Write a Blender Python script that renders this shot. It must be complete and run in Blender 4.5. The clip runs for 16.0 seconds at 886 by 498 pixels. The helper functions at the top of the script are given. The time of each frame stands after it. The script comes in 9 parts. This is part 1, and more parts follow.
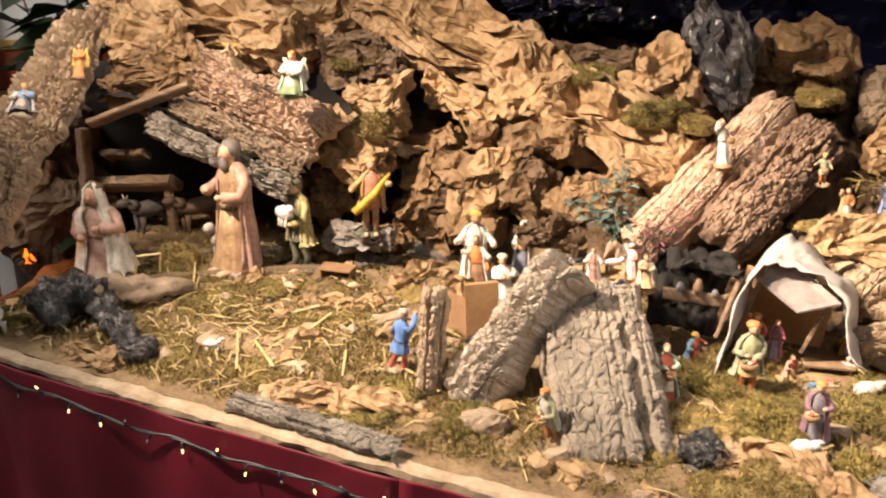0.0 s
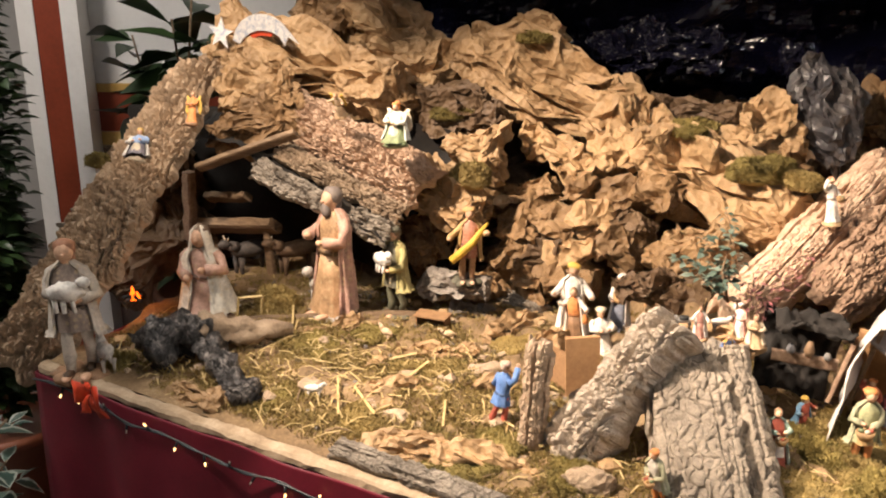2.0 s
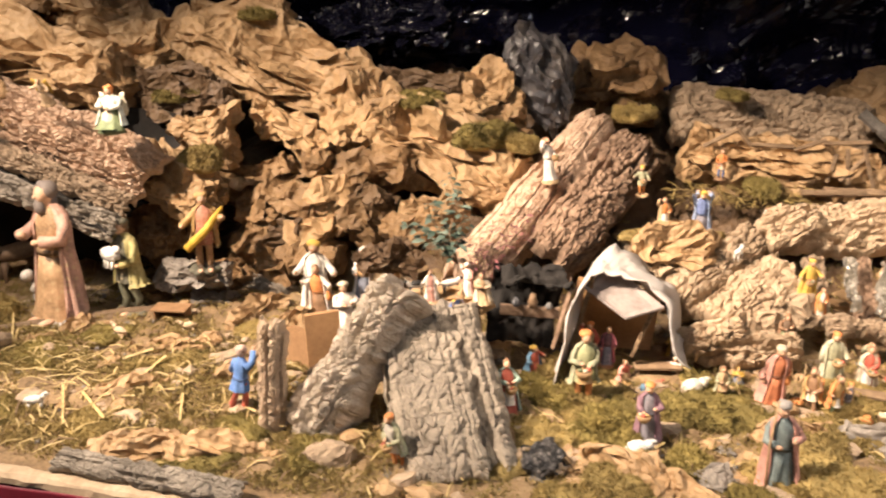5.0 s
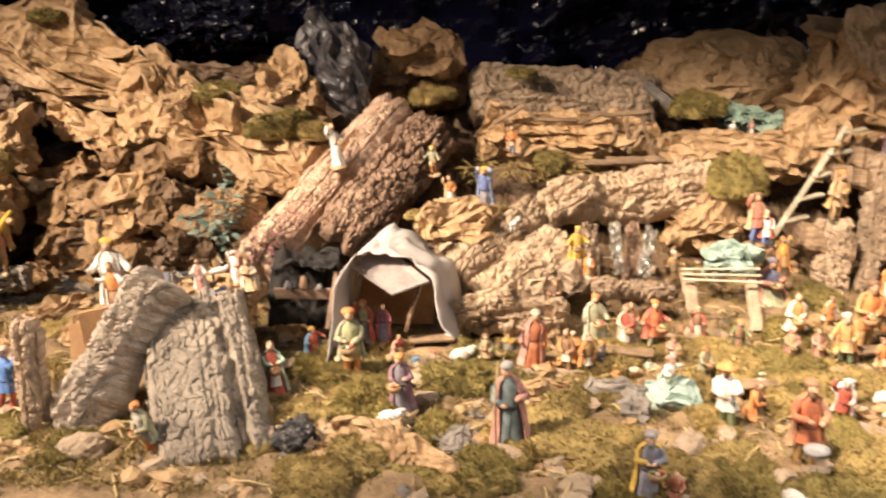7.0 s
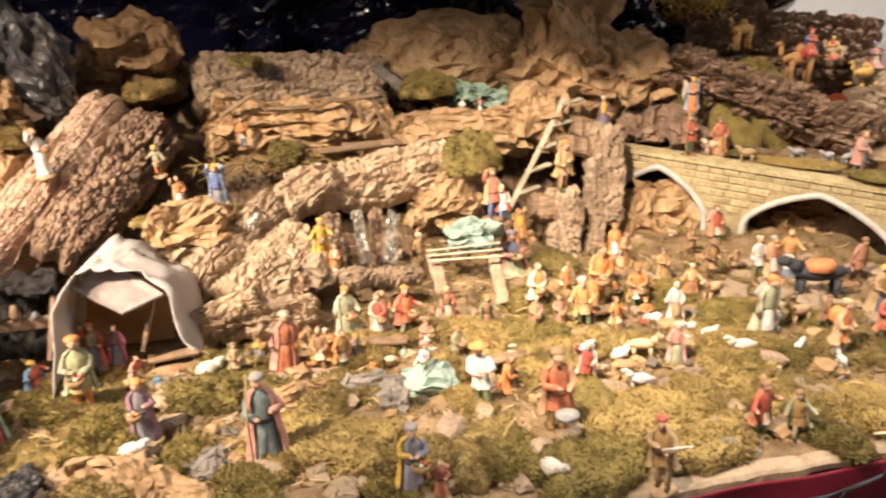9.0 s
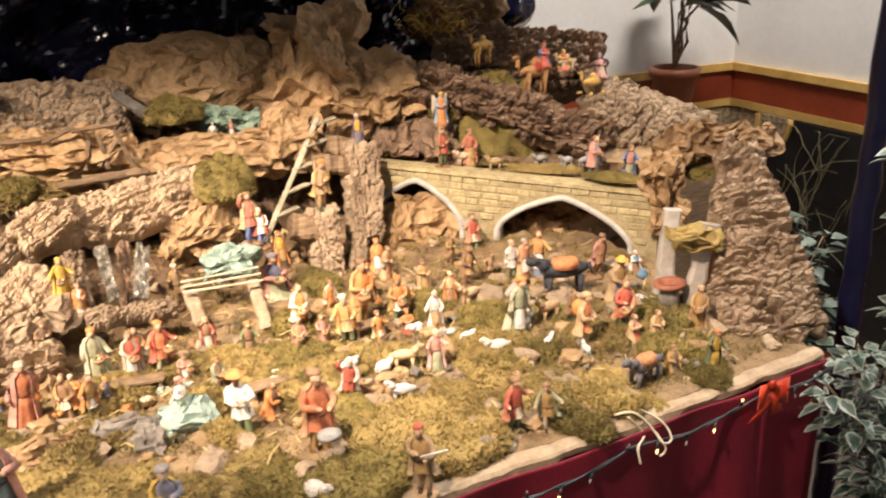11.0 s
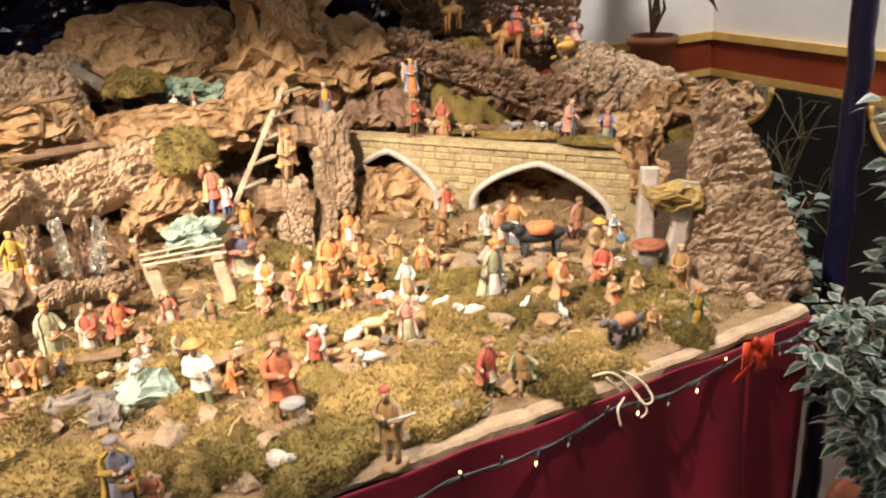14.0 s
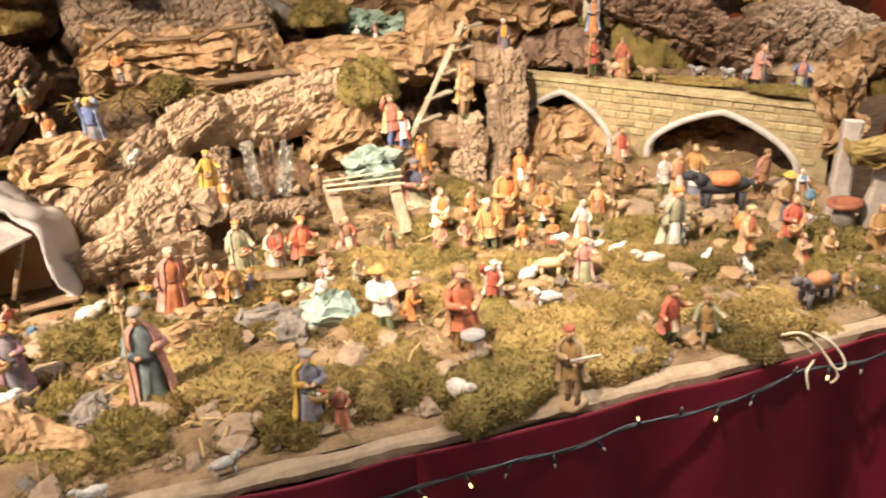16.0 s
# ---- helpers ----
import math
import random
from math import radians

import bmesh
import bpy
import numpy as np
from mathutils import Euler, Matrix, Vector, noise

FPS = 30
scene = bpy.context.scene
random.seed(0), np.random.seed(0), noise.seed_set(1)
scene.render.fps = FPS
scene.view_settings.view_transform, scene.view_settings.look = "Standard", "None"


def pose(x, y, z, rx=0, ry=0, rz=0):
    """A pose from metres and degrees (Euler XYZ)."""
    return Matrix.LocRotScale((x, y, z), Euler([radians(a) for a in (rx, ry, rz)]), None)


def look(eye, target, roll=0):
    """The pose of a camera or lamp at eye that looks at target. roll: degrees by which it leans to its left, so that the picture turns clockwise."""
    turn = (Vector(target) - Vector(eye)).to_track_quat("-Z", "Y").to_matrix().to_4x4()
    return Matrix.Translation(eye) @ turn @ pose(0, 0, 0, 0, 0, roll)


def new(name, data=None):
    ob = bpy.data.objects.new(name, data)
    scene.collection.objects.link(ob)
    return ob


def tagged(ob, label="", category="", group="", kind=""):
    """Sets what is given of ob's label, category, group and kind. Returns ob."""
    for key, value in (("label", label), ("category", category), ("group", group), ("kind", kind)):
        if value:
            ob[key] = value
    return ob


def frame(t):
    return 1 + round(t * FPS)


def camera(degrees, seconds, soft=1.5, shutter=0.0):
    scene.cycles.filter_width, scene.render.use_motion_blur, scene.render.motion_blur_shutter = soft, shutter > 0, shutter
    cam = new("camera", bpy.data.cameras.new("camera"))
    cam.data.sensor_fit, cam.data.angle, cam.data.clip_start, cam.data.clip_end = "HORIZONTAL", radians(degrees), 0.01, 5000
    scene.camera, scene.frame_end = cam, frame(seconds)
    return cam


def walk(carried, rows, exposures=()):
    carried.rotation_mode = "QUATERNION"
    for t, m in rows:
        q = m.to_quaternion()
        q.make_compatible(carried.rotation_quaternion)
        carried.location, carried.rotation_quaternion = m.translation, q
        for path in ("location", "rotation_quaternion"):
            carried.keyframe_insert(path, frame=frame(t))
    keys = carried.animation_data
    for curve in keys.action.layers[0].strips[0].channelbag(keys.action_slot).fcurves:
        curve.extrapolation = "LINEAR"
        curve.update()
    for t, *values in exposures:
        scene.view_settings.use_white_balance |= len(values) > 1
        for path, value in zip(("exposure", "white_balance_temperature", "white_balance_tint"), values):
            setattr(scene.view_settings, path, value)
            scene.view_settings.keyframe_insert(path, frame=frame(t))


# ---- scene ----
cam = camera(54.3, 16.0, 2.0, 0.5)
PATH = [
    (0, (0.022, -0.054, 1.655), (-0.644, 1.698, 0.957), 0.5),
    (0.5, (0.004, -0.059, 1.661), (-0.715, 1.679, 0.98), 0.4),
    (1, (-0.026, -0.071, 1.671), (-0.813, 1.644, 1.008), 0.4),
    (1.5, (-0.04, -0.076, 1.681), (-0.865, 1.632, 1.05), 0.2),
    (2, (-0.045, -0.081, 1.679), (-0.863, 1.638, 1.065), 0.6),
    (2.5, (-0.042, -0.075, 1.677), (-0.837, 1.652, 1.057), 0.7),
    (3, (-0.029, -0.057, 1.67), (-0.761, 1.695, 1.041), 0.9),
    (3.5, (-0.013, -0.043, 1.667), (-0.673, 1.736, 1.033), 0.9),
    (4, (0.0, -0.036, 1.664), (-0.561, 1.769, 1.012), 0.6),
    (4.5, (0.014, -0.038, 1.664), (-0.425, 1.801, 1.014), 0.8),
    (4.7, (0.021, -0.039, 1.662), (-0.362, 1.814, 1.016), 0.9),
    (6.8, (0.383, -0.025, 1.619), (0.128, 1.854, 0.984), -1.7),
    (7, (0.395, -0.036, 1.648), (0.177, 1.838, 0.985), -2.1),
    (7.5, (0.45, -0.03, 1.658), (0.355, 1.844, 0.968), -2.8),
    (8, (0.435, -0.002, 1.651), (0.499, 1.87, 0.951), -3.1),
    (8.5, (0.418, 0.017, 1.651), (0.61, 1.876, 0.939), -2.4),
    (9, (0.422, 0.031, 1.645), (0.76, 1.866, 0.925), -2.2),
    (9.5, (0.43, 0.035, 1.636), (0.921, 1.832, 0.908), -1.7),
    (10, (0.44, 0.028, 1.638), (1.052, 1.792, 0.92), -1.7),
    (10.2, (0.452, 0.016, 1.653), (1.106, 1.761, 0.929), -1.6),
    (12.3, (0.521, 0.008, 1.601), (1.428, 1.672, 0.962), -2.6),
    (12.5, (0.526, 0.012, 1.593), (1.435, 1.675, 0.955), -2.6),
    (13, (0.535, 0.017, 1.584), (1.423, 1.681, 0.919), -2.8),
    (13.5, (0.537, 0.024, 1.574), (1.392, 1.697, 0.889), -2.9),
    (14, (0.536, 0.032, 1.567), (1.351, 1.715, 0.857), -3.1),
    (14.5, (0.526, 0.048, 1.559), (1.269, 1.745, 0.807), -3.2),
    (15, (0.512, 0.059, 1.556), (1.187, 1.773, 0.778), -3.0),
    (15.5, (0.494, 0.065, 1.549), (1.083, 1.805, 0.757), -3.1),
    (16, (0.465, 0.068, 1.55), (0.971, 1.827, 0.744), -2.9),
]
walk(cam, [(t, look(eye, target, roll)) for t, eye, target, roll in PATH])

# ---- light ----
world = bpy.data.worlds.new("church_interior")
scene.world = world
world.use_nodes = True
world.node_tree.nodes["Background"].inputs[0].default_value = (1.0, 0.9, 0.78, 1)
world.node_tree.nodes["Background"].inputs[1].default_value = 0.022


def lamp(name, kind, eye, target, watts, color, size, cone=60, blend=0.6):
    data = bpy.data.lights.new(name, kind)
    data.energy, data.color = watts, color
    if kind == "SPOT":
        data.spot_size, data.spot_blend, data.shadow_soft_size = radians(cone), blend, size
    elif kind == "AREA":
        data.size = size
    else:
        data.shadow_soft_size = size
    ob = new(name, data)
    ob.matrix_world = look(eye, target)
    return ob


WARM = (1.0, 0.8, 0.62)
lamp("spot_lamp_stable", "SPOT", (-1.5, 0.6, 2.5), (-0.42, 1.62, 0.99), 540, WARM, 0.025, 57, 1.0)
lamp("spot_lamp_peak", "SPOT", (-1.0, 0.45, 2.6), (-1.46, 1.66, 1.42), 210, WARM, 0.025, 28, 0.8)
lamp("spot_lamp_village", "SPOT", (0.2, 0.68, 2.6), (1.28, 1.66, 0.93), 460, WARM, 0.03, 50, 1.0)
lamp("spot_lamp_middle", "SPOT", (-0.85, 0.75, 2.5), (0.47, 1.68, 0.96), 380, WARM, 0.03, 40, 1.0)
# Unseen lamps, added: two brighten the side walls, one gives cool front fill.
lamp("ceiling_lamp", "AREA", (2.3, 1.2, 3.45), (2.6, 2.2, 0), 95, (1.0, 0.92, 0.84), 0.7)
lamp("ceiling_lamp", "AREA", (0.4, -1.4, 3.45), (0.3, 1.0, 1.2), 9, (0.86, 0.92, 1.0), 0.13)
lamp("ceiling_lamp", "AREA", (-2.7, 0.4, 3.45), (-3.1, 2.2, 0), 70, (1.0, 0.92, 0.84), 0.7)


# ---- materials ----
def nodes_of(name):
    m = bpy.data.materials.new(name)
    m.use_nodes = True
    n = m.node_tree
    return m, n, n.nodes["Principled BSDF"]


def add(n, kind, **inputs):
    node = n.nodes.new(kind)
    for k, v in inputs.items():
        node.inputs[k.replace("_", " ")].default_value = v
    return node


def rgb(c):
    return (c[0], c[1], c[2], 1)


def rough_stuff(name, dark, mid, light, scale=20, fine=120, rough=0.85, bump=0.4, dist=0.004, stretch=(1, 1, 1), metal=0.0, ridges=0.0, crease=0.0, fissure=None):
    """Two scales of mottling, a fine grain and relief."""
    m, n, b = nodes_of(name)
    co = n.nodes.new("ShaderNodeTexCoord")
    info = n.nodes.new("ShaderNodeObjectInfo")
    mp = n.nodes.new("ShaderNodeMapping")
    mp.inputs["Scale"].default_value = stretch
    n.links.new(co.outputs["Object"], mp.inputs[0])
    off = n.nodes.new("ShaderNodeVectorMath")
    off.operation = "MULTIPLY_ADD"
    off.inputs[1].default_value = (1, 1, 1)
    n.links.new(mp.outputs[0], off.inputs[0])
    mul = n.nodes.new("ShaderNodeMath")
    mul.operation = "MULTIPLY"
    mul.inputs[1].default_value = 7.0
    n.links.new(info.outputs["Random"], mul.inputs[0])
    n.links.new(mul.outputs[0], off.inputs[2])
    a = add(n, "ShaderNodeTexNoise", Scale=scale, Detail=6.0, Roughness=0.62)
    f = add(n, "ShaderNodeTexNoise", Scale=fine, Detail=4.0, Roughness=0.7)
    for t in (a, f):
        n.links.new(off.outputs[0], t.inputs["Vector"])
    mix = n.nodes.new("ShaderNodeMix")
    mix.inputs[0].default_value = 0.38
    n.links.new(a.outputs[0], mix.inputs[2])
    n.links.new(f.outputs[0], mix.inputs[3])
    ramp = n.nodes.new("ShaderNodeValToRGB")
    ramp.color_ramp.elements[0].position, ramp.color_ramp.elements[0].color = 0.34, rgb(dark)
    ramp.color_ramp.elements[1].position, ramp.color_ramp.elements[1].color = 0.66, rgb(light)
    e = ramp.color_ramp.elements.new(0.5)
    e.color = rgb(mid)
    n.links.new(mix.outputs[0], ramp.inputs[0])
    hsv = n.nodes.new("ShaderNodeHueSaturation")
    rng = n.nodes.new("ShaderNodeMapRange")
    rng.inputs["To Min"].default_value, rng.inputs["To Max"].default_value = 0.82, 1.18
    n.links.new(info.outputs["Random"], rng.inputs[0])
    n.links.new(rng.outputs[0], hsv.inputs["Value"])
    n.links.new(ramp.outputs[0], hsv.inputs["Color"])
    color = hsv.outputs[0]
    height = mix.outputs[0]
    if crease:
        warp = n.nodes.new("ShaderNodeMix")
        warp.data_type = "VECTOR"
        warp.inputs[0].default_value = 0.03
        n.links.new(off.outputs[0], warp.inputs[4])
        n.links.new(a.outputs["Color"], warp.inputs[5])
        height = mix.outputs[0]
        for sc, k in ((crease, 1.5), (crease * 2.7, 0.55)):
            g = add(n, "ShaderNodeTexVoronoi", Scale=sc, Randomness=1.0)
            n.links.new(warp.outputs[1], g.inputs["Vector"])
            s = n.nodes.new("ShaderNodeMath")
            s.operation = "MULTIPLY_ADD"
            s.inputs[1].default_value = k
            n.links.new(g.outputs["Distance"], s.inputs[0])
            n.links.new(height, s.inputs[2])
            height = s.outputs[0]
    if fissure:
        for sc, width in ((ridges * 0.5, 0.035), (ridges * 1.3, 0.03)):
            g = add(n, "ShaderNodeTexNoise", Scale=sc, Detail=4.0, Roughness=0.6, Distortion=0.8)
            n.links.new(off.outputs[0], g.inputs["Vector"])
            sub = n.nodes.new("ShaderNodeMath")
            sub.operation = "SUBTRACT"
            sub.inputs[1].default_value = 0.5
            n.links.new(g.outputs[0], sub.inputs[0])
            ab = n.nodes.new("ShaderNodeMath")
            ab.operation = "ABSOLUTE"
            n.links.new(sub.outputs[0], ab.inputs[0])
            gate = n.nodes.new("ShaderNodeMapRange")
            gate.inputs["From Min"].default_value, gate.inputs["From Max"].default_value = 0.004, width
            gate.inputs["To Min"].default_value = 0.15
            n.links.new(ab.outputs[0], gate.inputs[0])
            fm = n.nodes.new("ShaderNodeMix")
            fm.data_type = "RGBA"
            fm.inputs[6].default_value = rgb(fissure)
            n.links.new(gate.outputs[0], fm.inputs[0])
            n.links.new(color, fm.inputs[7])
            color = fm.outputs[2]
            s = n.nodes.new("ShaderNodeMath")
            s.operation = "MULTIPLY_ADD"
            s.inputs[1].default_value = 0.9
            n.links.new(gate.outputs[0], s.inputs[0])
            n.links.new(height, s.inputs[2])
            height = s.outputs[0]
    elif ridges:
        wv = n.nodes.new("ShaderNodeMix")
        wv.data_type = "VECTOR"
        wv.inputs[0].default_value = 0.06
        n.links.new(off.outputs[0], wv.inputs[4])
        n.links.new(a.outputs["Color"], wv.inputs[5])
        v = add(n, "ShaderNodeTexVoronoi", Scale=ridges)
        v.feature = "DISTANCE_TO_EDGE"
        n.links.new(wv.outputs[1], v.inputs["Vector"])
        s = n.nodes.new("ShaderNodeMath")
        s.operation = "MULTIPLY_ADD"
        s.inputs[1].default_value = 0.8
        n.links.new(v.outputs["Distance"], s.inputs[0])
        n.links.new(mix.outputs[0], s.inputs[2])
        height = s.outputs[0]
    n.links.new(color, b.inputs["Base Color"])
    bp = n.nodes.new("ShaderNodeBump")
    bp.inputs["Strength"].default_value, bp.inputs["Distance"].default_value = bump, dist
    n.links.new(height, bp.inputs["Height"])
    n.links.new(bp.outputs[0], b.inputs["Normal"])
    b.inputs["Roughness"].default_value, b.inputs["Metallic"].default_value = rough, metal
    return m


KRAFT = rough_stuff("kraft_paper", (0.255, 0.156, 0.074), (0.365, 0.232, 0.116), (0.455, 0.305, 0.162), 9, 70, 0.6, 0.75, 0.009, crease=26)
# Darker kraft: browner paper, and shade put into the colour of rocks in hollows.
KRAFT_DARK_SHADED = rough_stuff("dark_shaded_kraft_paper", (0.13, 0.074, 0.033), (0.21, 0.124, 0.056), (0.29, 0.178, 0.084), 9, 70, 0.65, 0.75, 0.009, crease=26)
# Deep brown tone; on the ground bank it stands for shade between rocks.
KRAFT_BROWN_SHADED = rough_stuff("shaded_brown_paper", (0.07, 0.04, 0.02), (0.11, 0.065, 0.033), (0.16, 0.1, 0.05), 9, 70, 0.65, 0.75, 0.009, crease=26)
GREY_PAPER = rough_stuff("grey_glazed_paper", (0.03, 0.029, 0.032), (0.065, 0.06, 0.064), (0.15, 0.13, 0.115), 14, 80, 0.35, 0.3, 0.006, crease=26)
SAND = rough_stuff("earth_and_paper", (0.09, 0.058, 0.03), (0.22, 0.143, 0.074), (0.34, 0.24, 0.13), 14, 160, 0.9, 0.7, 0.006)
BARK = rough_stuff("cork_bark", (0.2, 0.142, 0.095), (0.34, 0.25, 0.168), (0.46, 0.35, 0.245), 24, 150, 0.92, 1.0, 0.006)
BARK_GREY = rough_stuff("grey_cork_bark", (0.13, 0.11, 0.088), (0.26, 0.222, 0.18), (0.41, 0.355, 0.29), 22, 140, 0.92, 1.0, 0.006)
BARK_PALE = rough_stuff("pale_cork_bark", (0.33, 0.275, 0.215), (0.48, 0.405, 0.325), (0.58, 0.5, 0.41), 40, 160, 0.92, 1.0, 0.006)
# Grey cork toned down to carry part of the log's shadow on the slab.
BARK_GREY_SHADED = rough_stuff("shaded_grey_cork_bark", (0.17, 0.14, 0.11), (0.33, 0.275, 0.215), (0.47, 0.39, 0.3), 13, 130, 0.92, 1.0, 0.006)
BARK_SLOPE = rough_stuff("buff_cork_bark", (0.25, 0.178, 0.112), (0.4, 0.295, 0.195), (0.5, 0.385, 0.27), 24, 150, 0.92, 1.0, 0.006)
BARK_TAN = rough_stuff("tan_cork_bark", (0.26, 0.19, 0.132), (0.36, 0.268, 0.188), (0.44, 0.335, 0.242), 30, 150, 0.92, 1.0, 0.006)
BARK_DARK = rough_stuff("dark_cork_bark", (0.11, 0.068, 0.044), (0.24, 0.155, 0.102), (0.37, 0.255, 0.175), 22, 140, 0.9, 1.0, 0.006)
BARK_RED = rough_stuff("reddish_bark", (0.27, 0.175, 0.115), (0.48, 0.335, 0.235), (0.6, 0.46, 0.35), 26, 140, 0.9, 1.0, 0.006)
# The palest mottling imitates white glints on the black wood.
CHAR = rough_stuff("charred_wood", (0.01, 0.01, 0.011), (0.055, 0.05, 0.05), (0.3, 0.27, 0.25), 30, 120, 0.6, 1.0, 0.006, ridges=40, fissure=(0.004, 0.004, 0.004))
STONE = rough_stuff("grey_stone", (0.1, 0.085, 0.075), (0.2, 0.175, 0.15), (0.33, 0.29, 0.25), 22, 140, 0.9, 0.7, 0.005)
WOOD = rough_stuff("old_wood", (0.09, 0.055, 0.03), (0.2, 0.13, 0.075), (0.32, 0.22, 0.13), 18, 90, 0.8, 0.6, 0.003, (1, 1, 8))
WOOD_PALE = rough_stuff("pale_weathered_wood", (0.24, 0.2, 0.13), (0.4, 0.35, 0.25), (0.55, 0.5, 0.38), 18, 90, 0.8, 0.5, 0.003)
CARD = rough_stuff("cardboard", (0.24, 0.13, 0.06), (0.34, 0.19, 0.09), (0.42, 0.25, 0.12), 8, 90, 0.8, 0.3, 0.002)
MOSS = rough_stuff("dry_moss", (0.2, 0.14, 0.045), (0.295, 0.212, 0.074), (0.385, 0.285, 0.108), 22, 180, 0.95, 1.0, 0.006)
MOSS_GREEN = rough_stuff("green_moss", (0.125, 0.095, 0.027), (0.225, 0.172, 0.05), (0.32, 0.245, 0.077), 22, 180, 0.95, 1.0, 0.006)
STRAW = rough_stuff("straw", (0.32, 0.23, 0.09), (0.5, 0.37, 0.16), (0.66, 0.52, 0.27), 30, 90, 0.7, 0.2, 0.001)
BRICK = rough_stuff("yellow_stone_block", (0.27, 0.21, 0.11), (0.42, 0.345, 0.19), (0.54, 0.46, 0.27), 40, 160, 0.85, 0.6, 0.003)
MORTAR = rough_stuff("brown_mortar", (0.23, 0.18, 0.095), (0.34, 0.27, 0.15), (0.42, 0.34, 0.2), 40, 160, 0.95, 0.5, 0.003)
PLASTER = rough_stuff("grey_plaster", (0.36, 0.35, 0.33), (0.52, 0.5, 0.47), (0.64, 0.61, 0.56), 30, 140, 0.9, 0.5, 0.003)
BOARD = rough_stuff("cream_paper_edge", (0.24, 0.17, 0.105), (0.35, 0.26, 0.17), (0.45, 0.35, 0.245), 20, 120, 0.8, 0.4, 0.003)
VELVET = rough_stuff("wine_red_cloth", (0.125, 0.006, 0.018), (0.185, 0.009, 0.025), (0.24, 0.014, 0.034), 6, 200, 0.55, 0.15, 0.002)
WALL_WHITE = rough_stuff("white_wall_paint", (0.6, 0.58, 0.56), (0.66, 0.64, 0.62), (0.7, 0.68, 0.66), 3, 60, 0.75, 0.1, 0.002)
WALL_RED = rough_stuff("red_wall_paint", (0.18, 0.03, 0.01), (0.24, 0.04, 0.014), (0.29, 0.052, 0.02), 5, 60, 0.5, 0.1, 0.002)
WALL_GOLD = rough_stuff("ochre_trim_paint", (0.4, 0.24, 0.06), (0.5, 0.31, 0.09), (0.58, 0.38, 0.13), 10, 60, 0.5, 0.1, 0.002)
TERRAZZO = rough_stuff("marbled_panel", (0.04, 0.012, 0.008), (0.3, 0.22, 0.13), (0.5, 0.4, 0.26), 45, 90, 0.4, 0.1, 0.002)
FLOOR_TILE = rough_stuff("dark_floor", (0.05, 0.04, 0.035), (0.08, 0.065, 0.055), (0.11, 0.09, 0.075), 4, 60, 0.4, 0.1, 0.002)
POT_CLAY = rough_stuff("brown_plastic_pot", (0.2, 0.06, 0.028), (0.25, 0.08, 0.038), (0.29, 0.1, 0.05), 6, 60, 0.45, 0.1, 0.002)
# Near-black that puts the shade inside the stable and the stall into colour.
SHADE_CLOTH = rough_stuff("black_shade_cloth", (0.006, 0.005, 0.004), (0.012, 0.009, 0.007), (0.022, 0.016, 0.012), 12, 90, 0.9, 0.4, 0.003)
IRON = rough_stuff("dark_ironwork", (0.004, 0.004, 0.005), (0.009, 0.009, 0.01), (0.018, 0.016, 0.015), 10, 60, 0.5, 0.2, 0.002)


def plastic_sheet(name, color, rough, bump):
    m, n, b = nodes_of(name)
    co = n.nodes.new("ShaderNodeTexCoord")
    a = add(n, "ShaderNodeTexNoise", Scale=5.0, Detail=3.0, Roughness=0.5, Distortion=1.6)
    n.links.new(co.outputs["Object"], a.inputs["Vector"])
    bp = n.nodes.new("ShaderNodeBump")
    bp.inputs["Strength"].default_value, bp.inputs["Distance"].default_value = bump, 0.03
    n.links.new(a.outputs[0], bp.inputs["Height"])
    n.links.new(bp.outputs[0], b.inputs["Normal"])
    b.inputs["Base Color"].default_value = rgb(color)
    b.inputs["Roughness"].default_value = rough
    return m


PLASTIC = plastic_sheet("black_plastic_sheet", (0.005, 0.005, 0.018), 0.14, 0.6)
BLUE_FILM = plastic_sheet("navy_plastic_wrap", (0.012, 0.013, 0.05), 0.3, 0.35)
PLASTIC_BUNCH = plastic_sheet("crumpled_black_plastic", (0.007, 0.007, 0.018), 0.27, 0.4)
NET = plastic_sheet("pale_mesh_cloth", (0.5, 0.46, 0.43), 0.8, 0.2)
CELLO = plastic_sheet("silver_foil", (0.5, 0.47, 0.42), 0.2, 0.7)
CELLO.node_tree.nodes["Principled BSDF"].inputs["Metallic"].default_value = 0.7


PAINTS = {}


def paint(c, rough=0.68, metal=0.0, glow=0.0):
    """Paint on a figurine or a small object, slightly mottled."""
    key = (tuple(round(v, 3) for v in c), rough, metal, glow)
    if key not in PAINTS:
        d = tuple(v * 0.55 + w for v, w in zip(c, (0.012, 0.006, 0.002)))
        l = tuple(min(1, v * 1.25 + w) for v, w in zip(c, (0.05, 0.03, 0.012)))
        PAINTS[key] = rough_stuff("paint", d, c, l, 9, 60, rough, 0.5, 0.002, metal=metal)
        if glow:
            b = PAINTS[key].node_tree.nodes["Principled BSDF"]
            b.inputs["Emission Color"].default_value = rgb(c)
            b.inputs["Emission Strength"].default_value = glow
    return PAINTS[key]


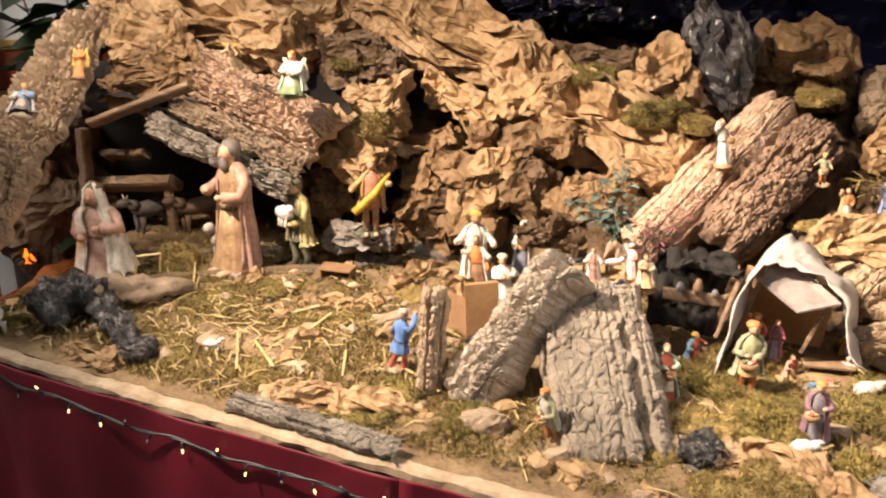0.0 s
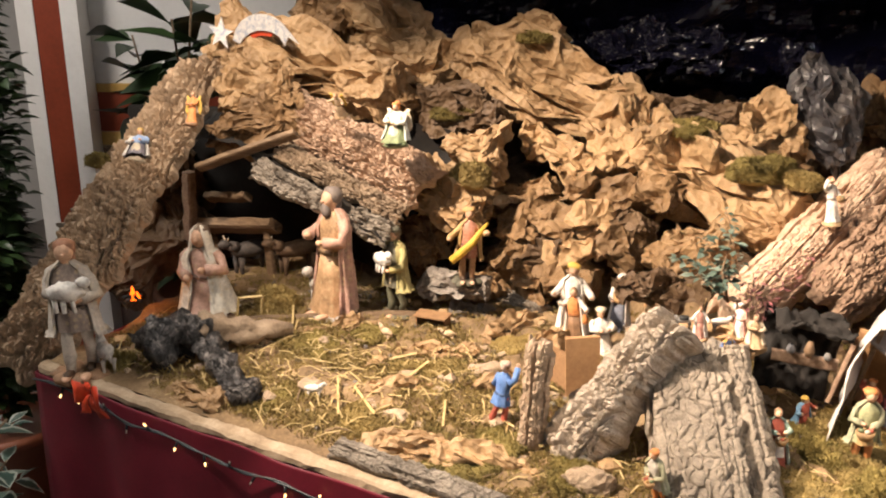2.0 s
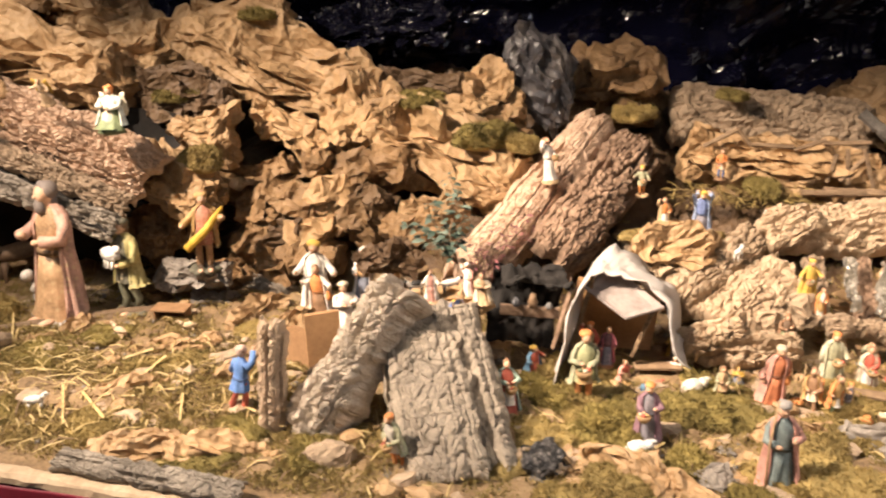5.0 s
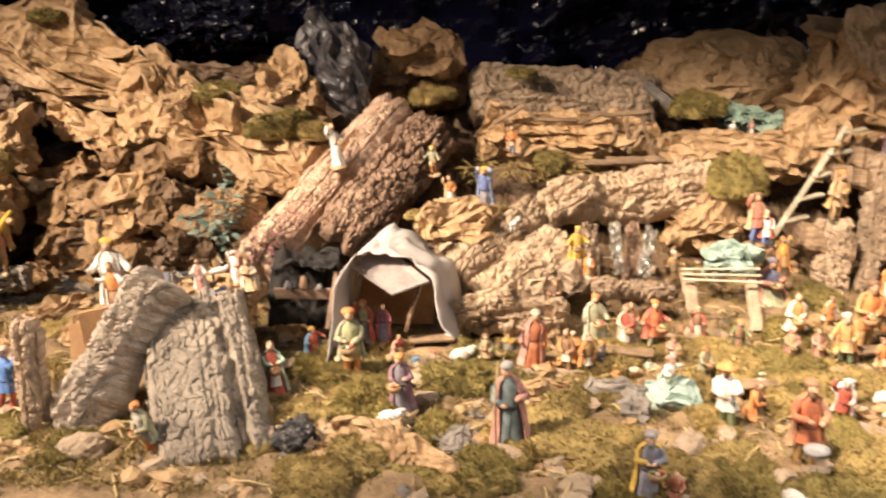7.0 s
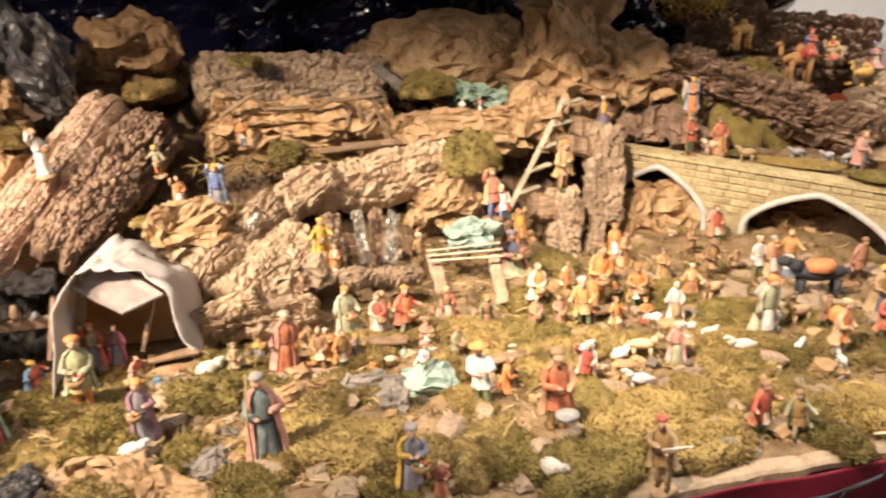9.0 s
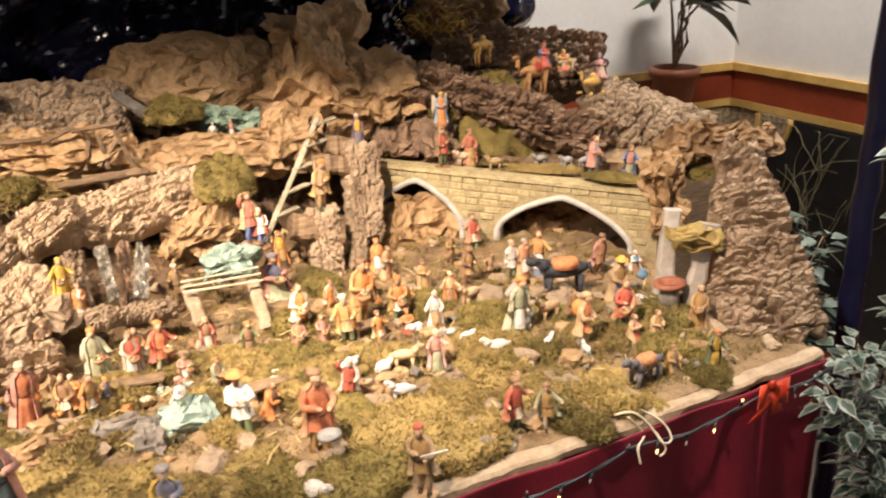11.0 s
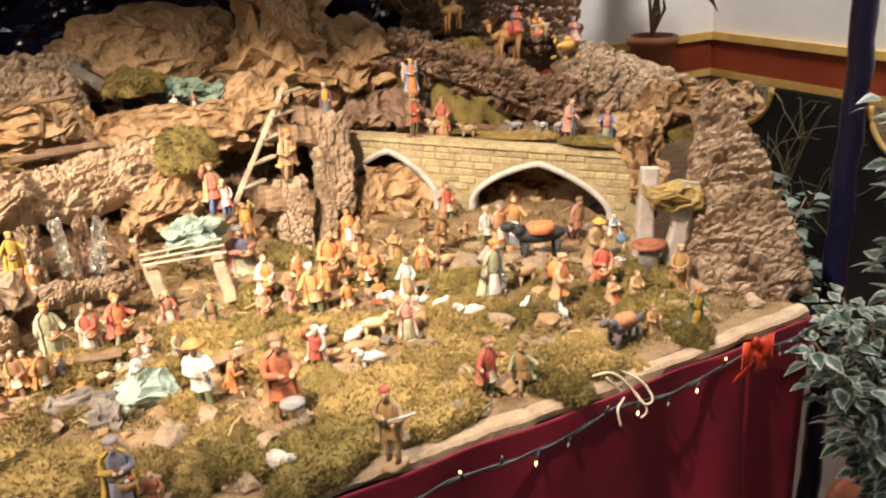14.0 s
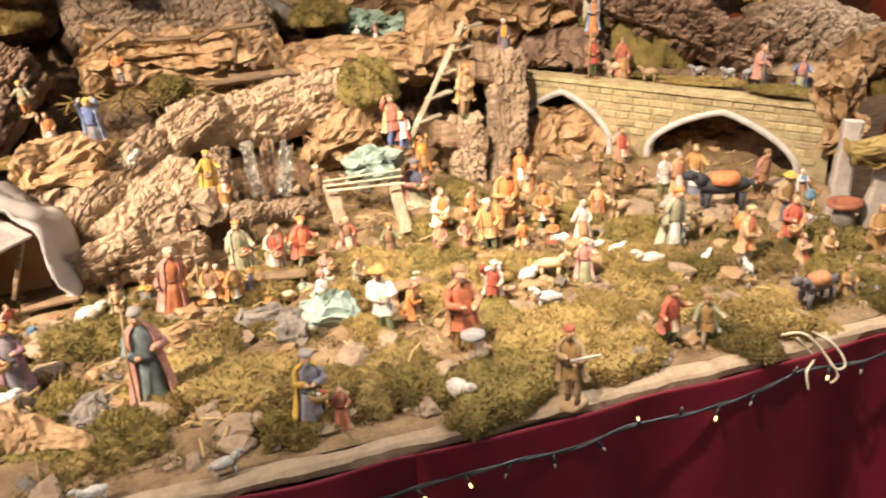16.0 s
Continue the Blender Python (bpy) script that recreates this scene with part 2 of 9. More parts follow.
def leafy(name, dark, light, edge=None):
    m, n, b = nodes_of(name)
    geo = n.nodes.new("ShaderNodeNewGeometry")
    ramp = n.nodes.new("ShaderNodeValToRGB")
    ramp.color_ramp.elements[0].color, ramp.color_ramp.elements[1].color = rgb(dark), rgb(light)
    n.links.new(geo.outputs["Random Per Island"], ramp.inputs[0])
    out = ramp.outputs[0]
    if edge:
        uv = n.nodes.new("ShaderNodeUVMap")
        uv.uv_map = "leaf"
        sep = n.nodes.new("ShaderNodeSeparateXYZ")
        n.links.new(uv.outputs[0], sep.inputs[0])
        co = n.nodes.new("ShaderNodeTexCoord")
        noi = add(n, "ShaderNodeTexNoise", Scale=55.0, Detail=2.0)
        n.links.new(co.outputs["Object"], noi.inputs["Vector"])
        s = n.nodes.new("ShaderNodeMath")
        s.operation = "MULTIPLY_ADD"
        s.inputs[1].default_value = 0.9
        n.links.new(noi.outputs[0], s.inputs[0])
        n.links.new(sep.outputs[0], s.inputs[2])
        st = n.nodes.new("ShaderNodeMapRange")
        st.inputs["From Min"].default_value, st.inputs["From Max"].default_value = 1.0, 1.12
        n.links.new(s.outputs[0], st.inputs[0])
        mix = n.nodes.new("ShaderNodeMix")
        mix.data_type = "RGBA"
        n.links.new(st.outputs[0], mix.inputs[0])
        n.links.new(out, mix.inputs[6])
        mix.inputs[7].default_value = rgb(edge)
        out = mix.outputs[2]
    n.links.new(out, b.inputs["Base Color"])
    b.inputs["Roughness"].default_value = 0.45
    return m


LEAF_DARK = leafy("dark_green_leaf", (0.008, 0.022, 0.008), (0.03, 0.06, 0.015))
LEAF_GREY = leafy("grey_green_leaf", (0.03, 0.055, 0.04), (0.17, 0.22, 0.18))
LEAF_EDGED = leafy("variegated_leaf", (0.02, 0.05, 0.04), (0.09, 0.14, 0.11), (0.3, 0.33, 0.28))
LEAF_PURPLE = leafy("dry_purple_twig", (0.1, 0.035, 0.04), (0.27, 0.1, 0.105))


# ---- shapes ----
def vnoise(p, seed=0):
    """Smooth value noise of points (N, 3), from -1 to 1."""
    i = np.floor(p).astype(np.int64)
    f = p - i
    f = f * f * (3 - 2 * f)
    out = np.zeros(len(p))
    for dx in (0, 1):
        for dy in (0, 1):
            for dz in (0, 1):
                h = (i[:, 0] + dx) * 374761393 + (i[:, 1] + dy) * 668265263 + (i[:, 2] + dz) * 2147483647 + seed * 974711
                h = (h ^ (h >> 13)) * 1274126177
                h = ((h ^ (h >> 16)) & 0xFFFF) / 32767.5 - 1
                w = (f[:, 0] if dx else 1 - f[:, 0]) * (f[:, 1] if dy else 1 - f[:, 1]) * (f[:, 2] if dz else 1 - f[:, 2])
                out += h * w
    return out


def fbm(p, seed=0, octaves=4):
    out, a = np.zeros(len(p)), 0.5
    for k in range(octaves):
        out += a * vnoise(p * 2 ** k, seed + k)
        a *= 0.5
    return out


def crumple(p, size, seed):
    """Folds of crumpled paper: sums of sharp triangle waves in random directions."""
    r = np.random.RandomState(seed)
    warp = np.stack([vnoise(p / size * 1.3, seed + 5 * k) for k in range(3)], 1) * 0.3
    q = p / size + warp
    out = np.zeros(len(p))
    for k in range(9):
        n = r.normal(size=3)
        n /= np.linalg.norm(n)
        lam = 0.45 * 1.28 ** k * r.uniform(0.8, 1.25)
        ph = r.uniform(0, 1)
        w = q @ n / lam + ph
        out += lam * (np.abs(2 * (w - np.floor(w)) - 1) - 0.5) * 0.3 / (1 + 0.25 * k)
    return out * size


def mesh_ob(name, verts, faces, mats, slots=None, parent=None, smooth=True, label="", category="", group="", kind=""):
    me = bpy.data.meshes.new(name)
    me.from_pydata(np.asarray(verts, dtype=float).tolist(), [], faces.tolist() if isinstance(faces, np.ndarray) else faces)
    for m in mats if isinstance(mats, (list, tuple)) else [mats]:
        me.materials.append(m)
    if slots is not None:
        me.polygons.foreach_set("material_index", np.asarray(slots, dtype=np.int32))
    me.polygons.foreach_set("use_smooth", np.full(len(me.polygons), smooth))
    me.update()
    ob = new(name, me)
    ob.parent = parent
    return tagged(ob, label, category, group, kind)


def thing(name, at, label, category, group="", kind="", turn=0):
    ob = new(name)
    ob.matrix_world = pose(*at, 0, 0, turn)
    ob.empty_display_size = 0.02
    return tagged(ob, label, category, group, kind)


BALLS = {}


def ball_mesh(sub):
    if sub not in BALLS:
        bm = bmesh.new()
        bmesh.ops.create_icosphere(bm, subdivisions=sub, radius=1)
        bm.verts.ensure_lookup_table()
        BALLS[sub] = (np.array([v.co[:] for v in bm.verts]), [[v.index for v in f.verts] for f in bm.faces])
        bm.free()
    return BALLS[sub]


def frame_of(a, b, face=(0, -0.8, 0.6)):
    """Axes: along a to b, across, and out (towards face)."""
    a, b = np.array(a, float), np.array(b, float)
    u = b - a
    length = np.linalg.norm(u)
    u = u / length
    o = np.array(face, float)
    o = o - (o @ u) * u
    o /= np.linalg.norm(o)
    return a, b, length, u, np.cross(o, u), o


SPLITS = {}


def split_faces(level, start):
    """The faces of the ball at a level, its edges, and the faces one level finer."""
    key = (start, level)
    if key not in SPLITS:
        if level == start:
            faces = np.array(ball_mesh(start)[1])
        else:
            faces = split_faces(level - 1, start)[2]
        e = np.sort(np.concatenate([faces[:, [0, 1]], faces[:, [1, 2]], faces[:, [2, 0]]]), axis=1)
        edges, back = np.unique(e, axis=0, return_inverse=True)
        back = back.ravel()
        n, m = faces.max() + 1, len(faces)
        ab, bc, ca = n + back[:m], n + back[m:2 * m], n + back[2 * m:]
        A, B, C = faces.T
        fine = np.concatenate([np.stack(q, 1) for q in ((A, ab, ca), (ab, B, bc), (ca, bc, C), (ab, bc, ca))])
        SPLITS[key] = (faces, edges, fine)
    return SPLITS[key]


def paper_rock(a, b, w, th, seed, mat=None, fold=0.06, deep=1.0, box=0.62, sub=5, face=(0, -0.8, 0.6), label="", category="paper rock", name="paper_rock"):
    """A lump of crumpled wrapping paper that reaches from a to b: flat facets between sharp creases."""
    a, b, length, u, v, o = frame_of(a, b, face)
    r = np.random.RandomState(seed)
    start = 2 if length < 0.13 else 3
    p = ball_mesh(start)[0]
    half = np.array([length / 2, w / 2, th / 2])
    spin = Euler((r.uniform(0, 6), r.uniform(0, 6), r.uniform(0, 6))).to_matrix()
    p = p @ np.array(spin)
    p = p + r.normal(size=p.shape) * 0.07
    s = np.sign(p) * np.abs(p) ** box
    loc = s * half
    loc[:, 1] *= 1 + 0.25 * vnoise(np.stack([s[:, 0] * 1.1 + seed, s[:, 0] * 0, s[:, 0] * 0], 1), seed)
    nrm = p / half
    nrm /= np.linalg.norm(nrm, axis=1)[:, None]
    loc = loc + nrm * (crumple(loc + seed * 0.37, fold * 1.2, seed) * 0.95 * deep + r.normal(size=len(p)) * 0.16 * fold * deep)[:, None]
    for level in range(start, sub + 1):
        faces, edges, fine = split_faces(level, start)
        n = level - start
        A, B = loc[edges[:, 0]], loc[edges[:, 1]]
        gap = np.linalg.norm(A - B, axis=1)[:, None]
        n2 = nrm[edges[:, 0]] + nrm[edges[:, 1]]
        n2 /= np.linalg.norm(n2, axis=1)[:, None] + 1e-9
        kick = r.normal(size=(len(edges), 1)) * deep * (0.1, 0.08, 0.055, 0.03, 0.012)[n]
        loc = np.concatenate([loc, (A + B) / 2 + n2 * gap * kick + r.normal(size=A.shape) * gap * (0.1, 0.08, 0.03, 0.0, 0.0)[n]])
        nrm = np.concatenate([nrm, n2])
    c = (a + b) / 2
    pts = loc[:, :1] * u + loc[:, 1:2] * v + loc[:, 2:] * o
    ob = mesh_ob(name, pts, fine, mat or KRAFT, label=label or "crumpled brown wrapping paper shaped as a rock", category=category, smooth=False)
    ob.location = c
    return ob


def plates(q, seed):
    """Cell pattern of points (N, 2): distance to the nearest border, and a random value for each cell."""
    c = np.floor(q).astype(np.int64)
    f1 = np.full(len(q), 9.0)
    f2 = np.full(len(q), 9.0)
    tag = np.zeros(len(q))
    for dx in (-1, 0, 1):
        for dy in (-1, 0, 1):
            cx, cy = c[:, 0] + dx, c[:, 1] + dy
            h = (cx * 374761393 + cy * 668265263 + seed * 974711) & 0x7FFFFFFF
            h = ((h ^ (h >> 13)) * 1274126177) & 0x7FFFFFFF
            a, b = (h & 1023) / 1023.0, ((h >> 10) & 1023) / 1023.0
            d = np.hypot(cx + 0.1 + 0.8 * a - q[:, 0], cy + 0.1 + 0.8 * b - q[:, 1])
            near = d < f1
            f2 = np.where(near, f1, np.minimum(f2, d))
            tag = np.where(near, ((h >> 20) & 255) / 255.0, tag)
            f1 = np.where(near, d, f1)
    return f2 - f1, tag


def bark(a, b, w, th, seed, mat=None, bend=0.45, furrow=1.0, face=(0, -0.8, 0.6), label="", name="bark_slab", nu=110, nv=60, ragged=0.08, cell=0.03, grain=1.0, taper=1.0, lumpy=1.0, chunk=0.55, across=False, lines=1.0):
    """A curved slab of cork bark from a to b: plates parted by deep cracks, ragged at ends and edges."""
    a, b, length, u, v, o = frame_of(a, b, face)
    U, V = np.meshgrid(np.linspace(0, 1, nu), np.linspace(-1, 1, nv), indexing="ij")
    U, V = U.ravel(), V.ravel()
    zero = U * 0
    seedv = seed * 3.7
    wid = w / 2 * (1 + ragged * 2.2 * vnoise(np.stack([U * length / w * 2.5 + seedv, np.sign(V) * 3.0, zero], 1), seed) + ragged * 0.9 * vnoise(np.stack([U * length / w * 9 + seedv, np.sign(V) * 3.0, zero], 1), seed))
    wid = wid * (1 + (taper - 1) * U ** 1.5)
    along = (U - 0.5) * length * (1 + 2 * ragged * w / length * 1.6 * vnoise(np.stack([V * 4 + seedv, np.sign(U - 0.5) * 5, zero], 1), seed + 2) * np.abs(2 * U - 1) ** 3)
    ang = V * bend * 1.5
    cross, lift = np.sin(ang) / np.sin(bend * 1.5) * wid, (np.cos(ang) - 1) / np.sin(bend * 1.5) * wid
    arc = wid * bend * 1.5 / np.sin(bend * 1.5) * V
    q = np.stack([along / cell + seedv, arc / cell + 50, zero + seed], 1)
    if across:
        q = q[:, [1, 0, 2]]
    warp = 0.5 * np.stack([fbm(q * 0.9, seed + 4, 3), fbm(q * 0.9 + 7, seed + 5, 3)], 1)
    big, tag = plates((q[:, :2] + warp) * np.array((0.42, 1.0)), seed)
    small, tag2 = plates((q[:, :2] + 1.6 * warp) * np.array((1.5, 2.3)), seed + 31)
    d = -0.3 * lumpy * cell * np.clip(1 - big / 0.2, 0, 1) ** 1.5 - 0.16 * min(1.0, lumpy + 0.2) * cell * np.clip(1 - small / 0.16, 0, 1)
    for k, (fu, fv, wd, dp) in enumerate(((0.14, 0.55, 0.055, 0.95), (0.3, 1.3, 0.05, 0.45))):
        line = fbm(np.stack([q[:, 0] * fu * grain, q[:, 1] * fv * lines, zero + seed + k], 1) + 0.25 * warp[:, :1], seed + 40 + k, 3)
        d -= dp * (1 if k == 0 else lumpy) * cell * np.clip(1.25 - np.abs(line) / wd, 0, 1) ** 0.6
    knob, tag3 = plates((q[:, :2] + 1.2 * warp) * np.array((0.95, 1.15)), seed + 57)
    d += lumpy * cell * (0.4 * tag * np.clip(big / 0.22, 0, 1) + 0.3 * tag2 * np.clip(small / 0.25, 0, 1) - 0.3 + 0.6 * fbm(q * 0.35, seed + 7, 3) + 0.2 * fbm(q * 1.9, seed + 8, 4))
    d += chunk * cell * ((0.35 + 0.75 * tag3) * np.clip(knob / 0.32, 0, 1) ** 0.6 - 0.45) + cell * 0.1 * fbm(q * 4.3, seed + 9, 3)
    bow = w * 0.12 * lumpy * vnoise(np.stack([U * 2.2 + seedv, V * 0.8, zero], 1), seed + 3)
    edge = np.clip((1 - np.abs(V)) * 6, 0, 1) * np.clip((0.5 - np.abs(U - 0.5)) * 14, 0, 1)
    top = th / 2 * (0.45 + 0.55 * np.sqrt(edge)) + lift + bow
    low = -th / 2 * (0.45 + 0.55 * np.sqrt(edge)) + lift + bow + cell * 0.3 * fbm(q * 0.8, seed + 6, 2)
    d = np.maximum(d * furrow, low + 0.004 - top)
    c = (a + b) / 2
    P1 = along[:, None] * u + (cross + 0.4 * d * np.sin(ang))[:, None] * v + (top + d * np.cos(ang))[:, None] * o
    P2 = along[:, None] * u + cross[:, None] * v + low[:, None] * o
    N = nu * nv
    I, J = np.meshgrid(np.arange(nu - 1), np.arange(nv - 1), indexing="ij")
    k = (I * nv + J).ravel()
    up = np.stack([k, k + nv, k + nv + 1, k + 1], 1)
    dn = N + np.stack([k, k + 1, k + nv + 1, k + nv], 1)
    i0 = np.arange(nu - 1) * nv
    e0 = i0 + nv - 1
    j0 = np.arange(nv - 1)
    f0 = (nu - 1) * nv + j0
    faces = np.concatenate([up, dn, np.stack([i0, N + i0, N + i0 + nv, i0 + nv], 1), np.stack([e0, e0 + nv, N + e0 + nv, N + e0], 1),
                            np.stack([j0, j0 + 1, N + j0 + 1, N + j0], 1), np.stack([f0, N + f0, N + f0 + 1, f0 + 1], 1)])
    ob = mesh_ob(name, np.concatenate([P1, P2]), faces, mat or BARK, label=label or "rough curved slab of cork bark", category="bark", smooth=False)
    ob.location = c
    return ob


def grid_faces(nu, nv):
    return [(i * nv + j, (i + 1) * nv + j, (i + 1) * nv + j + 1, i * nv + j + 1) for i in range(nu - 1) for j in range(nv - 1)]


class Shape:
    """Gathers simple solids of several paints into one mesh."""

    def __init__(self):
        self.v, self.f, self.s, self.m = [], [], [], []

    def slot(self, mat):
        if mat not in self.m:
            self.m.append(mat)
        return self.m.index(mat)

    def put(self, verts, faces, mat):
        k = len(self.v)
        self.v += [tuple(x) for x in verts]
        self.f += [tuple(i + k for i in f) for f in faces]
        self.s += [self.slot(mat)] * len(faces)

    def loft(self, rings, mat, n=12, wave=0.0):
        """Rings of (x, y, z, rx, ry)."""
        pts, faces = [], []
        for k, (x, y, z, rx, ry) in enumerate(rings):
            for i in range(n):
                t = 2 * math.pi * i / n
                r = 1 + wave * math.cos(t * 5 + k * 0.4) * (1 if k < len(rings) // 2 else 0.4)
                pts.append((x + rx * r * math.cos(t), y + ry * r * math.sin(t), z))
        for k in range(len(rings) - 1):
            for i in range(n):
                j = (i + 1) % n
                faces.append((k * n + i, k * n + j, (k + 1) * n + j, (k + 1) * n + i))
        faces.append(tuple(range(n))[::-1])
        faces.append(tuple((len(rings) - 1) * n + i for i in range(n)))
        self.put(pts, faces, mat)

    def cape(self, rings, mat, gap=50, n=15, wave=0.06, thick=0.018):
        """Like loft, but open towards -y by gap degrees to each side, and thin."""
        pts, faces = [], []
        for k, (x, y, z, rx, ry) in enumerate(rings):
            for inner in (0, 1):
                for i in range(n):
                    t = radians(-90 + gap + (360 - 2 * gap) * i / (n - 1))
                    r = 1 + wave * math.cos(i * 2.1 + k * 0.4)
                    pts.append((x + (rx * r - thick * inner) * math.cos(t), y + (ry * r - thick * inner) * math.sin(t), z))
        m = 2 * n
        for k in range(len(rings) - 1):
            for i in range(n - 1):
                p, q = k * m + i, (k + 1) * m + i
                faces += [(p, p + 1, q + 1, q), (p + n, q + n, q + n + 1, p + n + 1)]
            for i in (0, n - 1):
                p, q = k * m + i, (k + 1) * m + i
                faces.append((p, q, q + n, p + n))
        for k in (0, len(rings) - 1):
            faces += [(k * m + i, k * m + i + 1, k * m + n + i + 1, k * m + n + i) for i in range(n - 1)]
        self.put(pts, faces, mat)

    def ball(self, c, r, mat, sub=2, rough=0.0, seed=0):
        p, faces = ball_mesh(sub)
        q = p * np.array(r)
        if rough:
            q = q * (1 + rough * vnoise(p * 4 + seed, seed))[:, None]
        self.put(q + np.array(c), faces, mat)

    def tube(self, path, radii, mat, n=7):
        path = [np.array(p, float) for p in path]
        pts, faces = [], []
        for k, p in enumerate(path):
            t = path[min(k + 1, len(path) - 1)] - path[max(k - 1, 0)]
            t = t / (np.linalg.norm(t) + 1e-9)
            s = np.cross(t, (0, 0, 1)) if abs(t[2]) < 0.95 else np.cross(t, (1, 0, 0))
            s /= np.linalg.norm(s)
            w = np.cross(s, t)
            r = radii[k] if isinstance(radii, (list, tuple)) else radii
            for i in range(n):
                a = 2 * math.pi * i / n
                pts.append(p + r * (math.cos(a) * s + math.sin(a) * w))
        for k in range(len(path) - 1):
            for i in range(n):
                j = (i + 1) % n
                faces.append((k * n + i, k * n + j, (k + 1) * n + j, (k + 1) * n + i))
        faces.append(tuple(range(n))[::-1])
        faces.append(tuple((len(path) - 1) * n + i for i in range(n)))
        self.put(pts, faces, mat)

    def box(self, c, size, mat, turn=0):
        x, y, z = (s / 2 for s in size)
        ca, sa = math.cos(radians(turn)), math.sin(radians(turn))
        pts = [(c[0] + ca * i * x - sa * j * y, c[1] + sa * i * x + ca * j * y, c[2] + k * z) for i in (-1, 1) for j in (-1, 1) for k in (-1, 1)]
        self.put(pts, [(0, 1, 3, 2), (4, 6, 7, 5), (0, 4, 5, 1), (2, 3, 7, 6), (0, 2, 6, 4), (1, 5, 7, 3)], mat)

    def make(self, name, at, turn, scale, label, category, group="", kind="", parent=None, smooth=True, tip=0, lean=0):
        ob = mesh_ob(name, self.v, self.f, self.m, self.s, parent, smooth, label, category, group, kind)
        ob.matrix_world = pose(*at, tip, lean, turn) @ Matrix.Diagonal((scale, scale, scale, 1))
        return ob


def beam(a, b, w, d, mat, name="beam", parent=None, label="", category="", face=(0, -0.8, 0.6), kind="", n=6, seed=1):
    """A slightly uneven squared stick from a to b, w across and d deep."""
    a, b, length, u, v, o = frame_of(a, b, face)
    r = np.random.RandomState(seed)
    pts, faces = [], []
    ring = [(-1, -0.7), (-0.7, -1), (0.7, -1), (1, -0.7), (1, 0.7), (0.7, 1), (-0.7, 1), (-1, 0.7)]
    for k in range(n + 1):
        c = (k / n - 0.5) * length
        jx, jz = r.normal(size=2) * w * 0.04
        sc = 1 + r.normal() * 0.05
        for x, z in ring:
            pts.append(c * u + (x * w / 2 * sc + jx) * v + (z * d / 2 + jz) * o)
    m = len(ring)
    for k in range(n):
        for i in range(m):
            j = (i + 1) % m
            faces.append((k * m + i, k * m + j, (k + 1) * m + j, (k + 1) * m + i))
    faces.append(tuple(range(m))[::-1])
    faces.append(tuple(n * m + i for i in range(m)))
    ob = mesh_ob(name, pts, faces, mat, None, parent, False, label, category, kind=kind)
    c = Vector((a + b) / 2)
    ob.location = parent.matrix_world.inverted() @ c if parent else c
    if parent:
        ob.rotation_euler = parent.matrix_world.to_euler().to_matrix().inverted().to_euler()
    return ob


# ---- the lie of the land ----
def edge_y(x):
    """The front edge of the table, slightly bowed."""
    return 0.985 + 0.055 * ((x - 0.3) / 1.4) ** 2


def ground(x, y):
    """Height of the laid-out ground above the floor."""
    s = np.clip((y - 1.0) / 0.6, 0, 1)
    z = 0.862 + 0.014 * s * s * (3 - 2 * s)
    x0 = [-2.2, -0.7, -0.35, 0.0, 0.6, 0.95, 1.25, 2.3]
    y0 = np.interp(x, x0, [2.0, 2.0, 1.85, 1.68, 1.72, 1.98, 2.12, 2.12])
    k = np.interp(x, x0, [0.7, 0.7, 0.6, 0.52, 0.5, 0.75, 0.8, 0.5])
    z = z + k * np.clip(y - y0, 0, 0.75)
    # the terrace behind the arched wall
    d = ((x - 1.31) * 0.6998 + (y - 2.08) * 0.7144)
    step = np.clip((d - 0.13) / 0.07, 0, 1) * np.clip((x - 1.2) / 0.08, 0, 1) * np.clip((2.0 - x) / 0.1, 0, 1)
    return np.maximum(z, z * (1 - step) + step * (1.035 + 0.25 * np.clip(d - 0.25, 0, 1)))


# ---- the room ----
def slab(name, lo, hi, mat, label="", kind="structure", category="", parent=None):
    sh = Shape()
    lo, hi = np.array(lo), np.array(hi)
    sh.box((lo + hi) / 2, hi - lo, mat)
    return tagged(mesh_ob(name, sh.v, sh.f, sh.m, sh.s, parent, False), label, category, "", kind)


slab("floor", (-5.2, -3.2, -0.1), (3.6, 4.2, 0.0), FLOOR_TILE, "dark tiled church floor")
slab("ceiling", (-5.2, -3.2, 3.6), (3.6, 4.2, 3.7), WALL_WHITE, "white ceiling of the church")
slab("wall_back", (-2.2, 2.76, 0.0), (3.13, 2.9, 3.6), WALL_WHITE, "white painted wall behind the display")
slab("wall_right", (3.13, -3.2, 0.0), (3.4, 2.9, 3.6), WALL_WHITE, "white painted wall beside the display")
slab("wall_front", (-5.2, -3.2, 0.0), (3.4, -3.05, 3.6), WALL_WHITE, "plain white wall behind the viewer")
slab("wall_left", (-5.2, -3.2, 0.0), (-5.05, 4.2, 3.6), WALL_WHITE, "plain white wall of the church")
slab("wall_niche", (-5.2, 4.05, 0.0), (-2.2, 4.2, 3.6), WALL_WHITE, "white painted wall of the side aisle")


def band(name, wall, z0, z1, out, mat, label, lo=None, hi=None):
    if wall == "back":
        return slab(name, (lo if lo is not None else 1.4, 2.76 - out, z0), (hi if hi is not None else 3.13, 2.762, z1), mat, label)
    return slab(name, (3.13 - out, lo if lo is not None else -3.0, z0), (3.132, hi if hi is not None else 2.745, z1), mat, label)


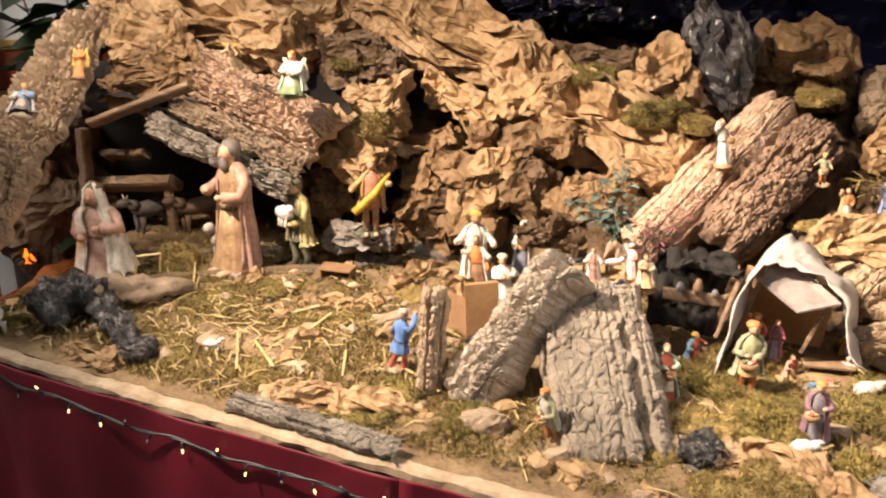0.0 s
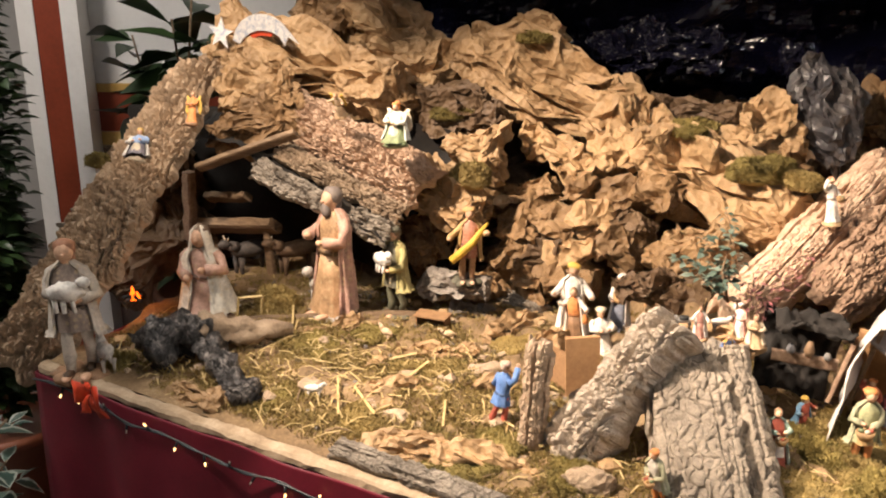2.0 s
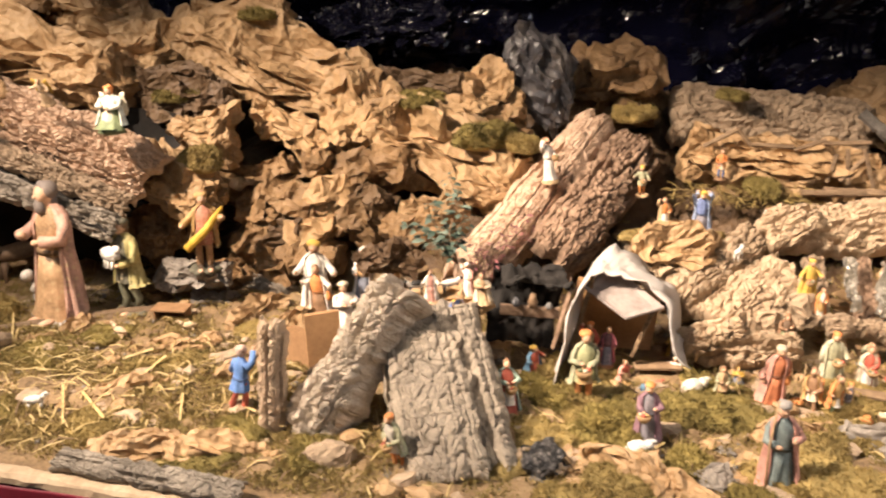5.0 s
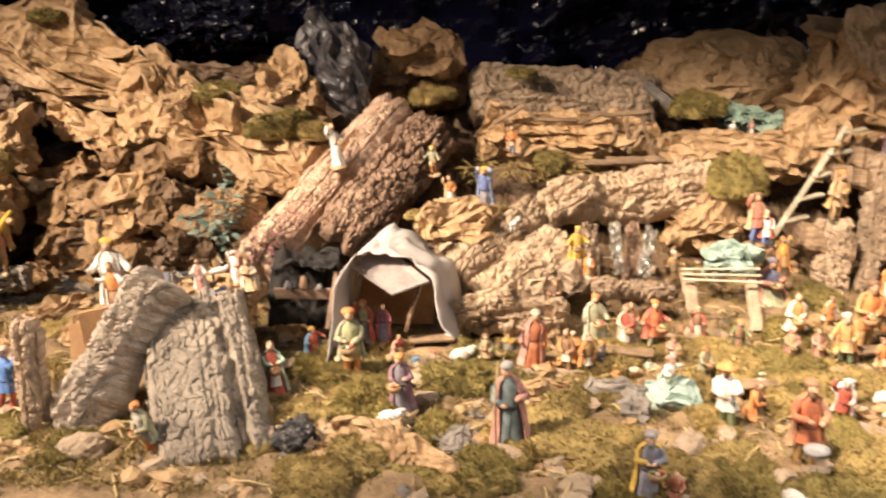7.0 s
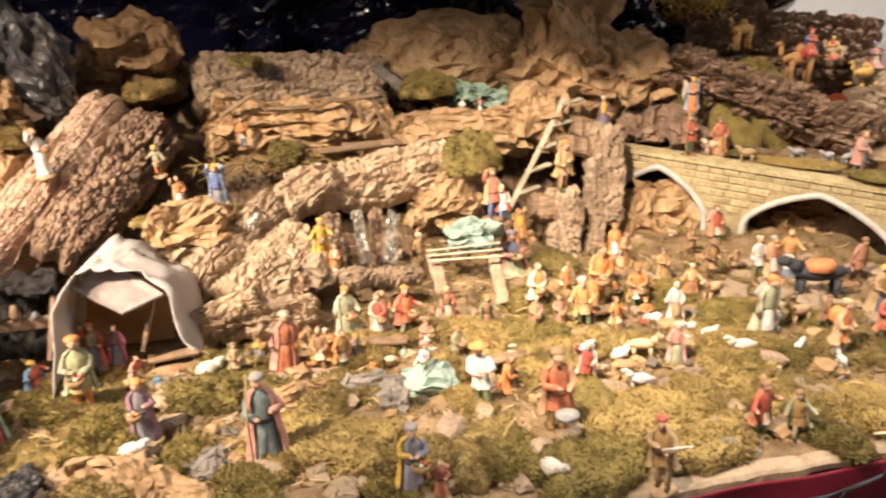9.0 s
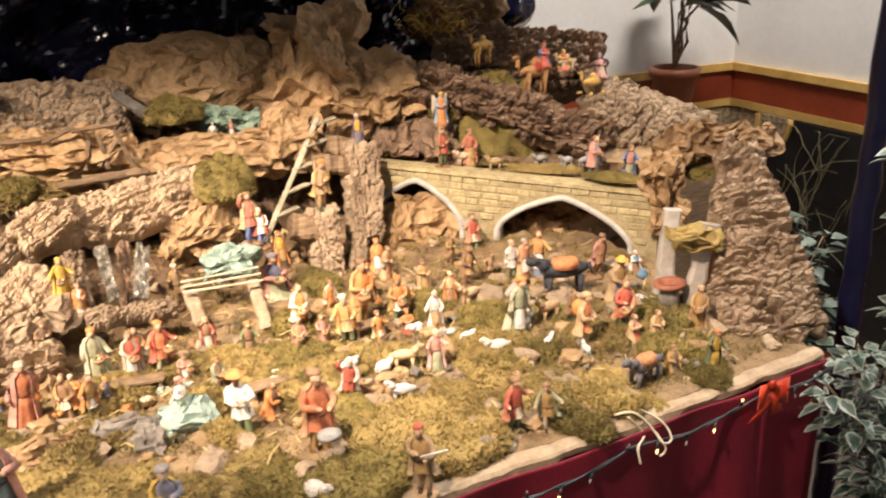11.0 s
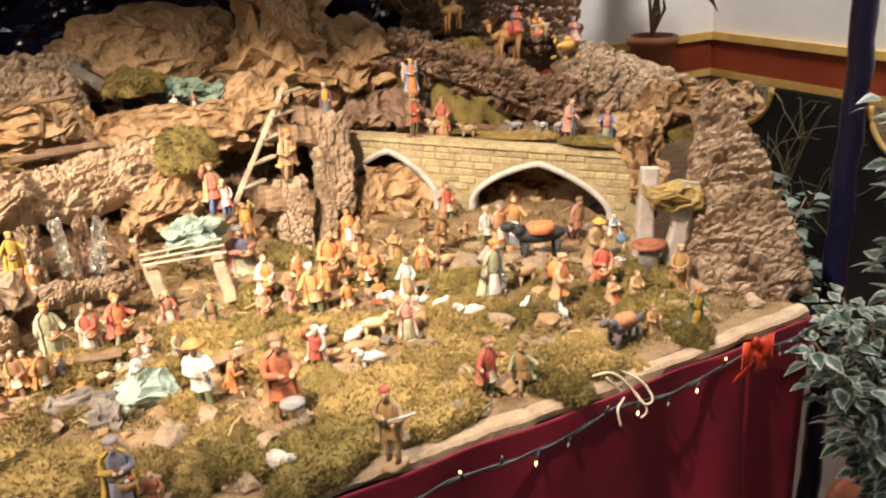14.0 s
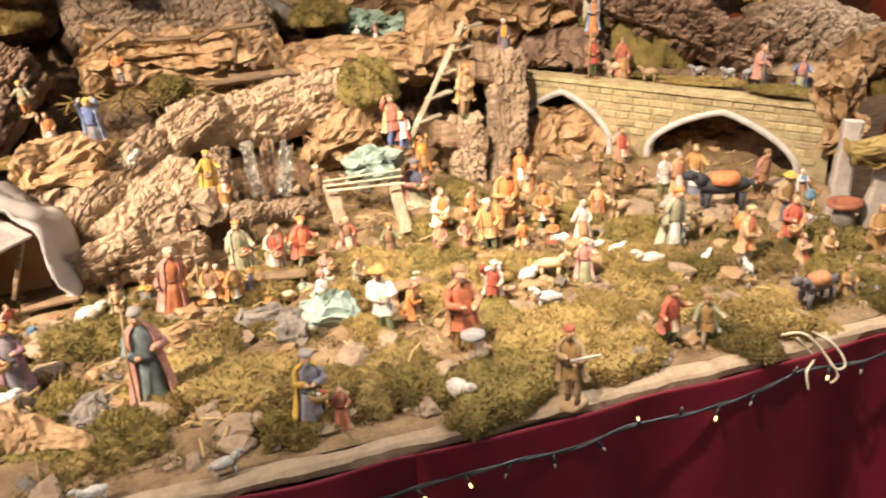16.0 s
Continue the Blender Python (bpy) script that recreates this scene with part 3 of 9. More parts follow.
for w in ("back", "right"):
    band("trim", w, 1.062, 1.092, 0.022, WALL_GOLD, "ochre painted moulding on the wall")
    band("trim", w, 0.945, 1.06, 0.008, WALL_RED, "dark red painted band on the wall")
    band("trim", w, 0.915, 0.943, 0.014, WALL_GOLD, "ochre painted line on the wall")
    band("trim", w, 0.0, 0.55, 0.008, WALL_RED, "dark red painted dado")
band("trim", "back", 0.552, 0.913, 0.006, TERRAZZO, "red and cream marbled panel on the wall")
band("trim", "right", 0.552, 0.913, 0.006, TERRAZZO, "red and cream marbled panel on the wall")


def door_opening():
    """The dark recess in the dado, with quarter-round marbled corners in an ochre frame."""
    ob = thing("door_1", (3.11, 2.18, 0.0), "black panelled recess with marbled quarter-round corners in ochre frames", "door", kind="structure")
    y0, y1, top, rad = 1.8, 2.565, 0.914, 0.165
    sh = Shape()
    sh.box((0.004, (y0 + y1) / 2 - 2.18, 0.48), (0.018, y1 - y0, 0.86), IRON)
    mesh_ob("door_panel", sh.v, sh.f, sh.m, sh.s, ob, False)
    for y, s in ((y1, -1), (y0, 1)):
        arc = [(y + s * rad * math.sin(math.pi / 2 * k / 12), top - rad * math.cos(math.pi / 2 * k / 12)) for k in range(13)]
        rim = arc + [(y, top)]
        n = len(rim)
        pts = [(x, p - 2.18, z) for x in (-0.012, 0.0) for p, z in rim]
        mesh_ob("corner_panel", pts, [tuple(range(n)), tuple(range(2 * n - 1, n - 1, -1))] + [(k, (k + 1) % n, n + (k + 1) % n, n + k) for k in range(n)], TERRAZZO, None, ob, False, "cream and red marbled corner panel")
        sh = Shape()
        sh.tube([(-0.01, p - 2.18, z) for p, z in arc], 0.012, WALL_GOLD, 8)
        mesh_ob("corner_frame", sh.v, sh.f, sh.m, sh.s, ob, True)
        sh = Shape()
        sh.box((-0.004, y - 2.18, 0.48), (0.026, 0.024, 0.862), WALL_GOLD)
        mesh_ob("frame", sh.v, sh.f, sh.m, sh.s, ob, False)
    r = random.Random(4)
    for k in range(15):
        y, z = r.uniform(-0.32, 0.32), r.uniform(0.3, 0.6)
        a = r.uniform(0.9, 2.2)
        for fork in range(r.choice((1, 2, 3))):
            p, b, u, v = [], a, y, z
            for i in range(9):
                p.append((-0.01 - 0.01 * r.random(), max(-0.36, min(0.36, u)), min(0.895, v)))
                b += r.uniform(-0.35, 0.35)
                u, v = u + 0.045 * math.cos(b), v + 0.045 * math.sin(b)
                if i == 3:
                    ny, nz = u, v
            sh = Shape()
            sh.tube(p, [0.002 - 0.00014 * i for i in range(9)], paint((0.17, 0.15, 0.085)), 5)
            mesh_ob("twig", sh.v, sh.f, sh.m, sh.s, ob, True)
            y, z, a = ny, nz, a + r.uniform(-0.9, 0.9)


door_opening()

# the painted pilaster and side wall of the aisle
PIL = Matrix.Translation((-2.60, 2.10, 0)) @ Matrix.Rotation(radians(27), 4, "Z")


def aisle(name, lo, hi, mat, label):
    ob = slab(name, lo, hi, mat, label)
    ob.matrix_world = PIL
    return ob


aisle("pilaster", (-0.105, 0.0, 0), (-0.045, 0.1, 3.5), WALL_WHITE, "white edge of a painted pilaster")
aisle("pilaster", (-0.045, 0.004, 0), (0.045, 0.1, 3.5), WALL_RED, "red painted stripe of a pilaster")
aisle("pilaster", (0.045, 0.0, 0), (0.105, 0.1, 3.5), WALL_WHITE, "white edge of a painted pilaster")
aisle("wall_aisle", (-0.105, 0.11, 0), (1.2, 0.22, 3.5), WALL_WHITE, "white painted wall behind the pilaster")
aisle("trim", (0.1, 0.095, 1.245), (1.1, 0.112, 1.275), WALL_GOLD, "ochre painted moulding on the wall")
aisle("trim", (0.1, 0.102, 1.1), (1.1, 0.112, 1.243), WALL_RED, "dark red painted band on the wall")
aisle("trim", (0.1, 0.098, 1.05), (1.1, 0.112, 1.098), WALL_GOLD, "ochre painted line on the wall")
aisle("trim", (0.1, 0.102, 0.4), (1.1, 0.112, 1.048), TERRAZZO, "marbled panel on the wall")


# ---- the table, its cloth and the ground on it ----
XL, XR, YB = -1.56, 1.77, 2.66


def table_and_ground():
    n = 260
    xs = np.linspace(XL, XR, n)
    # board with a paper-covered lip
    lip = crumple(np.stack([xs, xs * 0 + 1, xs * 0], 1), 0.05, 91)
    pts, faces = [], []
    prof = [(0.03, 0.838), (0.0, 0.84), (-0.008, 0.845), (-0.008, 0.856), (-0.003, 0.861), (0.008, 0.863), (0.018, 0.862), (0.026, 0.85)]
    for x in xs:
        i = len(pts) // len(prof)
        for k, (dy, z) in enumerate(prof):
            wob = 0.3 * lip[(i + 7 * k) % n] + 0.15 * lip[i]
            pts.append((x, edge_y(x) + dy + 0.4 * wob, z + (0.35 * wob if z > 0.84 else 0)))
    m = len(prof)
    for i in range(n - 1):
        for k in range(m - 1):
            faces.append((i * m + k, (i + 1) * m + k, (i + 1) * m + k + 1, i * m + k + 1))
    table = thing("display_table", (0.15, 1.8, 0.0), "long display table with a cream paper-covered edge", "table")
    ob = mesh_ob("paper_edge", np.array(pts) - np.array((0.15, 1.8, 0)), faces, BOARD, None, table, False, "crumpled cream paper edge of the table")
    sh = Shape()
    sh.box((0, 0.06, 0.825), (XR - XL - 0.02, 1.5, 0.03), WOOD)
    for x in (-1.6, 0.0, 1.6):
        for y in (-0.55, 0.65):
            sh2 = Shape()
            sh2.box((x, y, 0.405), (0.06, 0.06, 0.81), WOOD)
            mesh_ob("leg", sh2.v, sh2.f, sh2.m, sh2.s, table, False)
    mesh_ob("board", sh.v, sh.f, sh.m, sh.s, table, False)
    # skirt
    path = [(XL, 1.9)] + [(XL, y) for y in np.linspace(1.88, edge_y(XL) + 0.03, 10)] + [(x, edge_y(x)) for x in np.linspace(XL, XR, 150)] + [(XR, y) for y in np.linspace(edge_y(XR) + 0.03, 2.2, 14)]
    rows = [0.848, 0.842, 0.8, 0.7, 0.55, 0.35, 0.02]
    pts = []
    for z in rows:
        amp = 0.002 + 0.03 * (0.85 - z) ** 0.7
        for i, (x, y) in enumerate(path):
            s = i * 0.024
            w = amp * (math.sin(s * 17 + 0.5 * math.sin(s * 5)) + 0.6 * math.sin(s * 29 + 1)) - 0.016
            dx, dy = (1, 0) if i < 11 else ((0, 1) if i < 161 else (-1, 0))
            pts.append((x + dx * w, y + dy * w, z))
    m = len(path)
    skirt = thing("table_skirt", (0.0, 1.0, 0.0), "wine-red cloth skirt hung in panels round the display table", "tablecloth")
    # panels meet at sewn seams
    cuts = [0, 11, 61, 111, 152, m - 1]
    for c0, c1 in zip(cuts[:-1], cuts[1:]):
        v = [(pts[r * m + i][0], pts[r * m + i][1] - 1.0, pts[r * m + i][2]) for r in range(len(rows)) for i in range(c0, c1 + 1)]
        sk = mesh_ob("cloth_panel", v, grid_faces(len(rows), c1 - c0 + 1), VELVET, None, skirt)
        sk.modifiers.new("thick", "SOLIDIFY").thickness = 0.002
    # ground sheet of paper and earth
    nx, ny = 300, 140
    X, T = np.meshgrid(np.linspace(XL + 0.01, XR - 0.01, nx), np.linspace(0, 1, ny), indexing="ij")
    X, T = X.ravel(), T.ravel()
    Y = edge_y(X) + 0.017 + T * (YB - edge_y(X) - 0.017)
    Z = ground(X, Y)
    P = np.stack([X, Y, Z], 1)
    steep = np.clip((Z - 0.9) * 6, 0, 1)
    fade = np.clip(T * 20, 0, 1)
    Z = Z + fade * (0.35 + 1.6 * steep) * crumple(P, 0.06, 11) + fade * 0.022 * fbm(P * 11, 3, 4)
    faces = [(i * ny + j, (i + 1) * ny + j, (i + 1) * ny + j + 1, i * ny + j + 1) for i in range(nx - 1) for j in range(ny - 1)]
    # Higher faces take the darker tone, imitating the shaded gaps of the mountain.
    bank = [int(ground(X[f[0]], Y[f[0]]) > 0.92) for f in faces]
    mesh_ob("ground", np.stack([X, Y, Z], 1), faces, [SAND, KRAFT_BROWN_SHADED], bank, label="earth-coloured crumpled paper ground laid over the table, its bank darkened as shade", category="ground", kind="structure")


table_and_ground()


def plastic_backdrop():
    """Black sheeting hung in folds behind the mountains, up to a drooping canopy edge."""
    nx, nz = 240, 90
    X, S = np.meshgrid(np.linspace(-1.72, 2.0, nx), np.linspace(0, 1, nz), indexing="ij")
    X, S = X.ravel(), S.ravel()
    Z = 0.95 + S * 1.15
    Y = 2.6 - 0.1 * S ** 2
    P = np.stack([X, Z * 0 + 1.3, Z], 1)
    Y = Y + 0.9 * crumple(P, 0.24, 21) + 0.75 * crumple(P, 0.075, 23) * np.clip(vnoise(P * 2.2, 4) - 0.05, 0, 1) + 0.03 * np.sin(Z * 9 + 2 * np.sin(X * 2.3))
    faces = [(i * nz + j, (i + 1) * nz + j, (i + 1) * nz + j + 1, i * nz + j + 1) for i in range(nx - 1) for j in range(nz - 1)]
    ob = mesh_ob("plastic_backdrop", np.stack([X, Y, Z], 1), faces, PLASTIC, label="glossy black plastic sheeting hung behind the mountains", category="plastic sheet", smooth=False)
    # Canopy, mostly out of view; its front edge is shaped to shade the tops.
    X, S = np.meshgrid(np.linspace(-1.7, 1.95, 70), np.linspace(0, 1, 40), indexing="ij")
    X, S = X.ravel(), S.ravel()
    P = np.stack([X, 2.55 - S * np.interp(X, [0.0, 0.7], [1.0, 1.3]), 1.98 + 0 * X], 1)
    Z = 1.93 + 0.12 * S + 0.7 * crumple(P, 0.1, 22)
    faces = [(i * 40 + j, i * 40 + j + 1, (i + 1) * 40 + j + 1, (i + 1) * 40 + j) for i in range(69) for j in range(39)]
    mesh_ob("plastic_shade_canopy", np.stack([X, P[:, 1], Z], 1), faces, PLASTIC, label="mostly unseen black plastic canopy over the display, shaped to shade the mountain tops", category="plastic sheet")


plastic_backdrop()


def post(x, y, z0, z1, r, label):
    sh = Shape()
    rng = random.Random(8)
    rings = []
    for k in range(40):
        z = z0 + (z1 - z0) * k / 39
        rr = r * (1 + 0.06 * rng.uniform(-1, 1)) * (1.25 if k < 2 else 1)
        rings.append((0.003 * rng.uniform(-1, 1), 0.003 * rng.uniform(-1, 1), z, rr, rr))
    sh.loft(rings, BLUE_FILM, 14, 0.05)
    return sh.make("canopy_post", (x, y, 0), 0, 1, label, "post")


post(*(2.136, 1.280, 0.865)[:2], 0.0, 2.1, 0.026, "canopy post wrapped in dark blue plastic film")

# ---- mountains of paper and bark around the stable ----
bark((-1.628, 1.049, 0.840), (-1.566, 1.66, 1.46), 0.17, 0.06, 1, BARK, 0.6, 1.0, (0.25, -0.8, 0.55), "tall leaning slab of cork bark beside the stable", nu=260, nv=100, cell=0.022, taper=0.8, chunk=0.75)
bark((-1.989, 1.550, 0.952), (-1.673, 1.720, 1.316), 0.12, 0.05, 2, BARK_GREY, 0.5, 1.0, label="grey cork bark piece behind the leaning slab")
bark((-1.357, 1.720, 1.346), (-0.949, 1.720, 1.180), 0.15, 0.06, 3, BARK_RED, 0.6, 1.0, label="reddish wrinkled bark over the stable roof", nu=180, nv=80, cell=0.018)
bark((-1.319, 1.640, 1.258), (-0.979, 1.660, 1.124), 0.055, 0.03, 4, BARK, 0.6, 0.8, label="narrow bark strip along the stable roof", cell=0.016)
bark((-1.351, 1.580, 1.221), (-0.995, 1.620, 1.085), 0.06, 0.03, 5, BARK_GREY, 0.6, 0.8, label="grey bark strip under the stable roof", cell=0.016)
paper_rock((-1.640, 1.850, 1.479), (-1.062, 1.880, 1.346), 0.17, 0.2, 6, KRAFT, 0.09, 1.0, sub=6, label="long fold of brown wrapping paper above the stable")
paper_rock((-1.507, 1.700, 1.389), (-1.304, 1.720, 1.385), 0.12, 0.1, 7, KRAFT, 0.045, 1.5, label="pale tightly crumpled wrapping paper over the stable")
paper_rock((-1.505, 1.660, 1.257), (-1.296, 1.680, 1.335), 0.08, 0.1, 8, KRAFT_DARK_SHADED, 0.05, 1.4, label="twisted brown paper under the roof of the stable")
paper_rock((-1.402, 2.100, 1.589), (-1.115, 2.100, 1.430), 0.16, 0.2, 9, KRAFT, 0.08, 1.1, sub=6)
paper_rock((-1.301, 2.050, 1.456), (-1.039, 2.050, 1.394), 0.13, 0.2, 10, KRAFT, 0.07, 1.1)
paper_rock((-1.494, 2.050, 1.565), (-1.318, 2.050, 1.501), 0.12, 0.2, 46, KRAFT_DARK_SHADED, 0.07, 1.1)
paper_rock((-1.099, 1.950, 1.327), (-0.849, 1.950, 1.310), 0.11, 0.16, 11, KRAFT_BROWN_SHADED, 0.06, 1.1)
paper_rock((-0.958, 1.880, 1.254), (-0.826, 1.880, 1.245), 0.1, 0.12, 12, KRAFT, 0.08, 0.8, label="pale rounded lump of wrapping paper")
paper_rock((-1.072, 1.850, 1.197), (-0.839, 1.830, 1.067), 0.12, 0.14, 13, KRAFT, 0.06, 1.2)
paper_rock((-1.101, 1.840, 1.029), (-0.936, 1.840, 0.990), 0.14, 0.12, 14, KRAFT_DARK_SHADED, 0.06, 1.2)
paper_rock((-1.021, 2.080, 1.493), (-0.518, 2.080, 1.274), 0.14, 0.14, 15, KRAFT, 0.1, 0.9, 0.5, 6, label="long wrinkled ridge of brown wrapping paper")
paper_rock((-0.908, 2.140, 1.526), (-0.757, 2.140, 1.495), 0.09, 0.12, 16, KRAFT, 0.04, 1.2)
paper_rock((-0.526, 2.020, 1.283), (-0.109, 1.980, 1.126), 0.17, 0.15, 17, KRAFT, 0.06, 1.1, 0.55, 6, label="wrinkled slope of brown wrapping paper")
paper_rock((-0.523, 1.980, 1.283), (-0.430, 1.980, 1.299), 0.08, 0.08, 18, KRAFT, 0.07, 0.9)
paper_rock((-0.806, 2.000, 1.284), (-0.601, 1.980, 1.191), 0.07, 0.1, 19, KRAFT, 0.05, 1.0)
paper_rock((-0.626, 2.000, 1.278), (-0.530, 2.000, 1.223), 0.09, 0.1, 20, KRAFT, 0.05, 1.0)
paper_rock((-0.518, 2.120, 1.332), (-0.259, 2.120, 1.332), 0.08, 0.12, 28, KRAFT_BROWN_SHADED, 0.045, 1.2)
paper_rock((-0.399, 2.060, 1.232), (-0.132, 2.020, 1.187), 0.12, 0.14, 29, KRAFT_DARK_SHADED, 0.05, 1.1)
paper_rock((-0.295, 2.100, 1.332), (-0.154, 2.100, 1.316), 0.12, 0.14, 30, KRAFT, 0.045, 1.5, sub=6)
paper_rock((-0.154, 2.120, 1.497), (-0.046, 2.100, 1.240), 0.15, 0.12, 31, GREY_PAPER, 0.25, 0.14, 0.95, 5, label="peaked fold of shiny grey paper")
paper_rock((-1.591, 2.200, 1.001), (-0.519, 2.200, 1.123), 0.5, 0.3, 32, KRAFT_BROWN_SHADED, 0.09, 1.0, sub=6, label="dark crumpled paper mountainside behind the stable")
paper_rock((-1.857, 2.200, 1.365), (-1.297, 2.200, 1.176), 0.4, 0.3, 33, KRAFT_BROWN_SHADED, 0.09, 1.0, sub=6, label="dark crumpled paper mountainside above the stable")

paper_rock((-1.93, 1.62, 0.87), (-1.70, 1.78, 1.02), 0.3, 0.16, 331, KRAFT_BROWN_SHADED, 0.08, 1.0, label="dark crumpled paper behind the campfire")
paper_rock((-2.02, 1.8, 0.9), (-1.82, 1.85, 1.2), 0.3, 0.16, 332, KRAFT_BROWN_SHADED, 0.08, 1.0, label="dark crumpled paper behind the campfire")

# the root that climbs from the middle, and its dark companion
bark((-0.213, 1.660, 1.007), (0.040, 2.120, 1.278), 0.11, 0.09, 34, BARK_RED, 0.9, 1.0, (0.1, -0.7, 0.7), "thick pinkish bark root climbing the slope", nu=220, nv=90, cell=0.02, grain=0.3, lumpy=0.32, chunk=0.06)
bark((-0.041, 1.720, 1.059), (0.146, 2.100, 1.224), 0.14, 0.08, 35, BARK_DARK, 0.7, 1.2, (0.3, -0.7, 0.6), "dark bark slab beside the root", nu=110, nv=50, cell=0.026, lumpy=0.5, chunk=0.2)
# Kraft lump given the darker tone because it lies in shade.
paper_rock((-0.033, 2.300, 1.334), (0.210, 2.300, 1.334), 0.18, 0.2, 36, KRAFT_DARK_SHADED, 0.09, 0.9, sub=6)
bark((0.225, 2.240, 1.292), (0.698, 2.240, 1.256), 0.15, 0.08, 37, BARK, 0.5, 0.5, (0, -0.75, 0.65), "flat grey rock-like bark slab on the ridge", nu=110, nv=50, cell=0.03)
paper_rock((0.252, 2.130, 1.196), (0.689, 2.130, 1.169), 0.11, 0.14, 38, KRAFT, 0.08, 1.0, sub=6, label="ledge of folded brown wrapping paper")
paper_rock((0.629, 2.360, 1.294), (1.103, 2.340, 1.284), 0.2, 0.2, 39, KRAFT, 0.14, 0.3, 0.8, 6, label="smooth dome of brown wrapping paper")
paper_rock((1.193, 2.200, 1.204), (1.231, 2.240, 1.467), 0.21, 0.2, 40, KRAFT, 0.12, 1.15, 0.8, 6, label="large deeply folded knob of brown wrapping paper")
paper_rock((1.054, 2.240, 1.235), (1.413, 2.240, 1.258), 0.2, 0.18, 401, KRAFT, 0.12, 0.95, 0.7, 6, label="broad folded shoulder of brown wrapping paper")
paper_rock((1.243, 2.200, 1.231), (1.458, 2.180, 1.221), 0.16, 0.2, 41, KRAFT, 0.1, 1.0, sub=6)
paper_rock((0.657, 2.100, 1.156), (1.050, 2.080, 1.129), 0.1, 0.12, 42, KRAFT, 0.12, 0.35, 0.7, 6, label="rolled length of brown wrapping paper")
paper_rock((0.969, 2.100, 1.151), (1.125, 2.100, 1.184), 0.11, 0.12, 47, KRAFT, 0.08, 1.0)
bark((0.425, 1.900, 1.092), (0.835, 2.000, 1.106), 0.12, 0.06, 43, BARK_SLOPE, 0.6, 0.8, (0, -0.6, 0.8), "wrinkled buff bark laid across the slope", nu=110, nv=50, cell=0.022)
paper_rock((0.121, 1.740, 1.059), (0.321, 1.820, 1.057), 0.07, 0.1, 44, KRAFT, 0.06, 0.9, label="smooth paper ledge on the slope")
bark((0.209, 1.680, 0.993), (0.384, 1.840, 1.059), 0.075, 0.05, 45, BARK_SLOPE, 0.7, 1.0, (0, -0.6, 0.8), "rough bark piece on the slope", cell=0.026, lumpy=0.6, chunk=0.35)
bark((0.273, 1.640, 0.954), (0.457, 1.800, 1.035), 0.09, 0.05, 48, BARK_SLOPE, 0.7, 1.0, (0.1, -0.6, 0.8), "rough bark piece on the slope", cell=0.026, lumpy=0.6, chunk=0.35)
bark((0.318, 1.850, 1.027), (0.478, 1.950, 1.080), 0.07, 0.05, 49, BARK_SLOPE, 0.7, 1.0, (0.1, -0.6, 0.8), "rough bark piece on the slope", cell=0.026, lumpy=0.6, chunk=0.35)
bark((0.240, 1.580, 0.933), (0.456, 1.600, 0.927), 0.06, 0.05, 50, BARK_SLOPE, 0.7, 1.0, (0.1, -0.6, 0.8), "low bark ledge in the village", cell=0.026, lumpy=0.6, chunk=0.35)
paper_rock((0.700, 1.930, 0.995), (0.887, 1.980, 1.016), 0.1, 0.12, 51, KRAFT, 0.08, 0.9, sub=6)
bark((1.064, 1.860, 0.859), (1.062, 1.900, 1.029), 0.075, 0.05, 52, BARK, 0.8, 0.8, label="short column of cork bark", cell=0.016)
bark((1.191, 1.940, 0.914), (1.212, 2.020, 1.147), 0.085, 0.06, 53, BARK, 0.8, 0.8, label="tall column of cork bark beside the arched wall", cell=0.016)
bark((1.124, 1.860, 0.869), (1.154, 1.900, 0.952), 0.04, 0.04, 54, BARK, 0.8, 0.8, label="small upright bark piece", cell=0.016)

# the right-hand mountain
bark((1.735, 1.115, 0.850), (1.838, 1.385, 1.185), 0.22, 0.07, 55, BARK_TAN, 0.5, 1.0, (-0.55, -0.75, 0.35), "big slab of cork bark standing at the table end", nu=210, nv=120, cell=0.03, grain=0.8, taper=0.45, chunk=0.5, lumpy=0.7, across=True)
bark((1.410, 2.120, 1.281), (1.858, 1.880, 1.092), 0.12, 0.1, 56, BARK_DARK, 0.6, 1.3, (-0.3, -0.8, 0.5), "dark rugged bark ledge under the camels", nu=120, nv=56, cell=0.034)
bark((1.513, 2.260, 1.348), (1.982, 2.080, 1.263), 0.19, 0.1, 57, BARK_DARK, 0.6, 1.2, (-0.3, -0.8, 0.5), "dark bark hillside behind the camels", nu=110, nv=50, cell=0.034)
bark((1.845, 1.960, 1.213), (2.2, 1.840, 1.052), 0.2, 0.08, 58, BARK, 0.6, 0.9, (-0.3, -0.8, 0.5), "grey bark hillside by the wall", nu=150, nv=80, cell=0.028, chunk=0.5, lumpy=0.7, across=True)
paper_rock((1.781, 1.580, 1.118), (1.827, 1.550, 0.959), 0.09, 0.05, 59, KRAFT, 0.04, 1.6, label="crumpled brown paper hung at the end of the wall")
paper_rock((1.279, 2.020, 0.954), (1.471, 1.980, 0.865), 0.15, 0.05, 60, KRAFT, 0.07, 1.0, label="folded brown paper inside an arch")
paper_rock((1.571, 1.900, 0.835), (1.804, 1.820, 0.825), 0.14, 0.05, 61, KRAFT_DARK_SHADED, 0.08, 0.9, label="folded brown paper inside an arch")
paper_rock((1.5, 2.32, 1.41), (1.74, 2.3, 1.43), 0.14, 0.16, 621, KRAFT_DARK_SHADED, 0.08, 1.0, sub=6, label="brown paper crag above the camels")
paper_rock((1.339, 2.200, 1.168), (1.506, 2.200, 1.177), 0.16, 0.14, 62, KRAFT, 0.08, 1.0)
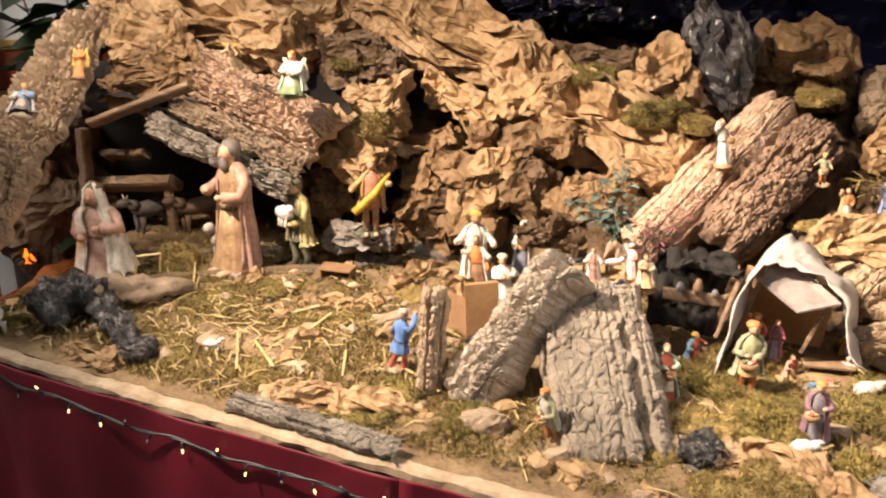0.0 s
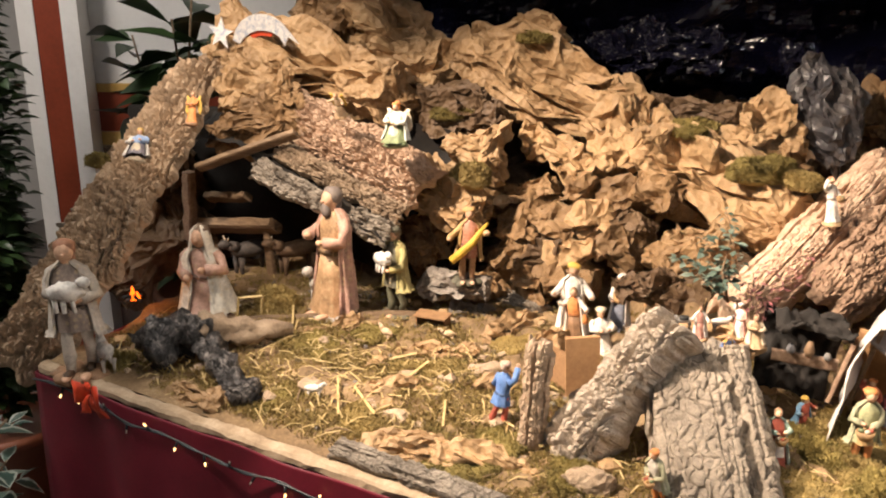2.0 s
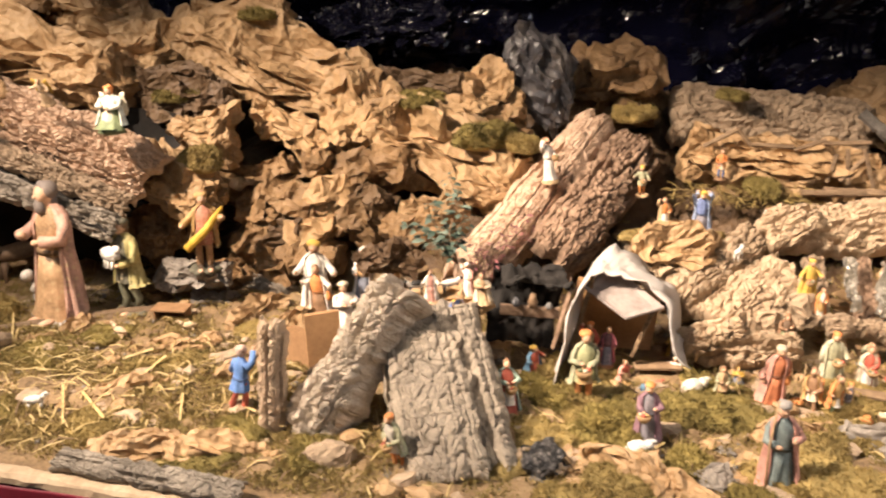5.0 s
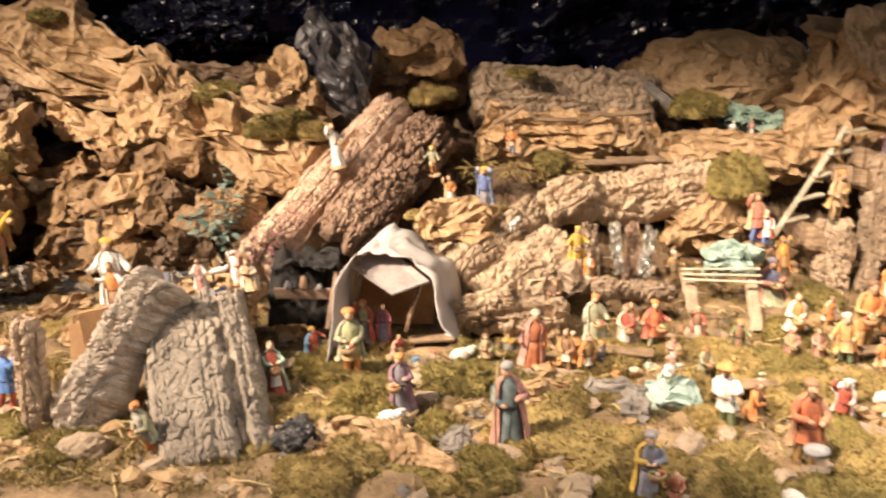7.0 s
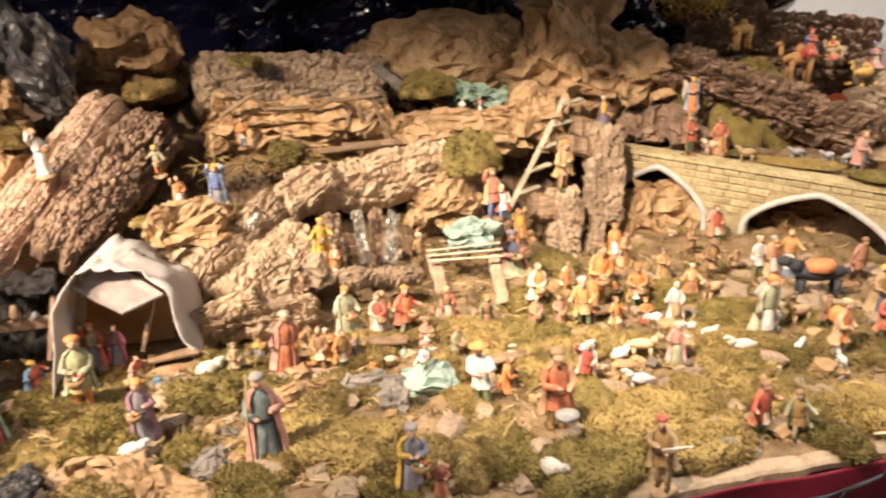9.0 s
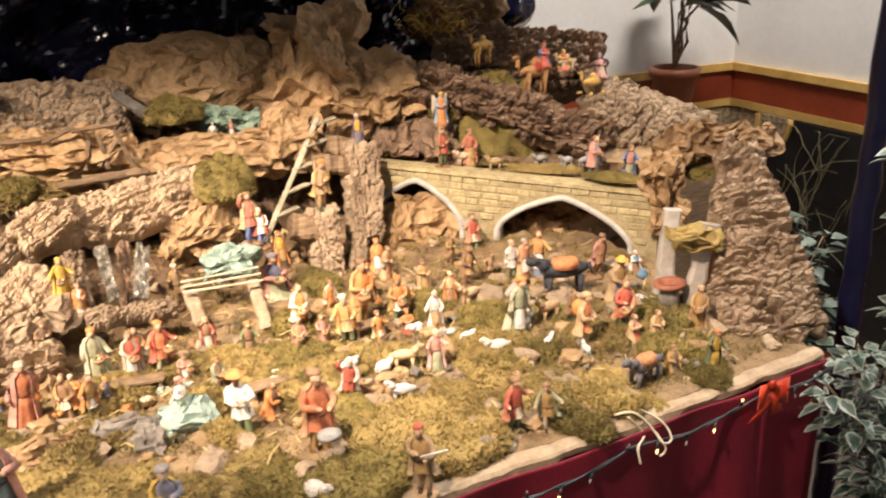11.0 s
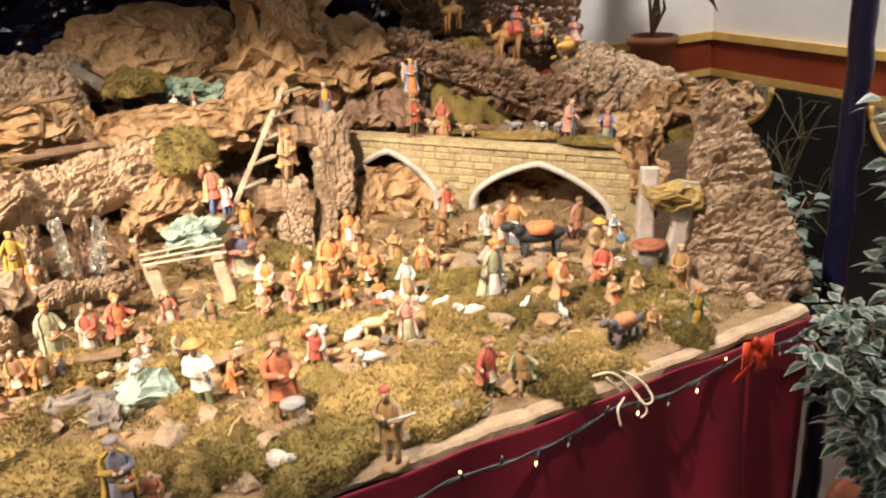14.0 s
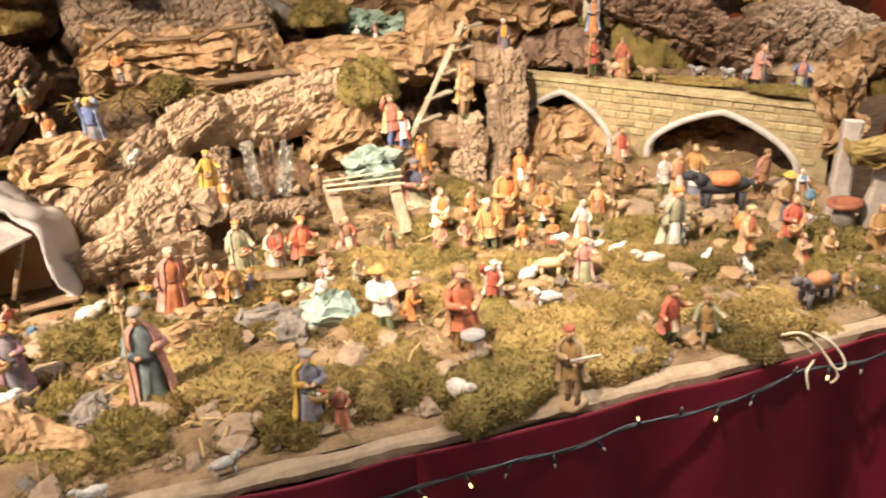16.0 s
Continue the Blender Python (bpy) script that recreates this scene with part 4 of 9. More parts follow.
paper_rock((1.308, 2.140, 1.090), (1.474, 2.140, 1.112), 0.07, 0.1, 63, BARK_DARK, 0.05, 1.0, label="dark rock on the terrace", category="rock", name="rock")
paper_rock((1.864, 1.620, 1.127), (2.141, 1.600, 1.090), 0.09, 0.12, 64, KRAFT_DARK_SHADED, 0.06, 1.0)

# standing corks in front of the middle
bark((-0.432, 1.220, 0.865), (-0.282, 1.340, 1.106), 0.09, 0.075, 65, BARK_PALE, 0.75, 1.0, (-0.45, -0.7, 0.55), "pale cork bark log rising from the ground as a bridge", nu=170, nv=90, ragged=0.08, cell=0.024, grain=0.7, lumpy=0.5, chunk=0.45)
bark((-0.126, 1.133, 0.860), (-0.244, 1.390, 1.048), 0.2, 0.06, 66, BARK_GREY_SHADED, 0.4, 0.75, (0.3, -0.85, 0.45), "wide grey cork bark slab with deep grooves sloping to the front", nu=200, nv=110, ragged=0.04, cell=0.034, grain=0.16, lumpy=0.3, chunk=0.22, lines=0.75)
paper_rock((-0.404, 1.720, 1.065), (-0.298, 1.780, 1.102), 0.08, 0.08, 340, KRAFT_DARK_SHADED, 0.05, 1.2)
paper_rock((-0.396, 1.840, 1.097), (-0.260, 1.840, 1.104), 0.08, 0.08, 341, KRAFT, 0.05, 1.2)
paper_rock((-0.489, 1.720, 1.012), (-0.348, 1.700, 1.029), 0.05, 0.06, 342, KRAFT_BROWN_SHADED, 0.05, 1.2)
paper_rock((-0.941, 1.720, 0.936), (-0.789, 1.720, 0.947), 0.05, 0.06, 343, STONE, 0.05, 1.0, label="grey stone under the shepherd with the sash", category="rock", name="rock")

# black sheeting bunched up between the ridges
paper_rock((-0.803, 2.340, 1.448), (-0.520, 2.340, 1.491), 0.13, 0.1, 350, PLASTIC_BUNCH, 0.06, 1.3, 0.8, 5, label="bunched glossy black plastic above the ridge", category="plastic sheet", name="plastic_sheet")
paper_rock((-0.600, 2.360, 1.479), (-0.349, 2.360, 1.504), 0.1, 0.1, 351, PLASTIC_BUNCH, 0.06, 1.3, 0.8, 5, label="bunched glossy black plastic above the ridge", category="plastic sheet", name="plastic_sheet")
paper_rock((-0.263, 2.340, 1.452), (-0.153, 2.340, 1.486), 0.07, 0.08, 352, PLASTIC_BUNCH, 0.06, 1.3, 0.8, 5, label="bunched glossy black plastic beside the grey peak", category="plastic sheet", name="plastic_sheet")
paper_rock((-0.391, 1.500, 0.969), (-0.148, 1.480, 1.009), 0.075, 0.09, 353, KRAFT, 0.05, 1.1, label="crumpled paper bank under the cows")

# small crumpled rocks piled beside the stable: browner paper, darkened further as shade
paper_rock((-0.870, 1.941, 1.119), (-0.764, 1.941, 1.129), 0.053, 0.085, 360, KRAFT_DARK_SHADED, 0.075, 1.0, 0.42, 4, (0.3, -0.8, 0.6), label="small crumpled rock of brown wrapping paper")
paper_rock((-0.780, 1.950, 1.128), (-0.700, 1.950, 1.178), 0.065, 0.085, 361, KRAFT_DARK_SHADED, 0.075, 1.0, 0.42, 4, (0.3, -0.8, 0.6), label="small crumpled rock of brown wrapping paper")
paper_rock((-0.675, 1.947, 1.134), (-0.591, 1.947, 1.184), 0.064, 0.085, 362, KRAFT_DARK_SHADED, 0.075, 1.0, 0.42, 4, (-0.2, -0.8, 0.6), label="small crumpled rock of brown wrapping paper")
paper_rock((-0.563, 1.941, 1.134), (-0.473, 1.941, 1.184), 0.071, 0.085, 363, KRAFT_DARK_SHADED, 0.075, 1.0, 0.42, 4, (-0.0, -0.8, 0.6), label="small crumpled rock of brown wrapping paper")
paper_rock((-0.480, 1.943, 1.177), (-0.401, 1.943, 1.167), 0.066, 0.085, 364, KRAFT_DARK_SHADED, 0.075, 1.0, 0.42, 4, (0.3, -0.8, 0.6), label="small crumpled rock of brown wrapping paper")
paper_rock((-0.811, 1.910, 1.040), (-0.732, 1.910, 1.075), 0.067, 0.085, 365, KRAFT_DARK_SHADED, 0.075, 1.0, 0.42, 4, (-0.3, -0.8, 0.6), label="small crumpled rock of brown wrapping paper")
paper_rock((-0.729, 1.916, 1.098), (-0.639, 1.916, 1.068), 0.070, 0.085, 366, KRAFT_DARK_SHADED, 0.075, 1.0, 0.42, 4, (0.3, -0.8, 0.6), label="small crumpled rock of brown wrapping paper")
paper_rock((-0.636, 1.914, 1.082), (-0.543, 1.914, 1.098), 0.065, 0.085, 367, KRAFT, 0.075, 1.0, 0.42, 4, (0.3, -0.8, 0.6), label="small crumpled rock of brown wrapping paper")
paper_rock((-0.545, 1.910, 1.077), (-0.460, 1.910, 1.111), 0.060, 0.085, 368, KRAFT_BROWN_SHADED, 0.075, 1.0, 0.42, 4, (0.2, -0.8, 0.6), label="small crumpled rock of brown wrapping paper")
paper_rock((-0.842, 1.878, 0.956), (-0.757, 1.878, 1.006), 0.072, 0.085, 369, KRAFT_DARK_SHADED, 0.075, 1.0, 0.42, 4, (-0.3, -0.8, 0.6), label="small crumpled rock of brown wrapping paper")
paper_rock((-0.752, 1.881, 1.006), (-0.653, 1.881, 0.997), 0.055, 0.085, 370, KRAFT_BROWN_SHADED, 0.075, 1.0, 0.42, 4, (0.4, -0.8, 0.6), label="small crumpled rock of brown wrapping paper")
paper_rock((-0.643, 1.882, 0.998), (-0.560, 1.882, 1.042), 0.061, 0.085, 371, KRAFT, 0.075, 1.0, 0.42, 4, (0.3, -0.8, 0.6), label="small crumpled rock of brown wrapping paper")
paper_rock((-0.554, 1.885, 1.025), (-0.463, 1.885, 1.056), 0.065, 0.085, 372, KRAFT_DARK_SHADED, 0.075, 1.0, 0.42, 4, (0.1, -0.8, 0.6), label="small crumpled rock of brown wrapping paper")
paper_rock((-0.865, 1.850, 0.898), (-0.785, 1.850, 0.927), 0.071, 0.085, 373, KRAFT_DARK_SHADED, 0.075, 1.0, 0.42, 4, (0.4, -0.8, 0.6), label="small crumpled rock of brown wrapping paper")
paper_rock((-0.769, 1.853, 0.938), (-0.676, 1.853, 0.935), 0.074, 0.085, 374, KRAFT_DARK_SHADED, 0.075, 1.0, 0.42, 4, (0.3, -0.8, 0.6), label="small crumpled rock of brown wrapping paper")
paper_rock((-0.672, 1.857, 0.969), (-0.587, 1.857, 0.953), 0.066, 0.085, 375, KRAFT_DARK_SHADED, 0.075, 1.0, 0.42, 4, (0.4, -0.8, 0.6), label="small crumpled rock of brown wrapping paper")
# bark pieces on the slope above the tent
bark((0.217, 1.680, 0.988), (0.397, 1.860, 1.082), 0.085, 0.060, 701, BARK_SLOPE, 0.6, 0.9, (-0.15, -0.75, 0.65), "broad buff piece of cork bark on the slope", nu=110, nv=70, cell=0.03, grain=0.3, lumpy=0.45, chunk=0.25)
bark((0.307, 1.620, 0.962), (0.448, 1.760, 1.038), 0.120, 0.060, 702, BARK_SLOPE, 0.6, 0.9, (-0.15, -0.75, 0.65), "broad buff piece of cork bark on the slope", nu=110, nv=70, cell=0.03, grain=0.3, lumpy=0.45, chunk=0.25)
bark((0.228, 1.570, 0.940), (0.346, 1.600, 0.971), 0.055, 0.050, 703, BARK_SLOPE, 0.6, 0.9, (-0.15, -0.75, 0.65), "broad buff piece of cork bark on the slope", nu=110, nv=70, cell=0.03, grain=0.3, lumpy=0.45, chunk=0.25)
bark((0.128, 1.780, 1.046), (0.316, 1.840, 1.066), 0.060, 0.050, 704, BARK_SLOPE, 0.6, 0.9, (-0.15, -0.75, 0.65), "broad buff piece of cork bark on the slope", nu=110, nv=70, cell=0.03, grain=0.3, lumpy=0.45, chunk=0.25)
bark((0.410, 1.840, 1.081), (0.515, 1.900, 1.122), 0.080, 0.050, 705, BARK_SLOPE, 0.6, 0.9, (-0.15, -0.75, 0.65), "broad buff piece of cork bark on the slope", nu=110, nv=70, cell=0.03, grain=0.3, lumpy=0.45, chunk=0.25)
paper_rock((0.348, 1.639, 0.967), (0.412, 1.639, 0.947), 0.059, 0.06, 387, BARK_SLOPE, 0.045, 1.1, 0.5, 4, (-0.2, -0.6, 0.8), label="rough buff lump of bark on the slope", category="rock", name="rock")
paper_rock((0.417, 1.682, 0.995), (0.478, 1.682, 0.950), 0.059, 0.06, 388, BARK_SLOPE, 0.045, 1.1, 0.5, 4, (0.4, -0.6, 0.8), label="rough buff lump of bark on the slope", category="rock", name="rock")
paper_rock((0.197, 1.764, 1.006), (0.279, 1.764, 1.053), 0.067, 0.06, 390, BARK_SLOPE, 0.045, 1.1, 0.5, 4, (0.1, -0.6, 0.8), label="rough buff lump of bark on the slope", category="rock", name="rock")
paper_rock((0.138, 1.728, 1.000), (0.204, 1.728, 1.031), 0.064, 0.06, 391, BARK_SLOPE, 0.045, 1.1, 0.5, 4, (0.2, -0.6, 0.8), label="rough buff lump of bark on the slope", category="rock", name="rock")


# ---- the arched wall ----
WA, WD = np.array((1.31, 2.08)), np.array((0.7144, -0.6998))
WN = np.array((-0.6998, -0.7144))


def wall_point(s, z, out=0.0):
    p = WA + WD * s + WN * out
    return (p[0], p[1], z + 0.008 - 0.043 * s)


ARCHES = ((0.075, 0.118, 0.85, 1.014), (0.465, 0.165, 0.85, 1.01))


def arch_half(c, half, z0, z1, z):
    """Half the opening's width at height z: a pointed arch."""
    spring = z0 + (z1 - z0) * 0.36
    if z >= z1 or z < z0:
        return 0.0
    if z <= spring:
        return half
    t = (z - spring) / (z1 - spring)
    return half * (1 - t ** 1.6) ** 0.8


def arched_wall():
    ob = thing("arched_wall", wall_point(0.3, 0.86), "model wall of yellowish stone blocks with two grey arches", "wall")
    base = Vector(ob.location)
    # core behind the blocks
    cols = np.linspace(-0.08, 0.7, 118)
    top = 1.046
    pts, faces = [], []
    rows = np.linspace(0.84, top, 46)

    def solid(s, z):
        return not any(abs(s - c) < arch_half(c, h + 0.006, z0, z1 + 0.006, z) for c, h, z0, z1 in ARCHES)

    sh = Shape()
    for i in range(len(cols) - 1):
        run = None
        for j in range(len(rows)):
            ok = j < len(rows) - 1 and solid((cols[i] + cols[i + 1]) / 2, (rows[j] + rows[j + 1]) / 2)
            if ok and run is None:
                run = rows[j]
            if not ok and run is not None:
                q = [wall_point(s, z, o) for s in (cols[i], cols[i + 1]) for o in (-0.025, 0.006) for z in (run, rows[j])]
                sh.put([Vector(p) - base for p in q], [(0, 1, 3, 2), (4, 6, 7, 5), (0, 4, 5, 1), (2, 3, 7, 6), (0, 2, 6, 4), (1, 5, 7, 3)], MORTAR)
                run = None
    mesh_ob("mortar_core", sh.v, sh.f, sh.m, sh.s, ob, False)
    # arch rings
    for c, h, z0, z1 in ARCHES:
        path = []
        for k in range(41):
            t = k / 40 * 2 - 1
            zz = z0 + (z1 - z0) * (1 - abs(t) ** 2.2) if abs(t) < 1 else z0
            path.append((math.copysign(arch_half(c, h, z0, z1 + 1e-6, zz), t), zz))
        ring = Shape()
        P = []
        for k, (ds, z) in enumerate(path):
            d0 = np.array(path[max(k - 1, 0)])
            d1 = np.array(path[min(k + 1, 40)])
            tt = d1 - d0
            tt = tt / (np.linalg.norm(tt) + 1e-9)
            nn = np.array((-tt[1], tt[0]))
            for off, out in ((0.0, -0.03), (0.0, 0.013), (0.012, 0.015), (0.014, 0.0)):
                P.append(Vector(wall_point(c + ds + nn[0] * off, z + nn[1] * off, out)) - base)
        F = [(k * 4 + i, (k + 1) * 4 + i, (k + 1) * 4 + i + 1, k * 4 + i + 1) for k in range(40) for i in range(3)]
        mesh_ob("arch_ring", P, F, PLASTER, None, ob, True, "grey plaster arch ring")
    # the stone blocks, course by course
    r = random.Random(5)
    course, j = 0.0185, 0
    z = 0.842
    meshes = {}
    while z < top - 0.004:
        s = -0.08 - r.uniform(0, 0.03)
        while s < 0.7:
            w = r.choice((0.032, 0.04, 0.046, 0.052))
            mid_s, mid_z = s + w / 2, z + course / 2
            if all(solid(q, v) for q in (s + 0.002, s + w - 0.002) for v in (z + 0.002, z + course - 0.003)) and solid(mid_s, mid_z) and -0.08 < s and s + w < 0.705:
                if w not in meshes:
                    bm = bmesh.new()
                    bmesh.ops.create_cube(bm, size=1)
                    for v in bm.verts:
                        v.co = Vector((v.co.x * (w - 0.0028), v.co.y * 0.012, v.co.z * (course - 0.0026)))
                    bmesh.ops.bevel(bm, geom=bm.edges[:], offset=0.0022, segments=1, affect="EDGES")
                    me = bpy.data.meshes.new("brick")
                    bm.to_mesh(me)
                    bm.free()
                    me.materials.append(BRICK)
                    meshes[w] = me
                b = new("brick", meshes[w])
                b.parent = ob
                p = Vector(wall_point(mid_s, mid_z, 0.003 + r.uniform(-0.0014, 0.0014))) - base
                b.matrix_local = pose(*p, 0, 2.46 + r.uniform(-1, 1), math.degrees(math.atan2(WD[1], WD[0])) + r.uniform(-1.5, 1.5))
            s += w
        z += course
        j += 1
    # the ledge that carries the terrace
    sh = Shape()
    q = [wall_point(s, z, o) for s in (-0.09, 0.72) for o in (-0.045, 0.014) for z in (1.047, 1.056)]
    sh.put([Vector(p) - base for p in q], [(0, 1, 3, 2), (4, 6, 7, 5), (0, 4, 5, 1), (2, 3, 7, 6), (0, 2, 6, 4), (1, 5, 7, 3)], BRICK)
    mesh_ob("coping", sh.v, sh.f, sh.m, sh.s, ob, False, "pale coping on the wall")


arched_wall()


def terrace():
    """Earth and moss laid behind the coping of the arched wall."""
    S, O = np.meshgrid(np.linspace(-0.1, 0.74, 70), np.linspace(0.03, 0.34, 30), indexing="ij")
    S, O = S.ravel(), O.ravel()
    X, Y = WA[0] + WD[0] * S - WN[0] * O, WA[1] + WD[1] * S - WN[1] * O
    P = np.stack([X, Y, X * 0], 1)
    Z = 1.058 - 0.043 * S + 0.25 * np.clip(O - 0.2, 0, 1) + 0.014 * fbm(P * 22, 8, 4)
    n = 30
    top = np.stack([X, Y, Z], 1)
    low = top - np.array((0, 0, 0.03))
    N = len(top)
    faces = []
    for i in range(69):
        for j in range(n - 1):
            k = i * n + j
            faces += [(k, k + 1, k + n + 1, k + n), (N + k, N + k + n, N + k + n + 1, N + k + 1)]
        faces += [(i * n, (i + 1) * n, N + (i + 1) * n, N + i * n)]
    mesh_ob("terrace", np.concatenate([top, low]), faces, SAND, label="earth terrace behind the arched wall", category="ground", kind="structure")


terrace()


def cave_backing():
    n = 40
    S, Z = np.meshgrid(np.linspace(-0.12, 0.74, n), np.linspace(0.84, 1.07, 14), indexing="ij")
    S, Z = S.ravel(), Z.ravel()
    P = np.stack([S, S * 0, Z], 1)
    O = 0.115 + 0.8 * crumple(P, 0.05, 51)
    X, Y = WA[0] + WD[0] * S - WN[0] * O, WA[1] + WD[1] * S - WN[1] * O
    faces = [(i * 14 + j, (i + 1) * 14 + j, (i + 1) * 14 + j + 1, i * 14 + j + 1) for i in range(n - 1) for j in range(13)]
    mesh_ob("cave_backing", np.stack([X, Y, Z], 1), faces, KRAFT_BROWN_SHADED, label="crumpled brown paper lining behind the arches", category="paper", smooth=False)


cave_backing()


# ---- wooden things ----
def ladder(a, b, width, label):
    """A pole ladder from a (foot) to b (top) with stepped treads going into the bank."""
    a, b = Vector(a), Vector(b)
    ob = thing("ladder", a, label, "ladder")
    beam(a, b, 0.013, 0.01, WOOD_PALE, "rail", ob, face=(-0.3, -0.9, 0.2))
    side = Vector((0.06, 0.035, 0)).normalized() * width
    for k in range(6):
        p = a.lerp(b, 0.12 + 0.84 * k / 5)
        beam(p + Vector((-0.004, -0.006, 0)), p + side, 0.014, 0.006, WOOD_PALE, "rung", ob, face=(0, -0.3, 1), seed=k + 3)
    return ob


ladder((0.888, 1.860, 0.950), (1.115, 2.060, 1.212), 0.075, "pale wooden ladder leaning against the bank")


def plank(a, b, w, d, label, mat=None, seed=1, face=(0, -0.8, 0.6), name="plank", category="plank"):
    return beam(a, b, w, d, mat or WOOD, name, None, label, category, face, n=10, seed=seed)


# steps of boards behind the ladder
plank((1.128, 2.060, 1.143), (1.220, 2.060, 1.121), 0.05, 0.03, "grey board step in the bank", seed=2)
plank((1.076, 2.020, 1.112), (1.187, 2.020, 1.087), 0.045, 0.03, "grey board step in the bank", seed=3)
plank((0.980, 1.900, 0.999), (1.103, 1.900, 0.961), 0.06, 0.05, "brown board step in the bank", seed=4)
plank((0.555, 2.000, 1.151), (0.679, 2.000, 1.151), 0.016, 0.02, "narrow weathered plank laid on the slope", seed=5)
# the roof board of the stable and its shelf
plank((-1.504, 1.560, 1.205), (-1.247, 1.620, 1.304), 0.014, 0.03, "old board along the stable roof", seed=6)
plank((-1.657, 1.720, 0.993), (-1.395, 1.720, 1.028), 0.03, 0.06, "dark wooden beam in the stable", seed=7)
plank((-1.654, 1.760, 1.066), (-1.515, 1.760, 1.083), 0.02, 0.04, "dark wooden beam in the stable", seed=8)
plank((-1.424, 1.720, 1.009), (-1.415, 1.720, 0.857), 0.02, 0.02, "dark wooden post in the stable", seed=9)
plank((-1.645, 1.680, 1.156), (-1.656, 1.680, 0.963), 0.03, 0.03, "dark wooden post in the stable", BARK_DARK, seed=10)
plank((-1.339, 1.415, 0.873), (-0.896, 1.677, 0.876), 0.03, 0.025, "low grey sill board before the stable", seed=11)
bark((-0.789, 1.047, 0.882), (-0.454, 1.012, 0.882), 0.038, 0.018, 354, BARK_GREY, 0.2, 0.5, (0, -0.5, 0.85), "weathered grey board lying along the table edge", name="weathered_board", cell=0.016, grain=0.3, lumpy=0.5)


def stable_shade():
    """Black sheets that stand in for the stable's dark interior, behind and above."""
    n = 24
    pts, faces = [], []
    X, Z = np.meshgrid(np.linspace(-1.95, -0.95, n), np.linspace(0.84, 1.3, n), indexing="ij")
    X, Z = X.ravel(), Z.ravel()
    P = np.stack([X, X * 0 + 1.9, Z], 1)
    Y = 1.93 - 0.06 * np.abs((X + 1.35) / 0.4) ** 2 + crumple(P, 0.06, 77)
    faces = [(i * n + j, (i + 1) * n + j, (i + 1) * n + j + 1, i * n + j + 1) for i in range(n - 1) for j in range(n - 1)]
    mesh_ob("stable_backing", np.stack([X, Y, Z], 1), faces, SHADE_CLOTH, label="black sheet standing in for the shade at the back of the stable", category="backing")
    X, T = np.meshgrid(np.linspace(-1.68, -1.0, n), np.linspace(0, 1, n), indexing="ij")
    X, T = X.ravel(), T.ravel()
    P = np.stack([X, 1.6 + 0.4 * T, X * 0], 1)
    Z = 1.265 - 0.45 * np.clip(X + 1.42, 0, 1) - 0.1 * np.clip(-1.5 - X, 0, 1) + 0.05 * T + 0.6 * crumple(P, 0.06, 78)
    mesh_ob("stable_roof", np.stack([X, P[:, 1], Z], 1), faces, SHADE_CLOTH, label="black sheet standing in for the shade under the stable roof", category="roof")


stable_shade()


# ---- moss, straw, stones ----
def blades(points, normals, size, seed, spread=0.8):
    """Three-cornered tufts standing on points."""
    r = np.random.RandomState(seed)
    n = len(points)
    d = normals + r.normal(size=(n, 3)) * spread * 0.6
    d /= np.linalg.norm(d, axis=1)[:, None]
    s = np.cross(d, r.normal(size=(n, 3)))
    s /= np.linalg.norm(s, axis=1)[:, None] + 1e-9
    h = size * r.uniform(0.5, 1.4, size=(n, 1))
    w = h * 0.2
    v = np.stack([points - s * w, points + s * w, points + d * h], 1).reshape(-1, 3)
    f = np.arange(3 * n).reshape(-1, 3)
    return v, f


def moss_clump(at, rx, ry, h, seed, mat=None, label="", turn=0, name="moss_clump", tip=0):
    """A low cushion of moss with a shaggy skin."""
    p, faces = ball_mesh(4)
    q = p.copy()
    q[:, 2] = np.where(q[:, 2] < 0, q[:, 2] * 0.5, np.abs(q[:, 2]) ** 0.45 * 0.85)
    lump = 1 + 0.5 * fbm(p * np.array((1.6, 1.6, 0.3)) + seed, seed, 4)
    if rx > 0.035 and h < 0.04:
        rx, ry = rx * 1.18, ry * 1.18
    h = h * 1.0
    q = q * lump[:, None] * np.array([rx, ry, 1])
    q[:, 2] = (q[:, 2] / lump + 0.5 * fbm(q * np.array((45, 45, 0)) + seed, seed + 3, 4) * (p[:, 2] > -0.1)) * h
    n = p / np.array([rx, ry, h])
    n /= np.linalg.norm(n, axis=1)[:, None]
    r = np.random.RandomState(seed)
    area = 3.2 * rx * ry + 2 * h * (rx + ry)
    count = int(min(7000, area * 520000))
    F = np.array(faces)
    pick = F[r.randint(0, len(F), count)]
    w = r.dirichlet((1, 1, 1), count)
    pts = (q[pick] * w[:, :, None]).sum(1)
    nn = (n[pick] * w[:, :, None]).sum(1)
    keep = pts[:, 2] > -0.1 * h
    v, f = blades(pts[keep], nn[keep], 0.0048 if h < 0.02 else 0.0075, seed, 1.3)
    allv = np.concatenate([q, v])
    allf = [tuple(x) for x in faces] + [tuple(x) for x in f + len(q)]
    ob = mesh_ob(name, allv, allf, mat or MOSS, label=label or "cushion of dry olive moss", category="moss", group="moss mats on the display")
    ob.matrix_world = pose(*at, tip, 0, turn)
    return ob


MG = MOSS_GREEN
TUCKED = "tuft of moss tucked between the paper rocks"
moss_clump((0.942, 1.156, 0.864), 0.1, 0.075, 0.03, 100, MOSS, turn=0)
moss_clump((0.830, 1.056, 0.862), 0.085, 0.055, 0.03, 101, MG, turn=37)
moss_clump((1.173, 1.284, 0.868), 0.085, 0.06, 0.022, 102, MOSS, turn=74)
